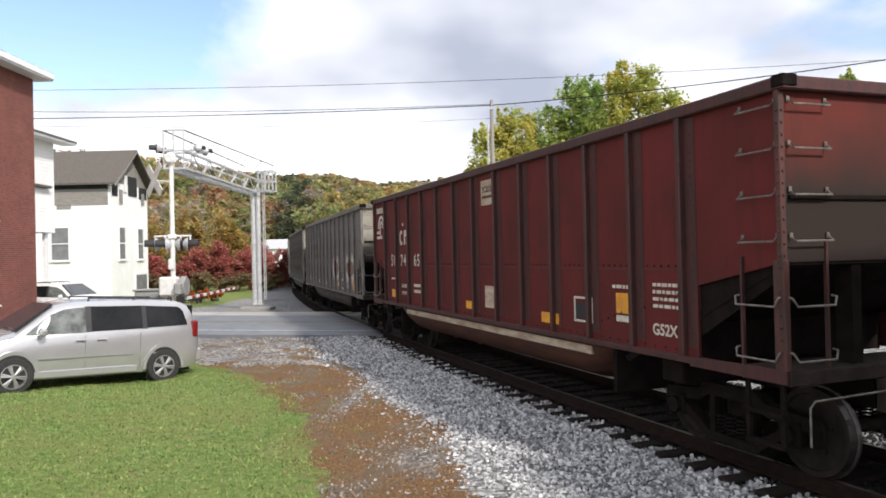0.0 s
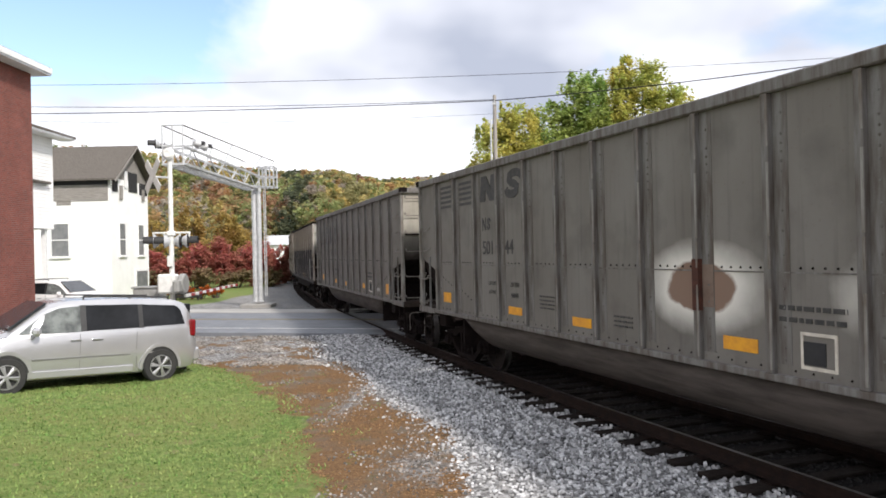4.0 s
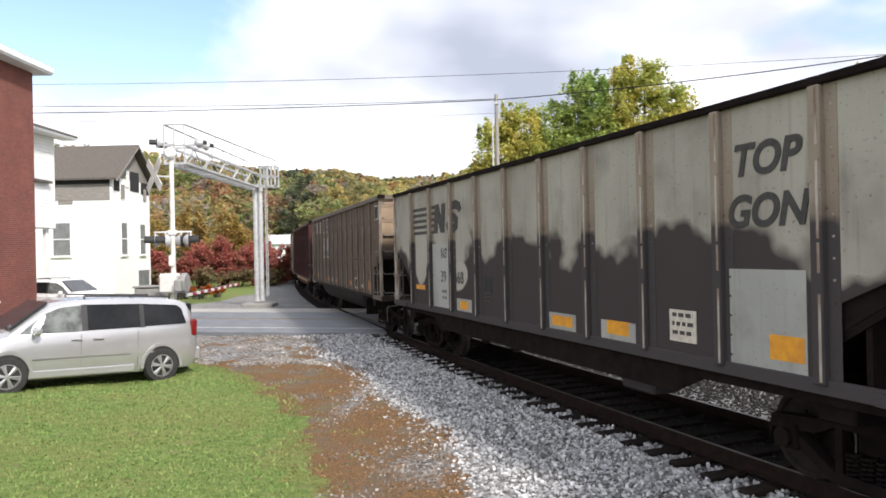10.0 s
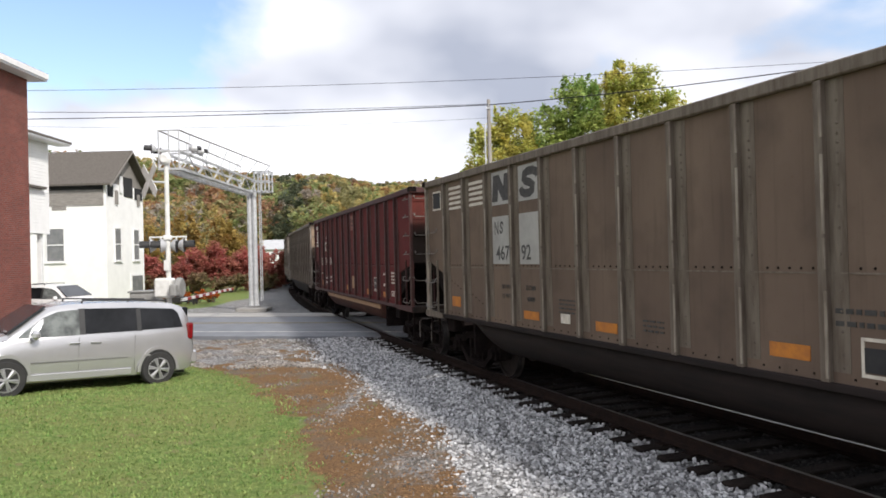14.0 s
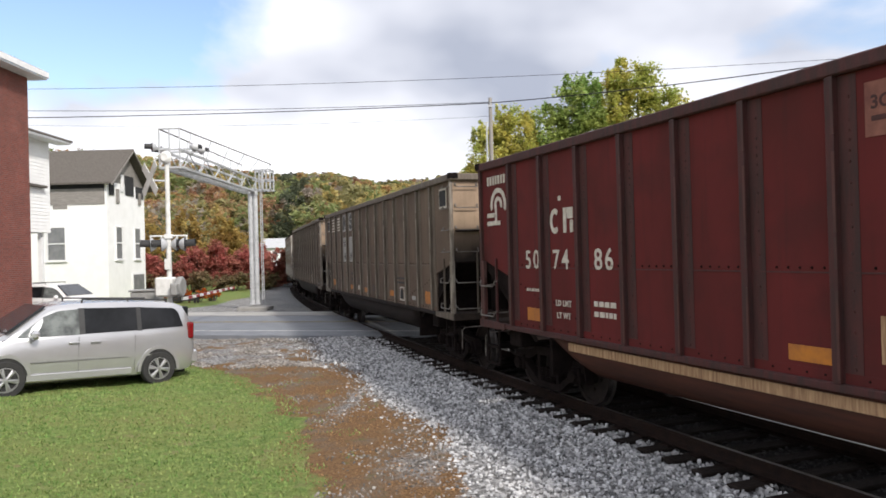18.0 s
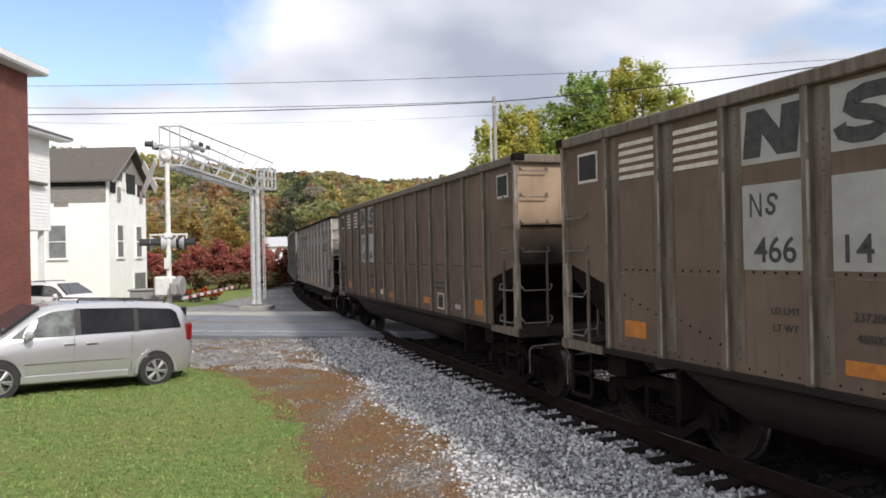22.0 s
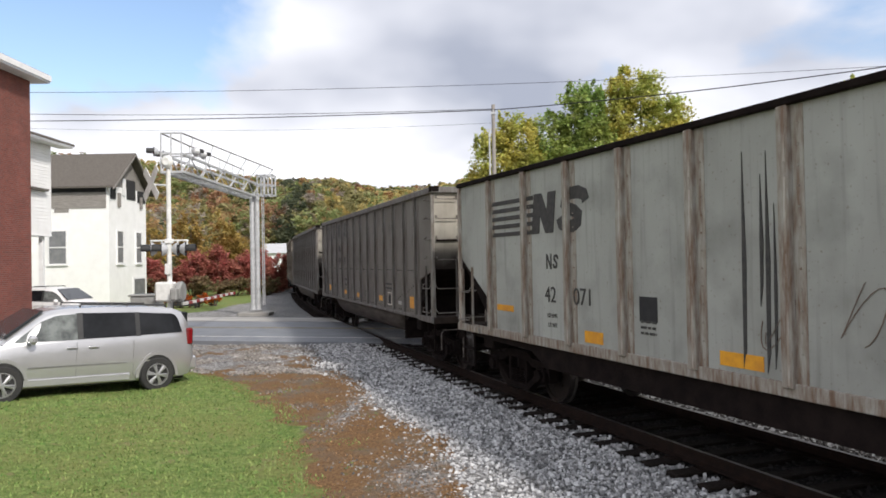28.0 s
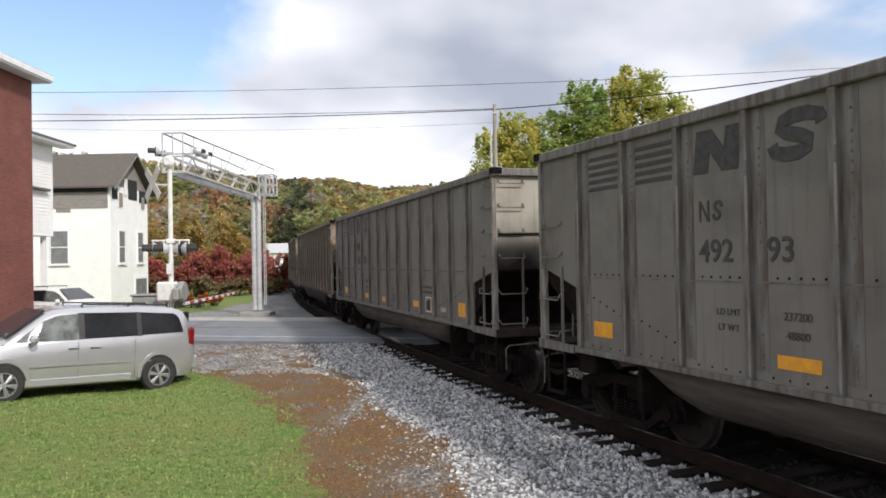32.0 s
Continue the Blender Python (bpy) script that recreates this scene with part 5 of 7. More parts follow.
SUMAC = leaf_mat("crimson_leaves", (0.46, 0.15, 0.13), (0.34, 0.17, 0.11), 0.18)
BROWNBUSH = leaf_mat("brown_leaves", (0.30, 0.20, 0.13), (0.24, 0.21, 0.10))
YELLOWBUSH = leaf_mat("ochre_leaves", (0.44, 0.34, 0.11), (0.36, 0.22, 0.08))
ORANGEBUSH = leaf_mat("orange_blooms", (0.50, 0.13, 0.02), (0.36, 0.09, 0.02))
k = 0
for x, y, w, h in ((-23.2, 60, 3.4, 3.6), (-21.0, 61, 3.6, 4.1), (-18.6, 62, 3.6, 4.4), (-16.6, 63, 3.2, 4.0), (-15.4, 66, 3.0, 3.6), (-14.8, 69, 2.6, 2.8)):
    k += 1
    shrub(x, y, w, h, SUMAC, "tall crimson sumac shrub beside the lane", 30 + k, 6500, 0.11)
for x, y, w, h in ((-24.5, 58.5, 2.6, 2.0), (-22.0, 58.6, 2.6, 1.7), (-19.6, 59.3, 2.6, 1.8), (-17.3, 60.2, 2.4, 1.6), (-15.0, 62, 2.0, 1.5)):
    k += 1
    shrub(x, y, w, h, BROWNBUSH, "low brown weedy bush under the sumacs", 50 + k, 3200, 0.10)
for x, y, w, h in ((-27, 68, 5, 6.5), (-24, 71, 5, 7.5), (-20.5, 73, 5, 7.0), (-30, 66, 5, 6)):
    k += 1
    shrub(x, y, w, h, YELLOWBUSH, "ochre autumn thicket at the foot of the hill", 70 + k, 5000, 0.16)
for x, y, w, h in ((-17.6, 45.4, 1.5, 0.9), (-16.6, 45.8, 1.6, 1.0), (-15.6, 46.2, 1.4, 0.9), (-14.7, 46.4, 1.0, 0.6)):
    k += 1
    shrub(x, y, w, h, ORANGEBUSH, "mounded orange blooming mum on the lawn", 90 + k, 1500, 0.07, "flower_mound")

TROUGH = mat("black_stained_boards", (0.022, 0.021, 0.022), (0.04, 0.036, 0.034), 0.7, 0, 5, stretch=(0.4, 4, 4))
trough = thing("planter", "long black wooden planter trough among orange flowers", "planter", m=pose(-16.1, 45.2, ground_z(-16.1, 45.2), 0, 0, -8))
for y in (-0.22, 0.22):
    for z in (0.12, 0.30):
        bm = bmesh.new()
        bx(bm, -0.85, y - 0.02, z, 0.85, y + 0.02, z + 0.16, 0.006)
        part("board", bm, TROUGH, trough)
for x in (-0.83, 0.83):
    bm = bmesh.new()
    bx(bm, x - 0.02, -0.24, 0.12, x + 0.02, 0.24, 0.46, 0.006)
    part("end_board", bm, TROUGH, trough)
    for y in (-0.2, 0.2):
        bm = bmesh.new()
        bx(bm, x - 0.04, y - 0.04, -0.02, x + 0.04, y + 0.04, 0.56, 0.006)
        part("leg", bm, TROUGH, trough)

# ---------------------------------------------------------------- crossing signals
ALU = mat("galvanised_aluminium", (0.56, 0.57, 0.58), (0.42, 0.43, 0.44), 0.45, 0.3, 5, 0.1)
WHITE_ENAMEL = mat("white_enamel", (0.74, 0.74, 0.72), (0.58, 0.58, 0.55), 0.5, 0, 4)
GREY_BOX = mat("grey_cabinet_paint", (0.30, 0.30, 0.29), (0.22, 0.22, 0.21), 0.55, 0, 4)
BLACK = mat("matt_black", (0.015, 0.015, 0.016), (0.03, 0.03, 0.03), 0.6, 0, 5)
RED_LENS = mat("dark_red_lens", (0.16, 0.012, 0.012), (0.09, 0.01, 0.01), 0.15, 0, 5)
STRIPE_RED = mat("gate_red", (0.30, 0.035, 0.035), (0.22, 0.03, 0.03), 0.5, 0, 5)
CONCRETE = mat("concrete", (0.33, 0.32, 0.30), (0.24, 0.235, 0.22), 0.85, 0, 3, 0.3)


def flasher(parent, m):
    """A crossing light that looks along -y: background disc, hood and lens."""
    bm = bmesh.new()
    lathe(bm, [(0.05, 0.2), (0.13, 0.16), (0.20, 0.06), (0.235, 0.0), (0.235, -0.012)], "y", 20)
    lamp = part("flasher", bm, ALU, parent, "round crossing light with a grey back and black hood", m)
    bm = bmesh.new()
    lathe(bm, [(0.235, -0.013), (0.225, -0.028), (0.05, -0.03)], "y", 20)
    part("background_disc", bm, BLACK, lamp)
    bm = bmesh.new()
    n = 14
    rings = [[bm.verts.new((r * math.cos(math.pi * (i / n * 1.3 - 0.15)), w, r * math.sin(math.pi * (i / n * 1.3 - 0.15)))) for i in range(n + 1)] for r, w in ((0.165, -0.03), (0.16, -0.34), (0.15, -0.34), (0.155, -0.03))]
    for a, b in zip(rings, rings[1:]):
        for i in range(n):
            bm.faces.new((a[i], a[i + 1], b[i + 1], b[i]))
    part("hood", bm, BLACK, lamp)
    bm = bmesh.new()
    lathe(bm, [(0.15, -0.031), (0.11, -0.055), (0.02, -0.065)], "y", 16)
    part("lens", bm, RED_LENS, lamp)


def cantilever():
    root = thing("cantilever_signal", "silver cantilever crossing signal with a truss walkway over the road", "railway signal", m=pose(-9.85, 38.0, -0.08))
    bm = bmesh.new()
    bx(bm, -0.8, -0.6, -0.4, 0.8, 0.6, 0.0, 0.03)
    part("footing", bm, CONCRETE, root)
    for dx in (-0.125, 0.125):
        bm = bmesh.new()
        lathe(bm, [(0.17, 0.1), (0.17, 0.16), (0.125, 0.17), (0.125, 6.1)], "z", 14, (dx, 0, 0))
        part("column", bm, ALU, root)
    bm = bmesh.new()
    for z in (0.9, 2.2, 3.5, 4.8, 5.7):
        bx(bm, -0.2, -0.06, z, 0.2, 0.06, z + 0.1)
    part("column_brace", bm, ALU, root)
    bm = bmesh.new()
    for dy in (-0.18, 0.18):
        bx(bm, 0.41, dy - 0.02, 0.35, 0.45, dy + 0.02, 7.0)
    for i in range(20):
        tube(bm, (0.43, -0.18, 0.5 + i * 0.32), (0.43, 0.18, 0.5 + i * 0.32), 0.014, 5)
    part("ladder", bm, ALU, root)
    # walkway truss towards the camera over the road
    ys = [0.5 - i * 1.02 for i in range(12)]
    for x in (-0.66, 0.10):
        for z in (5.95, 6.6):
            bm = bmesh.new()
            bx(bm, x - 0.04, ys[-1], z - 0.05, x + 0.04, ys[0], z + 0.05, 0.008)
            part("chord", bm, ALU, root)
        for i, (a, b) in enumerate(zip(ys, ys[1:])):
            bm = bmesh.new()
            za, zb = (5.97, 6.58) if i % 2 else (6.58, 5.97)
            tube(bm, (x, a, za), (x, b, zb), 0.028, 6)
            part("diagonal", bm, ALU, root)
    bm = bmesh.new()
    for i in range(7):
        bx(bm, -0.66 + i * 0.12, ys[-1], 5.88, -0.64 + i * 0.12, ys[0] + 0.3, 5.91)
    for y in ys:
        bx(bm, -0.68, y - 0.03, 5.9, 0.12, y + 0.03, 5.97)
    part("deck", bm, ALU, root)
    for x in (-0.66, 0.10):
        far = 0.85 if x > 0 else x
        for y in ys[::2] + [ys[-1]]:
            bm = bmesh.new()
            k = (y - ys[-1]) / (ys[0] - ys[-1])
            tube(bm, (x, y, 6.6), (x + (far - x) * k, y, 7.36), 0.022, 6)
            part("rail_post", bm, ALU, root)
        bm = bmesh.new()
        tube(bm, (far, ys[0], 7.38), (x, ys[-1], 7.38), 0.03, 6)
        part("hand_rail", bm, GRAB, root)
    bm = bmesh.new()
    for z in (5.95, 6.6, 7.38):
        tube(bm, (-0.66, ys[-1], z), (0.10, ys[-1], z), 0.03, 6)
    for x in (-0.66, -0.28, 0.10):
        tube(bm, (x, ys[-1], 5.9), (x, ys[-1], 7.38), 0.03, 6)
    part("end_frame", bm, ALU, root)
    # landing cage at the column
    cage = [(x - 0.035, y - 0.03, 5.95, x + 0.035, y + 0.03, 7.05) for x in (0.25, 0.62, 1.0) for y in (-0.35, 0.4)]
    cage += [(0.1, y - 0.03, z - 0.03, 1.05, y + 0.03, z + 0.03) for z in (5.98, 6.5, 7.0) for y in (-0.35, 0.4)]
    cage += [(0.97, -0.35, z - 0.03, 1.03, 0.4, z + 0.03) for z in (5.98, 6.5, 7.0)]
    for bar in cage:
        bm = bmesh.new()
        bx(bm, *bar)
        part("cage_bar", bm, ALU, root)
    for x, y, r in ((-0.95, ys[-1] + 0.1, -62), (0.55, ys[-1] + 0.3, 150), (-0.95, ys[-1] + 1.0, -62), (0.55, ys[-1] + 1.1, 150)):
        bm = bmesh.new()
        bx(bm, min(x, -0.28), y - 0.03, 6.62, max(x, -0.28), y + 0.03, 6.68)
        part("light_arm", bm, ALU, root)
        flasher(root, pose(x, y, 6.72, 0, 0, r) @ Matrix.Scale(0.8, 4))


def crossing_mast():
    root = thing("crossing_signal", "white crossing signal mast with crossbuck, bell and lowered gate", "railway signal", m=pose(-9.2, 24.5, -0.1))
    bm = bmesh.new()
    bx(bm, -0.4, -0.4, -0.3, 0.4, 0.4, 0.12, 0.02)
    part("footing", bm, CONCRETE, root)
    bm = bmesh.new()
    lathe(bm, [(0.16, 0.1), (0.13, 0.3), (0.085, 0.35), (0.075, 5.8), (0.03, 5.9)], "z", 14)
    part("mast", bm, WHITE_ENAMEL, root)
    bm = bmesh.new()
    lathe(bm, [(0.03, -0.12), (0.12, -0.13), (0.20, -0.06), (0.21, -0.03), (0.05, 0.06)], "y", 20, (0, -0.08, 5.93))
    part("bell", bm, WHITE_ENAMEL, root, "round white warning bell")
    # crossbuck, turned towards the road
    for a in (42, -42):
        bm = bmesh.new()
        bx(bm, -0.72, -0.012, -0.15, 0.72, 0.012, 0.15, 0.006)
        bm.transform(Matrix.Rotation(radians(a), 4, "Y"))
        bm.transform(pose(-0.52, -0.16, 5.22, 0, 0, -46))
        bm.transform(pose(0, 0.02 if a > 0 else -0.01, 0))
        part("crossbuck_blade", bm, WHITE_ENAMEL, root)
    bm = bmesh.new()
    tube(bm, (0, 0, 5.15), (-0.5, -0.1, 5.18), 0.035, 8)
    part("crossbuck_bracket", bm, ALU, root)
    bm = bmesh.new()
    tube(bm, (-0.62, 0, 3.32), (0.62, 0.05, 3.32), 0.03, 8)
    for x in (-0.60, -0.25, 0.28, 0.60):
        tube(bm, (x, 0, 3.32), (x, 0, 3.18), 0.028, 6)
    bx(bm, -0.12, -0.12, 3.22, 0.12, 0.12, 3.38, 0.02)
    part("light_crossarm", bm, WHITE_ENAMEL, root)
    for x, r in ((-0.56, -72), (-0.2, -72), (0.25, 96), (0.5, 100)):
        flasher(root, pose(x, -0.06 if r < 0 else 0.1, 3.04, 0, 0, r))
    bm = bmesh.new()
    bx(bm, -0.10, -0.16, 2.2, 0.08, -0.06, 2.55, 0.01)
    part("junction_box", bm, WHITE_ENAMEL, root)
    bm = bmesh.new()
    bx(bm, -0.40, -0.30, 1.30, 0.18, 0.22, 1.95, 0.06)
    part("gate_motor", bm, WHITE_ENAMEL, root, "white gate motor box")
    bm = bmesh.new()
    lathe(bm, [(0.30, -0.10), (0.34, -0.06), (0.34, 0.06), (0.30, 0.10)], "x", 18, (0.36, 0.0, 1.62))
    bx(bm, 0.2, -0.55, 1.35, 0.42, -0.1, 1.75, 0.04)
    part("counterweight", bm, GREY_BOX, root)
    # striped arm, down across the road
    n = 16
    for i in range(n):
        bm = bmesh.new()
        a, b = i / n, (i + 1) / n
        bx(bm, 0.30 - 0.75 * a - 0.03, 0.3 + 8.6 * a, 1.20 - 0.05, 0.30 - 0.75 * a + 0.03, 0.3 + 8.6 * b, 1.20 + 0.05)
        part("arm_stripe", bm, STRIPE_RED if i % 2 else WHITE_ENAMEL, root)
    cab = thing("relay_cabinet", "small grey steel relay cabinet beside the signal mast", "cabinet", m=pose(-10.4, 25.6, -0.2))
    bm = bmesh.new()
    bx(bm, -0.45, -0.35, 0, 0.45, 0.35, 1.55, 0.03)
    part("body", bm, GREY_BOX, cab)
    bm = bmesh.new()
    bx(bm, -0.5, -0.4, 1.55, 0.5, 0.4, 1.62, 0.02)
    part("lid", bm, GREY_BOX, cab)


cantilever()
crossing_mast()

# ---------------------------------------------------------------- pole and wires
POLE_WOOD = mat("grey_pole_wood", (0.34, 0.32, 0.29), (0.22, 0.20, 0.18), 0.9, 0, 3, 0.4, stretch=(6, 6, 0.3))
WIRE = mat("black_cable", (0.012, 0.012, 0.013), (0.02, 0.02, 0.02), 0.6)
for x, y in ((3.0, 45.0), (30.0, 34.5), (-50.0, 50.0)):
    p = thing("utility_pole", "weathered grey wooden utility pole carrying cables", "utility pole", "utility poles", m=pose(x, y, -0.25))
    bm = bmesh.new()
    tube(bm, (0, 0, 0), (0.02, 0, 14.9 if x < 0 else 12.1), 0.16, 12, 0.11)
    part("pole", bm, POLE_WOOD, p)
    bm = bmesh.new()
    tube(bm, (-0.26, -0.1, 0), (-0.24, -0.1, 10.6), 0.05, 8)
    part("conduit", bm, ALU, p)
    bm = bmesh.new()
    bx(bm, -0.14, -0.18, 11.5, 0.14, -0.08, 11.62, 0.01)
    tube(bm, (0, -0.16, 11.62), (0, -0.16, 11.8), 0.04, 8)
    part("cable_clamp", bm, ALU, p)


def wire(a, b, sag, r, label):
    bm = bmesh.new()
    pts = []
    for i in range(33):
        t = i / 32
        pts.append(Vector(a).lerp(Vector(b), t) - Vector((0, 0, sag * 4 * t * (1 - t))))
    pipe(bm, pts, r, 5)
    thing("overhead_cable", label, "cable", "overhead cables", data=mesh_of("overhead_cable", bm, WIRE))


wire((-50, 50, 13.0), (3, 44.85, 11.5), 0.42, 0.028, "black overhead cable slung between poles")
wire((-50, 50, 14.0), (3, 44.85, 11.56), 0.56, 0.018, "thin black overhead cable slung between poles")
wire((3, 44.85, 11.5), (30, 34.4, 12.3), 0.35, 0.030, "black overhead cable slung between poles")
wire((-50, 48, 14.6), (30, 42, 13.2), 0.9, 0.014, "thin dark overhead wire high over the road")
wire((-50, 50, 13.6), (3, 44.85, 10.7), 0.9, 0.008, "thin dark overhead wire")

# ---------------------------------------------------------------- buildings
WHITE_SIDING = mat("white_clapboard", (0.86, 0.86, 0.85), (0.80, 0.80, 0.79), 0.65, 0, 1.5)
WHITE_TRIM = mat("white_trim", (0.80, 0.80, 0.80), (0.70, 0.70, 0.70), 0.55, 0, 3)
SHINGLE = mat("brown_grey_shingles", (0.13, 0.115, 0.10), (0.085, 0.075, 0.065), 0.9, 0, 12, 0.5, 30)
BARE_WOOD = mat("bare_weathered_boards", (0.30, 0.28, 0.26), (0.20, 0.185, 0.17), 0.9, 0, 4, 0.3, stretch=(0.5, 0.5, 6))
DARK_IN = mat("dark_inside", (0.02, 0.02, 0.022), (0.03, 0.03, 0.032), 0.9)
GLASS_GREY = mat("dusty_window_pane", (0.22, 0.225, 0.23), (0.15, 0.155, 0.16), 0.25, 0, 2)


def brick_material():
    m = bpy.data.materials.new("red_brickwork")
    m.use_nodes = True
    n, l = m.node_tree.nodes, m.node_tree.links
    b = n["Principled BSDF"]
    b.inputs["Roughness"].default_value = 0.88
    tc = n.new("ShaderNodeTexCoord")
    mp = n.new("ShaderNodeMapping")
    mp.inputs["Rotation"].default_value = (radians(90), 0, radians(90))
    sp, cb = n.new("ShaderNodeSeparateXYZ"), n.new("ShaderNodeCombineXYZ")
    l.new(tc.outputs["Object"], sp.inputs[0])
    ad = n.new("ShaderNodeMath")
    l.new(sp.outputs["X"], ad.inputs[0])
    l.new(sp.outputs["Y"], ad.inputs[1])
    l.new(ad.outputs[0], cb.inputs[0])
    l.new(sp.outputs["Z"], cb.inputs[1])
    br = n.new("ShaderNodeTexBrick")
    br.inputs["Scale"].default_value = 1.0
    br.inputs["Brick Width"].default_value = 0.215
    br.inputs["Row Height"].default_value = 0.076
    br.inputs["Mortar Size"].default_value = 0.008
    br.inputs["Color1"].default_value = (0.205, 0.052, 0.036, 1)
    br.inputs["Color2"].default_value = (0.14, 0.034, 0.026, 1)
    br.inputs["Mortar"].default_value = (0.17, 0.115, 0.095, 1)
    l.new(cb.outputs[0], br.inputs["Vector"])
    t = n.new("ShaderNodeTexNoise")
    t.inputs["Scale"].default_value = 0.8
    t.inputs["Detail"].default_value = 6
    l.new(tc.outputs["Object"], t.inputs["Vector"])
    hv = n.new("ShaderNodeHueSaturation")
    mr = n.new("ShaderNodeMapRange")
    mr.inputs["To Min"].default_value, mr.inputs["To Max"].default_value = 0.65, 1.35
    l.new(t.outputs["Fac"], mr.inputs["Value"])
    l.new(mr.outputs[0], hv.inputs["Value"])
    l.new(br.outputs["Color"], hv.inputs["Color"])
    l.new(hv.outputs[0], b.inputs["Base Color"])
    bp = n.new("ShaderNodeBump")
    bp.inputs["Strength"].default_value = 0.4
    bp.inputs["Distance"].default_value = 0.01
    l.new(br.outputs["Fac"], bp.inputs["Height"])
    bp.invert = True
    l.new(bp.outputs[0], b.inputs["Normal"])
    return m


BRICK = brick_material()


def sash(parent, m, w, h, pane=GLASS_GREY, frame=WHITE_TRIM):
    """A two-light window: x is its width, it looks along -y, its foot is at z = 0."""
    bm = bmesh.new()
    for x in (-w / 2, w / 2 - 0.07):
        bx(bm, x, -0.05, 0, x + 0.07, 0.04, h)
    for z in (0, h / 2 - 0.03, h - 0.07):
        bx(bm, -w / 2 + 0.07, -0.045, z, w / 2 - 0.07, 0.04, z + 0.07)
    win = part("window", bm, frame, parent, "", m)
    for z in (0.07, h / 2 + 0.04):
        bm = bmesh.new()
        bx(bm, -w / 2 + 0.07, -0.01, z, w / 2 - 0.07, 0.0, z + h / 2 - 0.11)
        part("pane", bm, pane, win)
    bm = bmesh.new()
    bx(bm, -w / 2 - 0.06, -0.10, -0.07, w / 2 + 0.06, 0.03, 0.0)
    part("sill", bm, frame, win)


def brick_building():
    root = thing("brick_building", "tall red brick building with broad white eaves", "building", m=pose(-16.72, 29.7, -0.3))
    bm = bmesh.new()
    bx(bm, -11, -16, 0, 0, 0, 10.26)
    part("wall", bm, BRICK, root)
    bm = bmesh.new()
    prism(bm, [(0.62, 10.48), (0.62, 10.56), (-5.5, 13.2), (-11.62, 10.56), (-11.62, 10.48), (-5.5, 13.0)], "y", -16.6, 0.45)
    part("roof", bm, SHINGLE, root)
    bm = bmesh.new()
    bx(bm, 0.58, -16.6, 10.30, 0.65, 0.45, 10.54, 0.01)
    part("fascia", bm, WHITE_TRIM, root)
    bm = bmesh.new()
    bx(bm, 0.0, -16.6, 10.24, 0.58, 0.45, 10.30)
    bx(bm, -11.6, 0.0, 10.24, 0.0, 0.45, 10.30)
    part("soffit", bm, WHITE_TRIM, root)
    bm = bmesh.new()
    prism(bm, [(0.0, 10.27), (-5.5, 12.85), (-11, 10.27)], "y", -0.2, -0.05)
    prism(bm, [(0.0, 10.27), (-5.5, 12.85), (-11, 10.27)], "y", -15.9, -15.7)
    part("gable", bm, BRICK, root)
    for y in (-3.2, -7.2, -11.5):
        for z in (1.2, 4.35, 7.3):
            sash(root, pose(0.02, y, z, 0, 0, 90), 1.1, 2.1)


def annex():
    root = thing("clapboard_building", "white clapboard building with an overhanging upper storey", "building", m=pose(-19.3, 36, -0.1))
    bm = bmesh.new()
    bx(bm, -9, -6, 4.0, 0, 0, 8.55)
    part("upper_storey", bm, WHITE_SIDING, root)
    for i in range(27):
        bm = bmesh.new()
        z = 4.02 + i * 0.165
        pts = [(0.002, z), (0.022, z), (0.004, z + 0.16)]
        lo = [bm.verts.new((p[0], -6, p[1])) for p in pts]
        hi = [bm.verts.new((p[0], 0.02, p[1])) for p in pts]
        for q in range(3):
            bm.faces.new((lo[q], lo[(q + 1) % 3], hi[(q + 1) % 3], hi[q]))
        part("clapboard", bm, WHITE_SIDING, root)
    bm = bmesh.new()
    bx(bm, -9, -6, 0, -0.85, -0.6, 4.0)
    part("lower_storey", bm, WHITE_SIDING, root)
    bm = bmesh.new()
    bx(bm, -0.86, -1.7, 0.1, -0.82, -0.75, 2.05)
    part("doorway", bm, DARK_IN, root)
    bm = bmesh.new()
    bx(bm, -0.35, -0.5, 0, -0.15, -0.3, 4.0, 0.01)
    part("porch_post", bm, WHITE_TRIM, root)
    bm = bmesh.new()
    prism(bm, [(0.75, 8.5), (0.75, 8.62), (-4.5, 10.4), (-9.5, 8.62), (-9.5, 8.5), (-4.5, 10.2)], "y", -6.5, 0.9)
    part("roof", bm, SHINGLE, root)
    bm = bmesh.new()
    bx(bm, 0.0, -6.4, 8.42, 0.7, 0.85, 8.50)
    part("soffit", bm, WHITE_TRIM, root)
    bm = bmesh.new()
    bx(bm, 0.0, -2.6, 6.15, 0.25, -0.6, 6.25)
    part("window_hood", bm, SHINGLE, root)


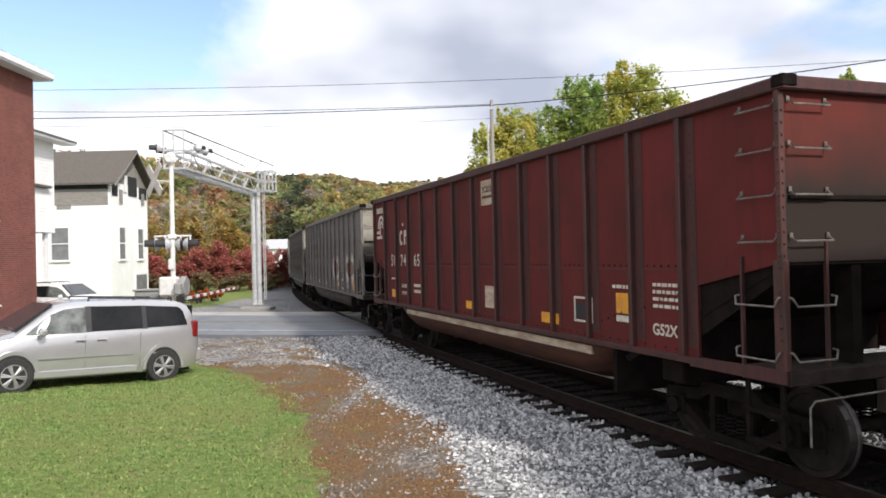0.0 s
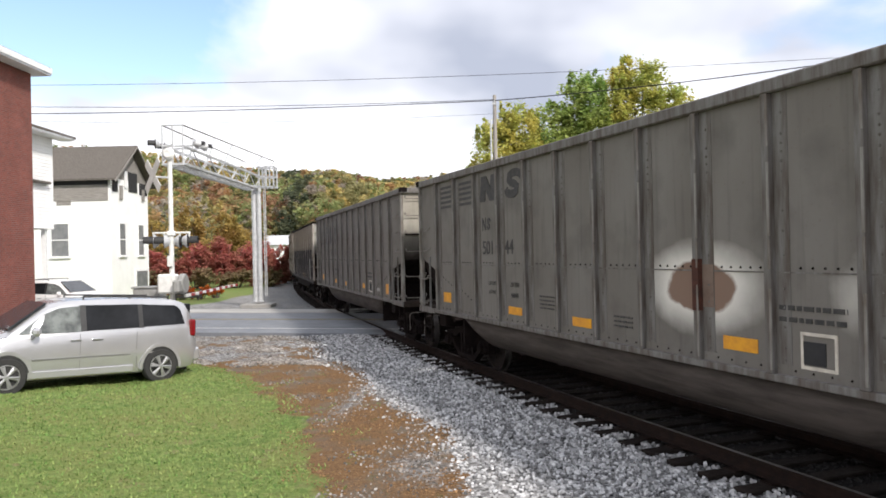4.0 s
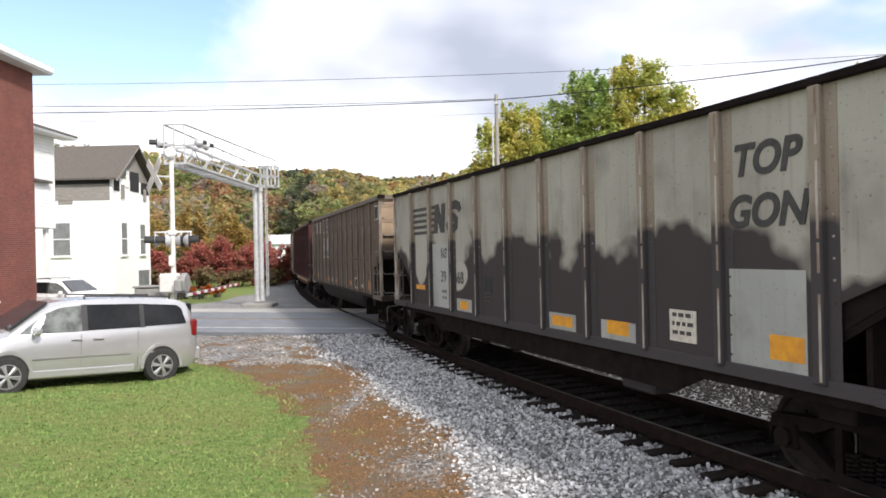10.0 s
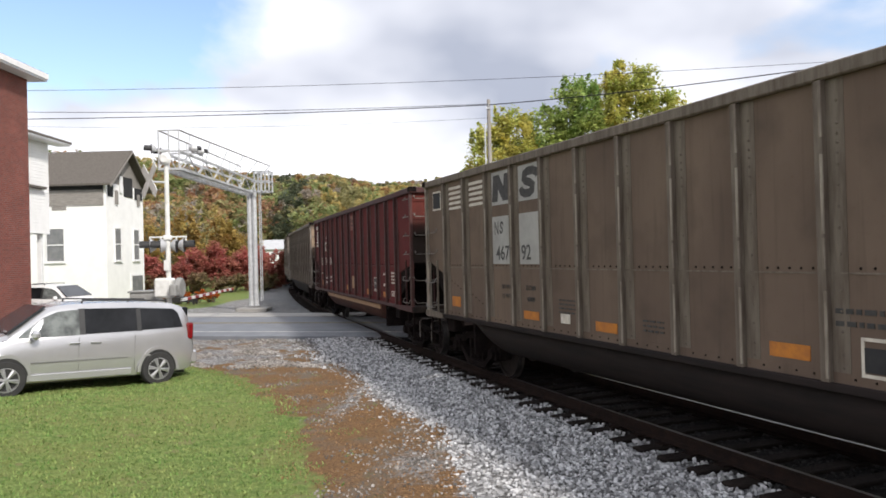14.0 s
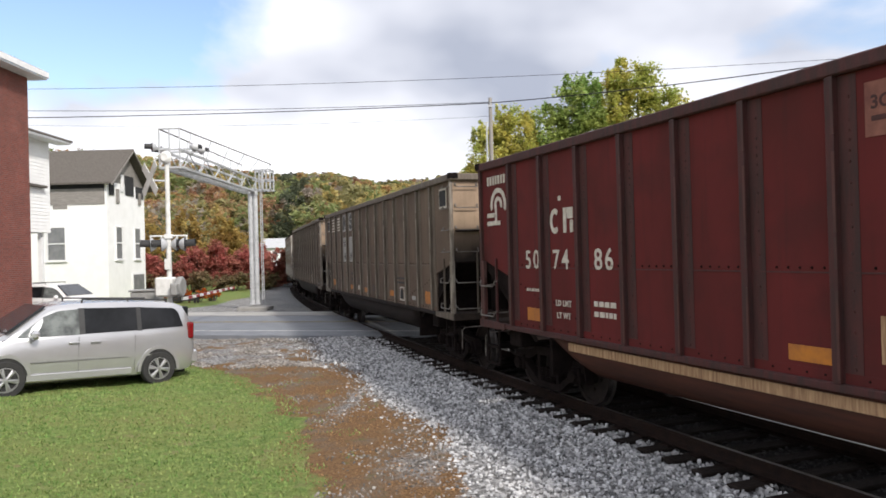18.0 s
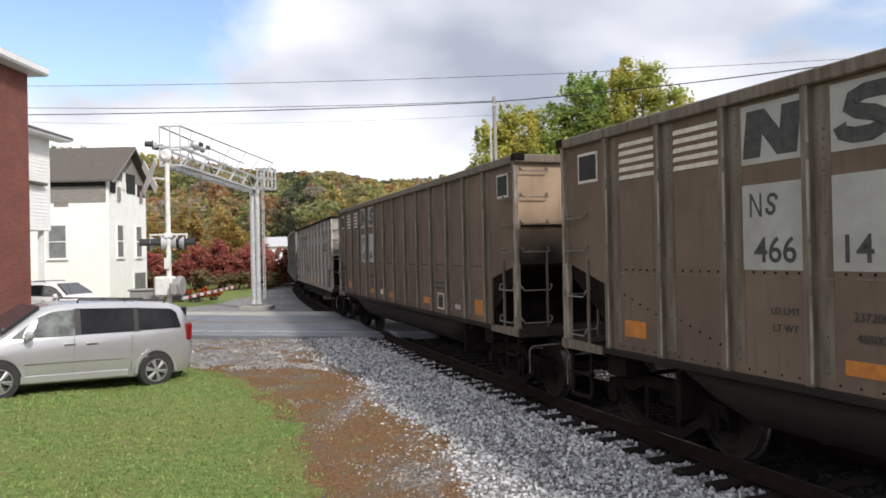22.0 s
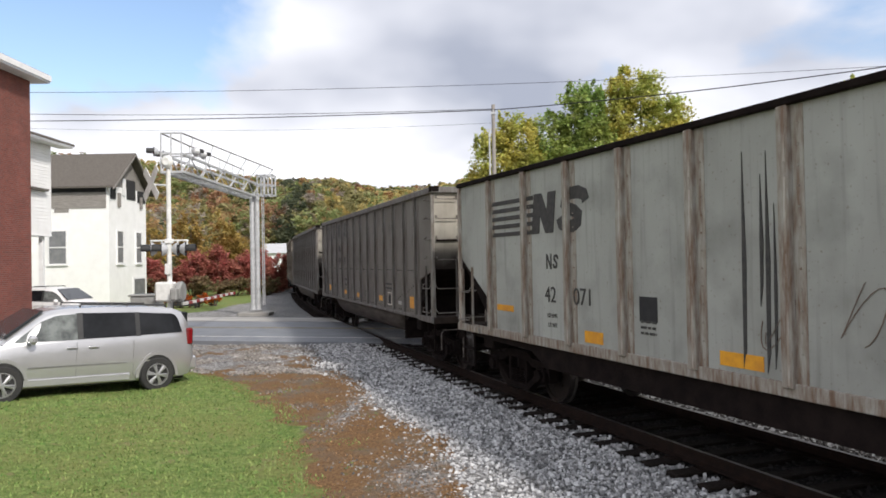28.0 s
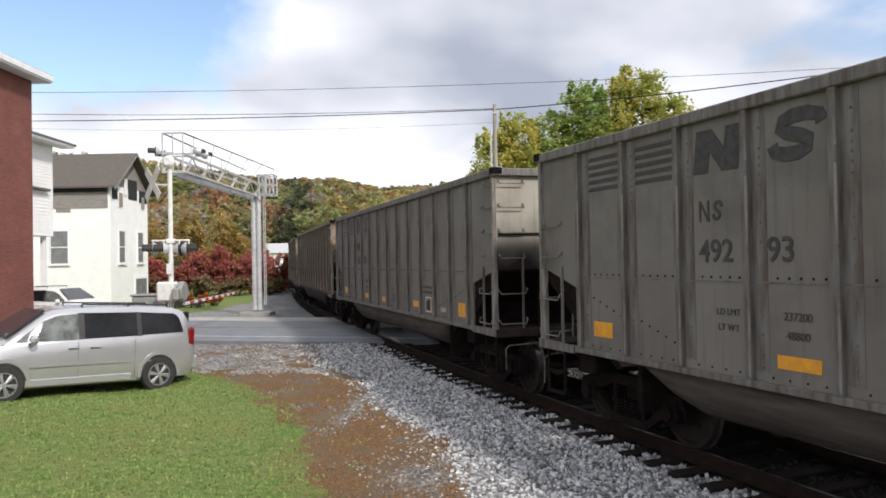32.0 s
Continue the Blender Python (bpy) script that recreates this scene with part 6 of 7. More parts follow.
def white_house():
    root = thing("white_house", "derelict white two-storey house with a weathered gable", "house", m=pose(-21.05, 46, -0.1))
    bm = bmesh.new()
    bx(bm, -11, 0, 0, 0, 5.7, 7.6)
    part("wall", bm, WHITE_SIDING, root)
    bm = bmesh.new()
    prism(bm, [(0, 7.6), (2.85, 9.75), (5.7, 7.6)], "x", -0.15, 0.0)
    part("gable", bm, BARE_WOOD, root)
    bm = bmesh.new()
    for sgn in (0, 1):
        y0, y1 = (-0.45, 2.85) if sgn == 0 else (6.15, 2.85)
        prism(bm, [(y0, 7.38), (y1, 9.86), (y1, 9.98), (y0, 7.50)], "x", -11.4, 0.55)
    part("roof", bm, SHINGLE, root)
    bm = bmesh.new()
    for sgn in (0, 1):
        y0, y1 = (-0.47, 2.85) if sgn == 0 else (6.17, 2.85)
        prism(bm, [(y0, 7.28), (y1, 9.80), (y1, 9.90), (y0, 7.44)], "x", 0.5, 0.58)
    part("bargeboard", bm, BARE_WOOD, root)
    # stripped band of boards under the eave
    bm = bmesh.new()
    bx(bm, -11, -0.04, 6.15, -0.15, 0.0, 7.15)
    part("board_band", bm, BARE_WOOD, root)
    bm = bmesh.new()
    bx(bm, -11, -0.05, 7.15, -0.15, 0.0, 7.45)
    part("eave_gap", bm, DARK_IN, root)
    bm = bmesh.new()
    bx(bm, -3.4, -0.02, 5.9, -2.5, 0.0, 6.4)
    part("board_patch", bm, BARE_WOOD, root)
    for y0, z0, y1, z1 in ((0.25, 6.75, 0.95, 7.75), (2.6, 6.9, 3.9, 8.2), (4.3, 6.8, 5.5, 7.6)):
        bm = bmesh.new()
        bx(bm, 0.0, y0, z0, 0.05, y1, z1)
        part("broken_opening", bm, DARK_IN, root)
    for y, z0, z1 in ((1.2, 6.3, 7.2), (4.6, 6.4, 7.2), (1.9, 7.1, 8.2)):
        bm = bmesh.new()
        bx(bm, 0.04, y, z0, 0.09, y + 0.4, z1)
        part("loose_board", bm, BARE_WOOD if z0 < 7 else WHITE_TRIM, root)
    sash(root, pose(-3.2, -0.03, 2.65, 0, 0, 0), 1.2, 2.15)
    sash(root, pose(-7.4, -0.03, 2.65, 0, 0, 0), 1.2, 2.15)
    sash(root, pose(0.03, 1.5, 2.65, 0, 0, 90), 1.0, 2.15)
    sash(root, pose(0.03, 4.35, 2.65, 0, 0, 90), 1.0, 2.15)
    bm = bmesh.new()
    bx(bm, 0.0, 3.4, 0.1, 0.06, 5.4, 1.75)
    dr = part("door", bm, WHITE_TRIM, root)
    bm = bmesh.new()
    bx(bm, 0.06, 3.55, 0.1, 0.08, 5.25, 1.62)
    part("door_panel", bm, GLASS_GREY, dr)


PALE_ROOF = mat("pale_metal_roof", (0.50, 0.51, 0.52), (0.40, 0.41, 0.42), 0.6, 0, 3)


def far_house():
    root = thing("far_house", "small white house with a grey roof beyond the woods edge", "house", m=pose(-27.6, 110, ground_z(-27.6, 110)))
    g = ground_z(-27.6, 110)
    bm = bmesh.new()
    bx(bm, 0, 0, 0, 4.4, 5, 4.0 - g)
    part("wall", bm, WHITE_SIDING, root)
    bm = bmesh.new()
    prism(bm, [(-0.4, 3.9 - g), (2.5, 5.4 - g), (5.4, 3.9 - g)], "x", -0.3, 4.7)
    part("roof", bm, PALE_ROOF, root)
    for x in (1.0, 2.2, 3.4):
        bm = bmesh.new()
        bx(bm, x - 0.3, -0.04, 2.3 - g, x + 0.3, 0, 3.4 - g)
        part("window", bm, GLASS_GREY, root)


brick_building()
annex()
white_house()
far_house()

# ---------------------------------------------------------------- vehicles
SILVER = mat("silver_car_paint", (0.55, 0.55, 0.56), (0.51, 0.51, 0.525), 0.24, 0.62, 2, spec=0.6)
WHITE_CAR = mat("white_car_paint", (0.78, 0.78, 0.78), (0.74, 0.74, 0.74), 0.3, 0, 2, spec=0.6)
RED_CAR = mat("red_car_paint", (0.40, 0.02, 0.02), (0.34, 0.02, 0.02), 0.3, 0, 2, spec=0.6)
TINT = mat("tinted_glass", (0.010, 0.011, 0.012), (0.020, 0.021, 0.024), 0.06, 0, 2, spec=0.16)
CLEARER = mat("clear_car_glass", (0.19, 0.205, 0.20), (0.07, 0.075, 0.075), 0.08, 0, 4, spec=0.35)
SCREEN = mat("sky_reflecting_glass", (0.04, 0.045, 0.05), (0.03, 0.034, 0.04), 0.04, 0, 3, spec=1.0)
TYRE = mat("tyre_rubber", (0.022, 0.022, 0.023), (0.035, 0.034, 0.033), 0.85, 0, 12)
RIM = mat("alloy_rim", (0.52, 0.52, 0.53), (0.42, 0.42, 0.43), 0.3, 0.7, 5)
TAIL = mat("red_tail_lamp", (0.20, 0.010, 0.012), (0.13, 0.01, 0.012), 0.12, 0, 4)
LAMP_CLEAR = mat("clear_headlamp", (0.55, 0.56, 0.57), (0.40, 0.41, 0.42), 0.1, 0.2, 6)
TRIM_GREY = mat("grey_side_moulding", (0.16, 0.16, 0.16), (0.12, 0.12, 0.12), 0.5)

PILLAR = mat("black_window_pillar", (0.035, 0.035, 0.036), (0.025, 0.025, 0.026), 0.4)


def van_mesh_parts(root, paint):
    # stations from tail to nose: x, bottom, belt height, top, half widths at sill, belt and roof
    st = [(-2.66, 0.50, 0.80, 0.96, 0.72, 0.74, 0.66), (-2.60, 0.36, 0.92, 1.10, 0.86, 0.86, 0.74), (-2.50, 0.30, 1.02, 1.42, 0.92, 0.93, 0.70),
          (-2.36, 0.27, 1.06, 1.60, 0.95, 0.96, 0.68), (-2.10, 0.25, 1.07, 1.665, 0.965, 0.975, 0.70), (-1.54, 0.24, 1.06, 1.70, 0.975, 0.985, 0.72),
          (-0.60, 0.24, 1.04, 1.705, 0.98, 0.99, 0.73), (0.20, 0.24, 1.02, 1.68, 0.98, 0.985, 0.72), (0.62, 0.24, 1.01, 1.60, 0.975, 0.98, 0.70),
          (1.05, 0.24, 1.00, 1.36, 0.97, 0.97, 0.72), (1.42, 0.24, 0.985, 1.13, 0.965, 0.96, 0.78), (1.75, 0.25, 0.93, 1.04, 0.955, 0.94, 0.74),
          (2.15, 0.26, 0.83, 0.93, 0.92, 0.88, 0.64), (2.36, 0.30, 0.72, 0.80, 0.86, 0.80, 0.55), (2.48, 0.40, 0.60, 0.66, 0.74, 0.66, 0.45)]
    bm = bmesh.new()
    rings = []
    for x, zb, zl, zt, wb, wl, wt in st:
        half = [(wb - 0.08, zb), (wb - 0.025, zb + 0.12), (wl + 0.008, zb + (zl - zb) * 0.46), (wl - 0.008, zb + (zl - zb) * 0.76), (wl - 0.045, zl), (wl - 0.057, zl + 0.03), (wt + 0.05, zt - 0.09), (wt - 0.02, zt - 0.02), (wt - 0.22, zt)]
        ring = [(-y, z) for y, z in half] + [(y, z) for y, z in half[::-1]]
        rings.append([bm.verts.new((x, y, z)) for y, z in ring])
    m = len(rings[0])
    for a, b in zip(rings, rings[1:]):
        for i in range(m):
            j = (i + 1) % m
            bm.faces.new((a[i], a[j], b[j], b[i]))
    bm.faces.new(rings[0][::-1])
    bm.faces.new(rings[-1])
    body = part("body", bm, paint, root, "", smooth=True)
    cut = body.modifiers.new("edges", "EDGE_SPLIT")
    cut.split_angle = radians(38)
    xs = [s[0] for s in st]

    def side_y(x, z):
        zl, zt = np.interp(x, xs, [s[2] for s in st]), np.interp(x, xs, [s[3] for s in st])
        wl, wt = np.interp(x, xs, [s[5] for s in st]), np.interp(x, xs, [s[6] for s in st])
        t = (z - zl - 0.03) / max(0.05, zt - 0.09 - zl - 0.03)
        return (wl - 0.057) + (wt + 0.05 - wl + 0.057) * t

    def side_panel(name, low, high, glass, sy, out=0.010, inn=0.03):
        """A pane that follows the curved side, between a low and a high outline of (x, z)."""
        bm = bmesh.new()
        a, b = min(p[0] for p in low), max(p[0] for p in low)
        low, high = sorted(low), sorted(high)
        n = 14
        cols = []
        for i in range(n + 1):
            x = a + (b - a) * i / n
            z0, z1 = (float(np.interp(x, [p[0] for p in q], [p[1] for p in q])) for q in (low, high))
            col = []
            for k in range(4):
                z = z0 + (z1 - z0) * k / 3
                col.append((x, z))
            cols.append(col)
        for o in (out, -inn):
            vs = [[bm.verts.new((x, sy * (side_y(x, z) + o), z)) for x, z in col] for col in cols]
            for p, q in zip(vs, vs[1:]):
                for k in range(3):
                    bm.faces.new((p[k], p[k + 1], q[k + 1], q[k]))
        return part(name, bm, glass, root)

    for sy in (1, -1):
        side_panel("front_door_window", [(0.02, 1.085), (1.22, 1.06)], [(0.02, 1.56), (0.42, 1.53), (0.72, 1.42), (1.22, 1.07)], CLEARER, sy)
        side_panel("sliding_door_window", [(-1.22, 1.12), (-0.10, 1.095)], [(-1.22, 1.575), (-0.10, 1.575)], TINT, sy)
        side_panel("rear_quarter_window", [(-2.30, 1.16), (-1.32, 1.13)], [(-2.30, 1.20), (-2.22, 1.48), (-2.10, 1.54), (-1.32, 1.57)], TINT, sy)
        side_panel("b_pillar", [(-0.11, 1.09), (0.03, 1.085)], [(-0.11, 1.58), (0.03, 1.575)], PILLAR, sy, 0.007)
        side_panel("c_pillar", [(-1.33, 1.11), (-1.21, 1.11)], [(-1.33, 1.575), (-1.21, 1.575)], PILLAR, sy, 0.007)
        bm = bmesh.new()
        bx(bm, -1.0, min(sy * 0.98, sy * 1.005), 0.60, 0.98, max(sy * 0.98, sy * 1.005), 0.625, 0.004)
        part("side_moulding", bm, TRIM_GREY, root)
        bm = bmesh.new()
        bx(bm, -1.08, min(sy * 0.965, sy * 0.995), 0.27, 1.06, max(sy * 0.965, sy * 0.995), 0.40, 0.01)
        part("rocker_panel", bm, paint, root)
        for x in (-0.30, 0.14):
            bm = bmesh.new()
            bx(bm, x - 0.11, min(sy * 0.985, sy * 1.02), 0.925, x + 0.11, max(sy * 0.985, sy * 1.02), 0.955, 0.008)
            part("door_handle", bm, paint, root)
        bm = bmesh.new()
        for x in (0.05, -1.15):
            bx(bm, x - 0.0035, min(sy * 0.984, sy * 0.992), 0.35, x + 0.0035, max(sy * 0.984, sy * 0.992), 1.05)
        part("door_gap", bm, TRIM_GREY, root)
        bm = bmesh.new()
        bx(bm, 0.86, min(sy * 0.98, sy * 1.20), 1.04, 1.02, max(sy * 0.98, sy * 1.20), 1.20, 0.05)
        part("wing_mirror", bm, paint, root)
        bm = bmesh.new()
        tube(bm, (-2.0, sy * 0.62, 1.71), (-0.1, sy * 0.64, 1.735), 0.016, 6)
        for x in (-2.0, -1.1, -0.1):
            tube(bm, (x, sy * 0.63, 1.66), (x, sy * 0.63, 1.73), 0.02, 6)
        part("roof_rail", bm, BLACK, root)
        bm = bmesh.new()
        bx(bm, -2.56, min(sy * 0.78, sy * 0.945), 0.90, -2.42, max(sy * 0.78, sy * 0.945), 1.24, 0.03)
        part("tail_lamp", bm, TAIL, root, "red tail lamp")
        bm = bmesh.new()
        bx(bm, 2.12, min(sy * 0.52, sy * 0.86), 0.66, 2.38, max(sy * 0.52, sy * 0.86), 0.82, 0.05)
        part("headlamp", bm, LAMP_CLEAR, root)
        for x in (1.44, -1.70):
            bm = bmesh.new()
            n = 16
            pr = []
            for i in range(n + 1):
                a = math.pi * i / n
                pr.append((x + 0.43 * math.cos(a), 0.30 + 0.44 * math.sin(a)))
            prism(bm, pr, "y", sy * 0.70, sy * 0.992)
            part("wheel_arch", bm, BLACK, root)
            bm = bmesh.new()
            for i in range(n):
                a, b = math.pi * i / n, math.pi * (i + 1) / n
                q = [(x + r * math.cos(t), 0.30 + r * 1.02 * math.sin(t)) for r, t in ((0.42, a), (0.485, a), (0.485, b), (0.42, b))]
                prism(bm, q, "y", sy * 0.95, sy * 1.002)
            bmesh.ops.remove_doubles(bm, verts=bm.verts, dist=1e-4)
            part("arch_lip", bm, paint, root)
            bm = bmesh.new()
            lathe(bm, [(0.22, -0.11), (0.315, -0.11), (0.335, -0.08), (0.337, 0.0), (0.335, 0.08), (0.315, 0.11), (0.22, 0.11), (0.22, -0.11)], "y", 28, caps=False)
            wh = part("wheel", bm, TYRE, root, "", pose(x, sy * 0.90, 0.335))
            bm = bmesh.new()
            lathe(bm, [(0.225, sy * 0.06), (0.23, sy * 0.105), (0.205, sy * 0.108), (0.20, sy * 0.05)], "y", 26, caps=False)
            for i in range(6):
                a = i * math.pi / 3 + 0.2
                for o in (-0.12, 0.12):
                    tube(bm, (0.04 * math.cos(a), sy * 0.10, 0.04 * math.sin(a)), (0.205 * math.cos(a + o), sy * 0.085, 0.205 * math.sin(a + o)), 0.022, 5)
            lathe(bm, [(0.05, sy * 0.06), (0.05, sy * 0.11), (0.02, sy * 0.115)], "y", 12)
            part("rim", bm, RIM, wh)
            bm = bmesh.new()
            lathe(bm, [(0.20, sy * 0.02), (0.20, sy * 0.04)], "y", 20)
            part("brake_disc", bm, BLACK, wh)
    # glass front and back, grille and bumpers
    bm = bmesh.new()
    v = [bm.verts.new(p) for p in ((0.66, -0.66, 1.615), (0.66, 0.66, 1.615), (1.40, 0.84, 1.16), (1.40, -0.84, 1.16))]
    w = [bm.verts.new(vv.co + Vector((-0.03, 0, -0.03))) for vv in v]
    bm.faces.new(v)
    bm.faces.new(w[::-1])
    for i in range(4):
        j = (i + 1) % 4
        bm.faces.new((v[j], v[i], w[i], w[j]))
    bm.transform(pose(0.012, 0, 0.02))
    part("windscreen", bm, SCREEN, root)
    bm = bmesh.new()
    bx(bm, -2.56, -0.62, 1.10, -2.40, 0.62, 1.56, 0.02)
    part("rear_window", bm, TINT, root)
    bm = bmesh.new()
    bx(bm, -2.70, -0.88, 0.38, -2.52, 0.88, 0.66, 0.04)
    part("rear_bumper", bm, paint, root)
    bm = bmesh.new()
    bx(bm, 2.36, -0.42, 0.50, 2.50, 0.42, 0.74, 0.02)
    part("grille", bm, BLACK, root)
    bm = bmesh.new()
    bx(bm, -2.44, -0.75, 0.2, 2.2, 0.75, 0.34)
    part("underbody", bm, BLACK, root)
    # a tall, short body
    for ob in root.children:
        if ob.name.startswith("wheel") and not ob.name.startswith("wheel_arch"):
            ob.matrix_basis = pose(ob.location.x * 0.95, ob.location.y, ob.location.z * 1.09) @ Matrix.Scale(1.09, 4)
        else:
            ob.data.transform(Matrix.Diagonal((0.95, 1, 1.085, 1)))


van = thing("minivan", "silver minivan with tinted windows parked on the grass", "car", m=pose(-8.20, 15.69, -0.25, 0, -2.7, -136.0))
van_mesh_parts(van, SILVER)
van_two = thing("minivan", "white minivan waiting on the road at the crossing", "car", m=pose(-16.6, 31.4, -0.06, 0, 0, -14) @ Matrix.Scale(0.88, 4))
van_mesh_parts(van_two, WHITE_CAR)
van_red = thing("minivan", "red minivan standing on the grass beyond the train", "car", m=pose(21.2, 42.2, -0.24, 0, 0, 48))
van_mesh_parts(van_red, RED_CAR)

# ---------------------------------------------------------------- markings on the cars
PRIMER = mat("bare_primer_patch", (0.12, 0.08, 0.062), (0.18, 0.13, 0.105), 0.85, 0, 5)
CREAM = mat("cream_sill_band", (0.48, 0.40, 0.31), (0.28, 0.20, 0.15), 0.8, 0, 3, stretch=(1, 3, 3))
PALE_PANEL = mat("pale_number_panel", (0.33, 0.325, 0.31), (0.26, 0.255, 0.245), 0.7, 0, 3)
FACE = -1.504


def rect(car, name, so, z, w, h, material, lift=0.0, label=""):
    """A thin plate on the side that faces the camera; so is metres behind the leading corner."""
    bm = bmesh.new()
    x = 7.6 - so
    bx(bm, x - w / 2, FACE - 0.004 - lift, z - h / 2, x + w / 2, FACE + 0.006, z + h / 2)
    return part(name, bm, material, car, label)


def words(car, text, so, z, size, material, bold=0.0, space=1.0):
    return hung("lettering", letters(text, size, material, 0.0, bold, space), car, pose(7.6 - so, FACE - 0.004, z - size * 0.36), "stencilled " + ("white" if material is WHITE_STENCIL else "black") + " lettering")


def outline(car, so, z, w, h):
    bm = bmesh.new()
    x, t = 7.6 - so, 0.03
    for a in ((x - w / 2, z - h / 2, x + w / 2, z - h / 2 + t), (x - w / 2, z + h / 2 - t, x + w / 2, z + h / 2), (x - w / 2, z - h / 2 + t, x - w / 2 + t, z + h / 2 - t), (x + w / 2 - t, z - h / 2 + t, x + w / 2, z + h / 2 - t)):
        bx(bm, a[0], FACE - 0.006, a[1], a[2], FACE + 0.004, a[3])
    part("stencil_frame", bm, WHITE_STENCIL, car)
    rect(car, "dark_plate", so + 0.05, z - 0.02, w * 0.62, h * 0.62, DARK_IN)


def bars(car, so, z, w, rows, material, pitch=0.09, h=0.045, seed=1):
    """Rows of marks too small to read."""
    rng = random.Random(seed)
    bm = bmesh.new()
    for i in range(rows):
        x = 7.6 - so - w / 2
        end = x + w
        while x < end:
            d = rng.uniform(0.04, 0.12)
            bx(bm, x, FACE - 0.005, z - i * pitch, min(x + d, end), FACE + 0.004, z - i * pitch + h)
            x += d + 0.03
    part("stencil_line", bm, material, car)["kind"] = "stuff"


def heavy_shapes(car, first_at, second_at, z, h, material, weight=0.26):
    """A zigzag and a double bend, side by side, as plain heavy forms."""
    (na, nb), (sa, sb) = first_at, second_at
    bm = bmesh.new()
    x0, x1, lo, hi, t = 7.6 - na, 7.6 - nb, z - h / 2, z + h / 2, (na - nb) * weight
    lean = h * 0.14 if weight > 0.2 else 0.0
    prism(bm, [(x0, lo), (x0 + t, lo), (x0 + t + lean, hi), (x0 + lean, hi)], "y", FACE - 0.005, FACE + 0.004)
    prism(bm, [(x0 + lean, hi), (x0 + lean + t, hi), (x1 - lean, lo), (x1 - lean - t, lo)], "y", FACE - 0.007, FACE + 0.004)
    prism(bm, [(x1 - t - lean, lo), (x1 - lean, lo), (x1, hi), (x1 - t, hi)], "y", FACE - 0.005, FACE + 0.004)
    part("emblem_zigzag", bm, material, car)
    bm = bmesh.new()
    x0, x1 = 7.6 - sa, 7.6 - sb
    run = [(0.98, 0.66), (0.92, 0.80), (0.70, 0.88), (0.40, 0.88), (0.20, 0.79), (0.17, 0.66), (0.32, 0.55), (0.60, 0.46), (0.77, 0.36), (0.76, 0.22), (0.58, 0.12), (0.30, 0.12), (0.10, 0.20), (0.04, 0.34)]
    mid = [Vector((x0 + (x1 - x0) * (u * 0.9 + 0.10 * w), lo + h * w)) for u, w in run]
    half = h * weight * 0.48
    edges = []
    for i, p in enumerate(mid):
        dv = (mid[min(i + 1, len(mid) - 1)] - mid[max(i - 1, 0)]).normalized()
        edges.append((p + Vector((-dv.y, dv.x)) * half, p - Vector((-dv.y, dv.x)) * half))
    for i, (p, q) in enumerate(zip(edges, edges[1:])):
        prism(bm, [p[0], q[0], q[1], p[1]], "y", FACE - 0.005, FACE + 0.004)
    bmesh.ops.remove_doubles(bm, verts=bm.verts, dist=1e-4)
    part("emblem_bend", bm, material, car)


def emblem(car, stripes, letters_at, z, h, material, slant=0.0, thick=0.11, stripe_mat=None, cut=0.0):
    """Speed stripes and two heavy slanted shapes, as plain forms; cut shortens the lower stripes of the last set."""
    for n_set, (a, b) in enumerate(stripes):
        for i in range(5):
            zz = z - h / 2 + i * h / 4.6
            bm = bmesh.new()
            k = slant * i
            end = 7.6 - b - (cut * (4 - i) if n_set else 0)
            prism(bm, [(7.6 - a + k, zz), (end, zz), (end + cut * 0.5, zz + h * thick), (7.6 - a + k + 0.02, zz + h * thick)], "y", FACE - 0.005, FACE + 0.004)
            part("speed_stripe", bm, stripe_mat or material, car)
    heavy_shapes(car, letters_at[0], letters_at[1], z, h, material, 0.31)


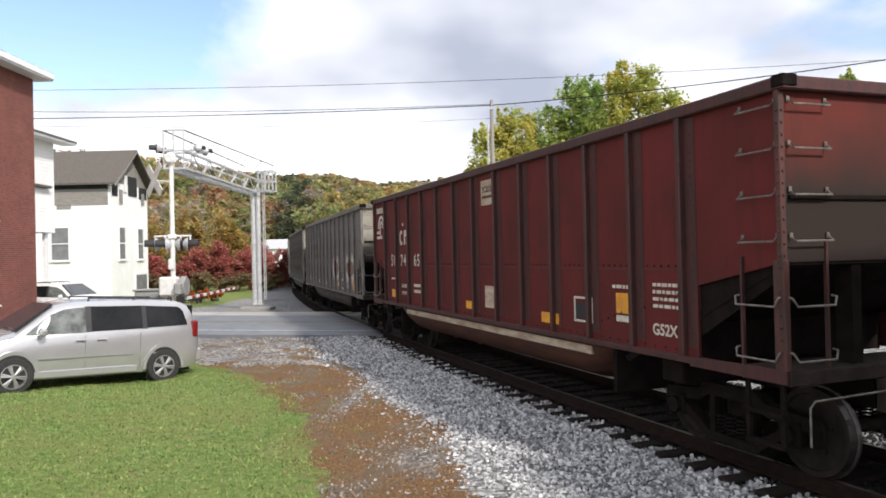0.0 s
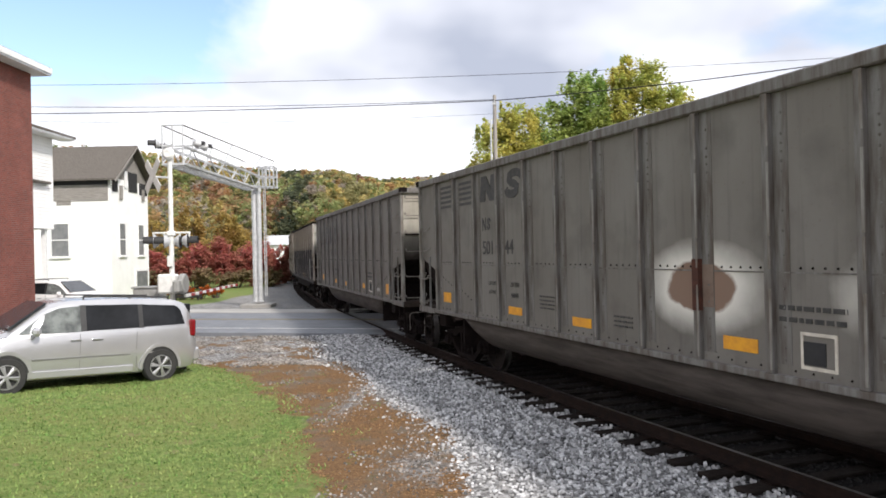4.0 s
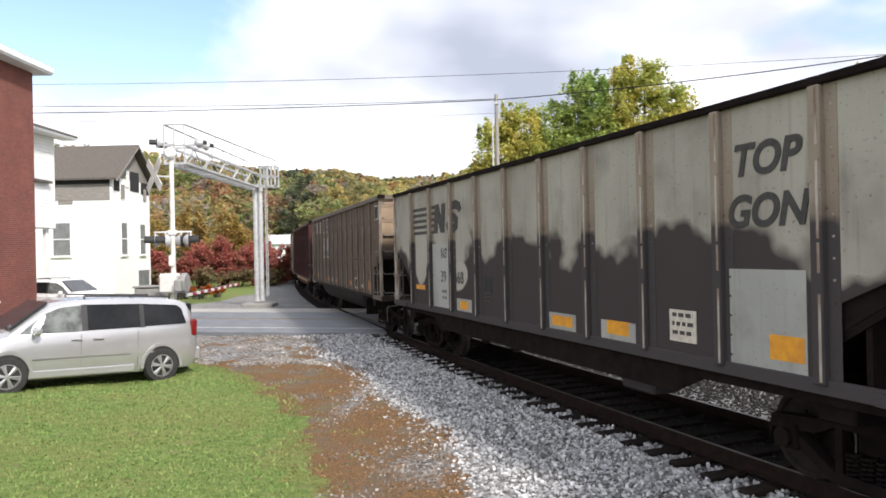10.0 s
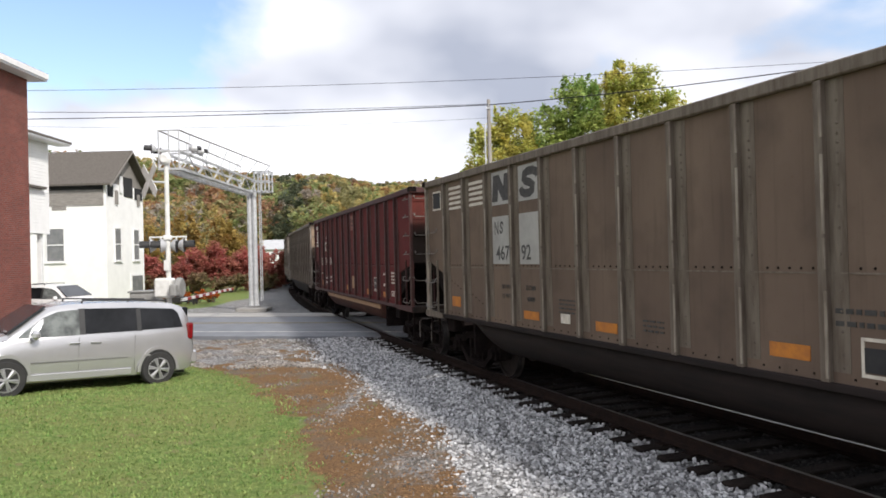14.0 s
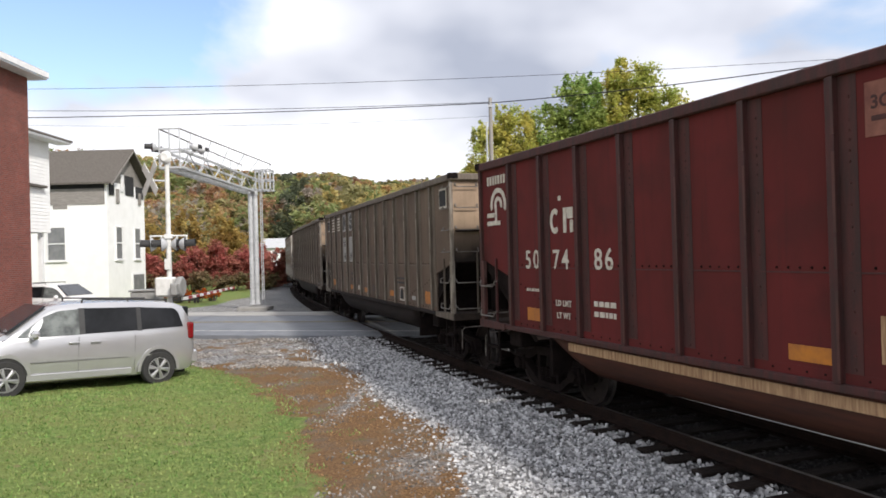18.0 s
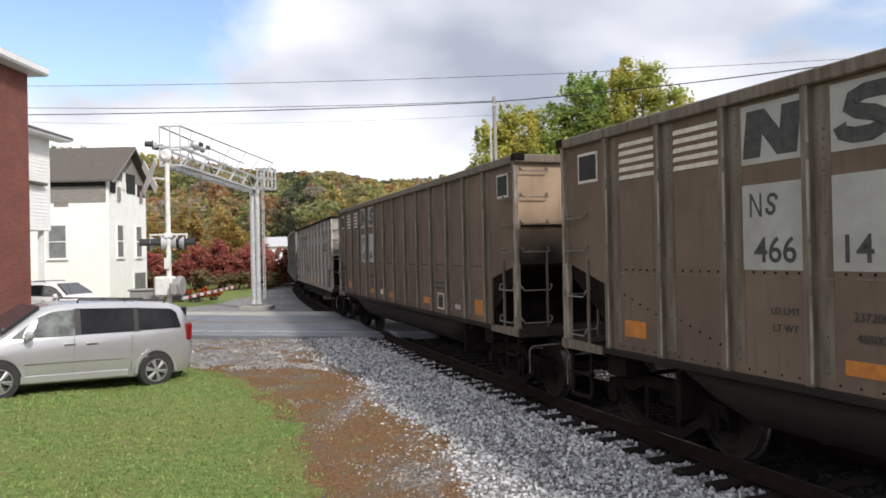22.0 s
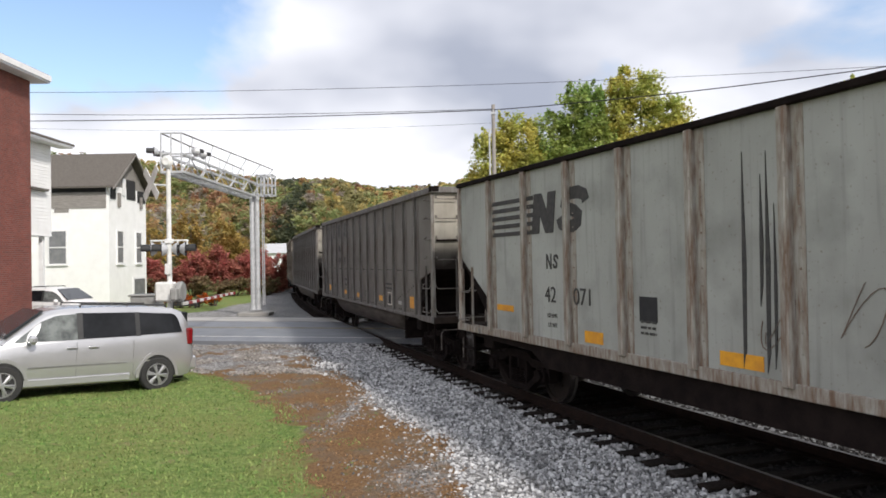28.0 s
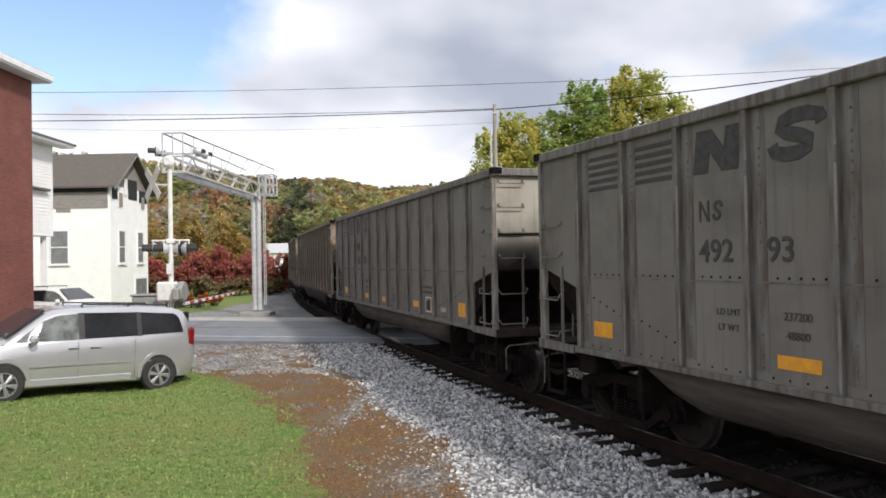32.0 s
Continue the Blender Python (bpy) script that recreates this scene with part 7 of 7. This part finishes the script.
def tub_marks(car, number, emblem_mat, number_mat, panel=None, window=False, big=False):
    plate = DULL_ORANGE if panel else ORANGE
    if big:
        emblem(car, ((13.34, 12.70), (12.40, 11.66)), ((11.36, 10.56), (10.30, 9.62)), 3.12, 0.66, emblem_mat, 0.04, 0.13, cut=0.10)
    else:
        emblem(car, ((13.42, 12.68), (12.40, 11.65)), ((11.36, 10.64), (10.30, 9.66)), 3.52, 0.46, emblem_mat, stripe_mat=WHITE_STENCIL if panel else None)
    if panel:
        rect(car, "emblem_panel", 10.99, 3.52, 0.77, 0.58, panel, -0.002)
        rect(car, "emblem_panel", 9.97, 3.52, 0.75, 0.58, panel, -0.002)
        rect(car, "number_panel", 10.99, 2.615, 0.77, 0.83, panel)
        rect(car, "number_panel", 9.97, 2.615, 0.75, 0.83, panel)
    if big:
        heavy_shapes(car, (12.04, 11.89), (11.84, 11.70), 2.47, 0.23, number_mat, 0.17)
    else:
        heavy_shapes(car, (11.28, 11.13), (11.08, 10.94), 2.83 if panel else 2.88, 0.23, number_mat, 0.17)
    for digits, so in ((number[:3], 10.98), (number[3:], 10.12)):
        words(car, digits, so + (0 if panel else -0.10 if big else 0.06), 2.40 if panel else 2.46, 0.34, number_mat, 0.004)
    words(car, "LD LMT", 10.88, 1.82, 0.10, number_mat)
    words(car, "LT WT", 10.88, 1.66, 0.10, number_mat)
    words(car, "237200", 10.0, 1.82, 0.11, number_mat)
    words(car, "48800", 10.0, 1.64, 0.11, number_mat)
    bars(car, 8.9, 1.66, 0.45, 4, number_mat, 0.06, 0.022, seed=3)
    bars(car, 6.9, 1.50, 0.40, 3, number_mat, 0.06, 0.022, seed=6)
    bars(car, 3.95, 1.78, 0.75, 2, number_mat, 0.11, 0.045, seed=9)
    rect(car, "reflector_plate", 13.15, 1.45, 0.42, 0.20, plate)
    rect(car, "reflector_plate", 10.0, 1.38, 0.50, 0.13, plate)
    rect(car, "reflector_plate", 7.9, 1.36, 0.50, 0.13, plate)
    rect(car, "reflector_plate", 4.85, 1.39, 0.48, 0.14, plate)
    rect(car, "reflector_plate", 1.72, 1.42, 0.40, 0.27, plate)
    outline(car, 3.88, 1.42, 0.40, 0.34)
    rect(car, "small_tag", 2.85, 1.36, 0.30, 0.09, PALE_PANEL)
    if panel:
        rect(car, "small_tag", 8.95, 1.40, 0.26, 0.14, WHITE_STENCIL)
    if window:
        for so in (0.55, 14.12):
            rect(car, "plate_frame", so, 3.53, 0.46, 0.40, WHITE_STENCIL)
            rect(car, "dark_plate", so, 3.53, 0.40, 0.33, DARK_IN, 0.004)


STREAKED_TAN = mat("rust_streaked_tan", (0.46, 0.30, 0.17), (0.20, 0.11, 0.06), 0.75, 0, 4, stretch=(5, 1, 0.5))
RUSTED_SQUARE = mat("rusted_pale_square", (0.24, 0.10, 0.07), (0.14, 0.05, 0.04), 0.75, 0, 6)


def red_marks(car, number, worn=False):
    plate, square = (DULL_ORANGE, STREAKED_TAN) if worn else (ORANGE, CREAM)
    d = 0.08 if worn else 0.0
    # ring emblem as plain arcs, and its word as bars
    bm = bmesh.new()
    cx, cz = 7.6 - 14.03, 3.20
    for r0, r1 in ((0.30, 0.22), (0.15, 0.08)):
        n = 18
        for i in range(n):
            a, b = radians(-20 + 215 * i / n), radians(-20 + 215 * (i + 1) / n)
            prism(bm, [(cx + r0 * math.cos(a), cz + r0 * math.sin(a)), (cx + r0 * math.cos(b), cz + r0 * math.sin(b)), (cx + r1 * math.cos(b), cz + r1 * math.sin(b)), (cx + r1 * math.cos(a), cz + r1 * math.sin(a))], "y", FACE - 0.005, FACE + 0.004)
    bx(bm, cx - 0.13, FACE - 0.0055, cz - 0.30, cx - 0.06, FACE + 0.004, cz + 0.02)
    for dz, x0, x1 in ((-0.20, -0.44, -0.16), (-0.34, -0.44, 0.06)):
        bx(bm, cx + x0, FACE - 0.006, cz + dz, cx + x1, FACE + 0.004, cz + dz + 0.075)
    part("ring_emblem", bm, WHITE_STENCIL, car)
    for i in range(7):
        rect(car, "word_bar", 14.42 - i * 0.105, 3.64, 0.062, 0.15, WHITE_STENCIL)
    bm = bmesh.new()
    for i in range(14):
        a, b = radians(50 + 260 * i / 14), radians(50 + 260 * (i + 1) / 14)
        prism(bm, [(7.6 - 12.14 + r * 0.8 * math.cos(t), 2.83 + r * 1.1 * math.sin(t)) for r, t in ((0.17, a), (0.17, b), (0.10, b), (0.10, a))], "y", FACE - 0.005, FACE + 0.004)
    bmesh.ops.remove_doubles(bm, verts=bm.verts, dist=1e-4)
    part("arc_mark", bm, WHITE_STENCIL, car)
    rect(car, "mark_bar", 11.86, 2.83, 0.08, 0.36, WHITE_STENCIL)
    rect(car, "mark_bar", 11.72, 2.93, 0.16, 0.16, WHITE_STENCIL)
    rect(car, "mark_bar", 11.68, 2.74, 0.08, 0.18, WHITE_STENCIL)
    rect(car, "mark_bar", 12.0, 3.16, 0.07, 0.07, WHITE_STENCIL)
    words(car, number[:2], 12.86, 2.27, 0.40, WHITE_STENCIL, 0.005, 1.3)
    words(car, number[2:4], 12.0, 2.27, 0.40, WHITE_STENCIL, 0.005, 1.3)
    words(car, number[4:], 10.9, 2.27, 0.40, WHITE_STENCIL, 0.005, 1.25)
    words(car, "LD LMT", 11.95, 1.62, 0.12, WHITE_STENCIL, 0.004, 1.1)
    words(car, "LT WT", 11.95, 1.44, 0.12, WHITE_STENCIL, 0.004, 1.1)
    bars(car, 12.82, 1.76, 0.5, 1, WHITE_STENCIL, seed=4)
    bars(car, 10.9, 1.62, 0.5, 2, WHITE_STENCIL, 0.14, 0.07, seed=5)
    rect(car, "reflector_plate", 12.85, 1.40, 0.42, 0.20, plate)
    rect(car, "reflector_plate", 7.55 + d, 1.38, 0.50, 0.15, plate)
    rect(car, "reflector_plate", 4.33 + d, 1.36, 0.56, 0.16, plate)
    if worn:
        rect(car, "reflector_plate", 2.38, 1.36, 0.50, 0.14, plate)
        rect(car, "small_tag", 2.46, 1.62, 0.24, 0.07, WHITE_STENCIL)
    else:
        rect(car, "reflector_plate", 2.30, 1.69, 0.42, 0.26, plate)
        rect(car, "small_tag", 2.36, 1.49, 0.30, 0.08, WHITE_STENCIL)
    rect(car, "pale_square", 6.66 + d, 3.50, 0.54, 0.46, RUSTED_SQUARE if worn else CREAM)
    words(car, "3CR12", 6.66 + d, 3.56, 0.155, GRIME_RED, 0.004)
    rect(car, "word_bar", 6.66 + d, 3.42, 0.42, 0.045, GRIME_RED, 0.003)
    rect(car, "pale_square", 6.62 + d, 1.58, 0.44, 0.40, square)
    if worn:
        # two small black panels in one white border
        rect(car, "label_border", 3.42, 1.60, 0.62, 0.40, WHITE_STENCIL)
        rect(car, "label_field", 3.42, 1.60, 0.57, 0.35, GRIME_RED, 0.002)
        for so in (3.56, 3.28):
            rect(car, "label_panel", so, 1.63, 0.25, 0.24, BLACK_STENCIL, 0.004)
            rect(car, "label_bar", so, 1.66, 0.13, 0.025, WHITE_STENCIL, 0.006)
            rect(car, "label_bar", so, 1.62, 0.10, 0.025, WHITE_STENCIL, 0.006)
        rect(car, "label_bar", 3.42, 1.465, 0.52, 0.03, WHITE_STENCIL, 0.004)
    else:
        outline(car, 3.34, 1.55, 0.50, 0.36)
    words(car, "G52X", 1.50, 1.42, 0.19, WHITE_STENCIL, 0.004)
    bars(car, 1.44, 1.93, 0.55, 4, WHITE_STENCIL, 0.085, 0.04, seed=7)
    bars(car, 2.36, 1.88, 0.45, 1, WHITE_STENCIL, seed=8)
    bm = bmesh.new()
    bx(bm, -4.3, -1.475, 0.93, 4.4, -1.44, 1.045)
    part("belly_band", bm, square, car, "rust-streaked tan band along the belly" if worn else "cream band along the belly")


def flat_marks(car, number, third=7.4, rimmed=False):
    emblem(car, ((13.25, 11.75),), ((11.80, 11.05), (11.0, 10.2)), 3.10, 0.62, BLACK_STENCIL)
    heavy_shapes(car, (11.36, 11.21), (11.16, 11.02), 2.36, 0.23, BLACK_STENCIL, 0.17)
    words(car, number[:2], 11.25, 1.87, 0.34, BLACK_STENCIL)
    words(car, number[2:], 10.35, 1.87, 0.34, BLACK_STENCIL)
    words(car, "LD LMT", 11.2, 1.55, 0.09, BLACK_STENCIL)
    words(car, "LT WT", 11.2, 1.41, 0.09, BLACK_STENCIL)
    for text, z in (("TOP", 3.27), ("GON", 2.76)):
        hung("lettering", letters(text, 0.44, BLACK_STENCIL, 0.22, 0.014), car, pose(7.6 - 2.2, FACE - 0.004, z - 0.17), "heavy slanted black lettering")
    rect(car, "reflector_plate", 12.8, 1.58, 0.62, 0.10, ORANGE)
    rect(car, "reflector_plate", 10.1, 1.32, 0.44, 0.16, ORANGE)
    rect(car, "reflector_plate", third, 1.33, 0.60, 0.15, ORANGE)
    if rimmed:
        for so in (10.1, third, 4.75):
            rect(car, "pale_rim", so, 1.31, 0.78, 0.27, P_LIGHT, -0.002)
    rect(car, "reflector_plate", 4.75, 1.36, 0.50, 0.18, ORANGE)
    rect(car, "reflector_plate", 1.95, 1.42, 0.42, 0.24, ORANGE)
    rect(car, "dark_plate", 8.9, 1.77, 0.34, 0.30, DARK_IN)
    rect(car, "pale_square", 3.45, 1.50, 0.46, 0.36, WHITE_STENCIL)
    bars(car, 3.45, 1.60, 0.36, 3, BLACK_STENCIL, 0.10, 0.045, seed=12)
    bars(car, 8.9, 1.60, 0.30, 3, BLACK_STENCIL, 0.07, 0.03, seed=13)


tub_marks(CARS[1], "50144", BLACK_STENCIL, BLACK_STENCIL)
for ob in CARS[1].children:
    if ob.name.startswith("side_sheet"):
        ob.data = ob.data.copy()
        ob.data.materials[0] = P_BURNT
for i in (4, 1):
    bm = bmesh.new()
    bx(bm, RIBS[i] - 0.049, -1.569, 1.70, RIBS[i] + 0.049, -1.49, 2.26)
    part("scorched_rib", bm, BELLY_RED, CARS[1], "scorched brown stretch of a rib")
    bm = bmesh.new()
    bx(bm, RIBS[i] + 0.05, -1.509, 1.74, RIBS[i] + 0.22, -1.49, 2.20)
    part("scorched_plate", bm, PRIMER, CARS[1])
tub_marks(CARS[2], "52873", BLACK_STENCIL, BLACK_STENCIL, big=True)
tub_marks(CARS[9], "49293", BLACK_STENCIL, BLACK_STENCIL)
tub_marks(CARS[10], "50210", BLACK_STENCIL, BLACK_STENCIL)
tub_marks(CARS[13], "50388", BLACK_STENCIL, BLACK_STENCIL)
for k, num in ((4, "46792"), (6, "46614"), (7, "46744"), (11, "46820"), (12, "46105"), (14, "46951")):
    tub_marks(CARS[k], num, BLACK_STENCIL, BLACK_STENCIL, PALE_PANEL, True)
red_marks(CARS[0], "507465")
red_marks(CARS[5], "507486", worn=True)
for so, z, w, h in ((11.42, 1.86, 0.98, 1.40), (2.2, 1.66, 0.98, 1.0)):
    rect(CARS[3], "pale_panel", so, z, w, h, P_LIGHT, -0.002)
flat_marks(CARS[3], "39668", 6.2, True)
flat_marks(CARS[8], "42071")
# black tar runs and thin rusty scrawls down the pale sheets
rng = random.Random(6)
for so, z0, z1, w in ((9.50, 1.3, 3.3, 0.05), (9.38, 1.3, 3.1, 0.04), (7.36, 1.25, 3.45, 0.06), (7.12, 1.9, 3.2, 0.05), (7.05, 1.25, 3.42, 0.06), (6.95, 1.3, 2.9, 0.04)):
    bm = bmesh.new()
    x = 7.6 - so
    prism(bm, [(x, z0), (x + w * 0.7, z0 + 0.2), (x + w, (z0 + z1) / 2), (x + w * 0.5, z1), (x + w * 0.1, (z0 + z1) / 2)], "y", FACE - 0.006, FACE + 0.004)
    part("tar_run", bm, BLACK_STENCIL, CARS[8])
for so, z in ((6.0, 1.85), (5.4, 1.7), (6.95, 1.7), (4.2, 1.8)):
    bm = bmesh.new()
    ph = rng.uniform(0, 6)
    pts = [(7.6 - so + 0.26 * math.cos(i * 0.31 + ph) * (0.6 + 0.4 * math.sin(i * 0.17)), FACE - 0.002, z + 0.24 * math.sin(i * 0.43 + ph) + 0.004 * i) for i in range(22)]
    pipe(bm, pts, 0.005, 4)
    part("scrawl", bm, PRIMER, CARS[8], "thin rust-coloured scrawl")

woods()
scatter()


# ---------------------------------------------------------------- what moves
def motions():
    times = [i * 0.5 for i in range(65)]
    for k, car in CARS.items():
        walk(car, [(t, car_pose(k, t)) for t in times])
        # wheels roll while the car is anywhere near the camera
        turning = [i / 10 for i in range(321) if -14 < PITCH * k - train_at(i / 10) < 46]
        if not turning:
            continue
        wheels = [w for tr in car.children if tr.name.startswith("truck") for w in tr.children if w.name.startswith("wheelset")]
        for w in wheels:
            at = w.matrix_basis.translation.copy()
            rows = [(t, pose(at.x, at.y, at.z, 0, math.degrees(train_at(t) / 0.457) % 360)) for t in turning]
            if turning[0] > 0:
                rows = [(0, rows[0][1])] + rows
            if turning[-1] < 32:
                rows = rows + [(32, rows[-1][1])]
            walk(w, rows)


motions()
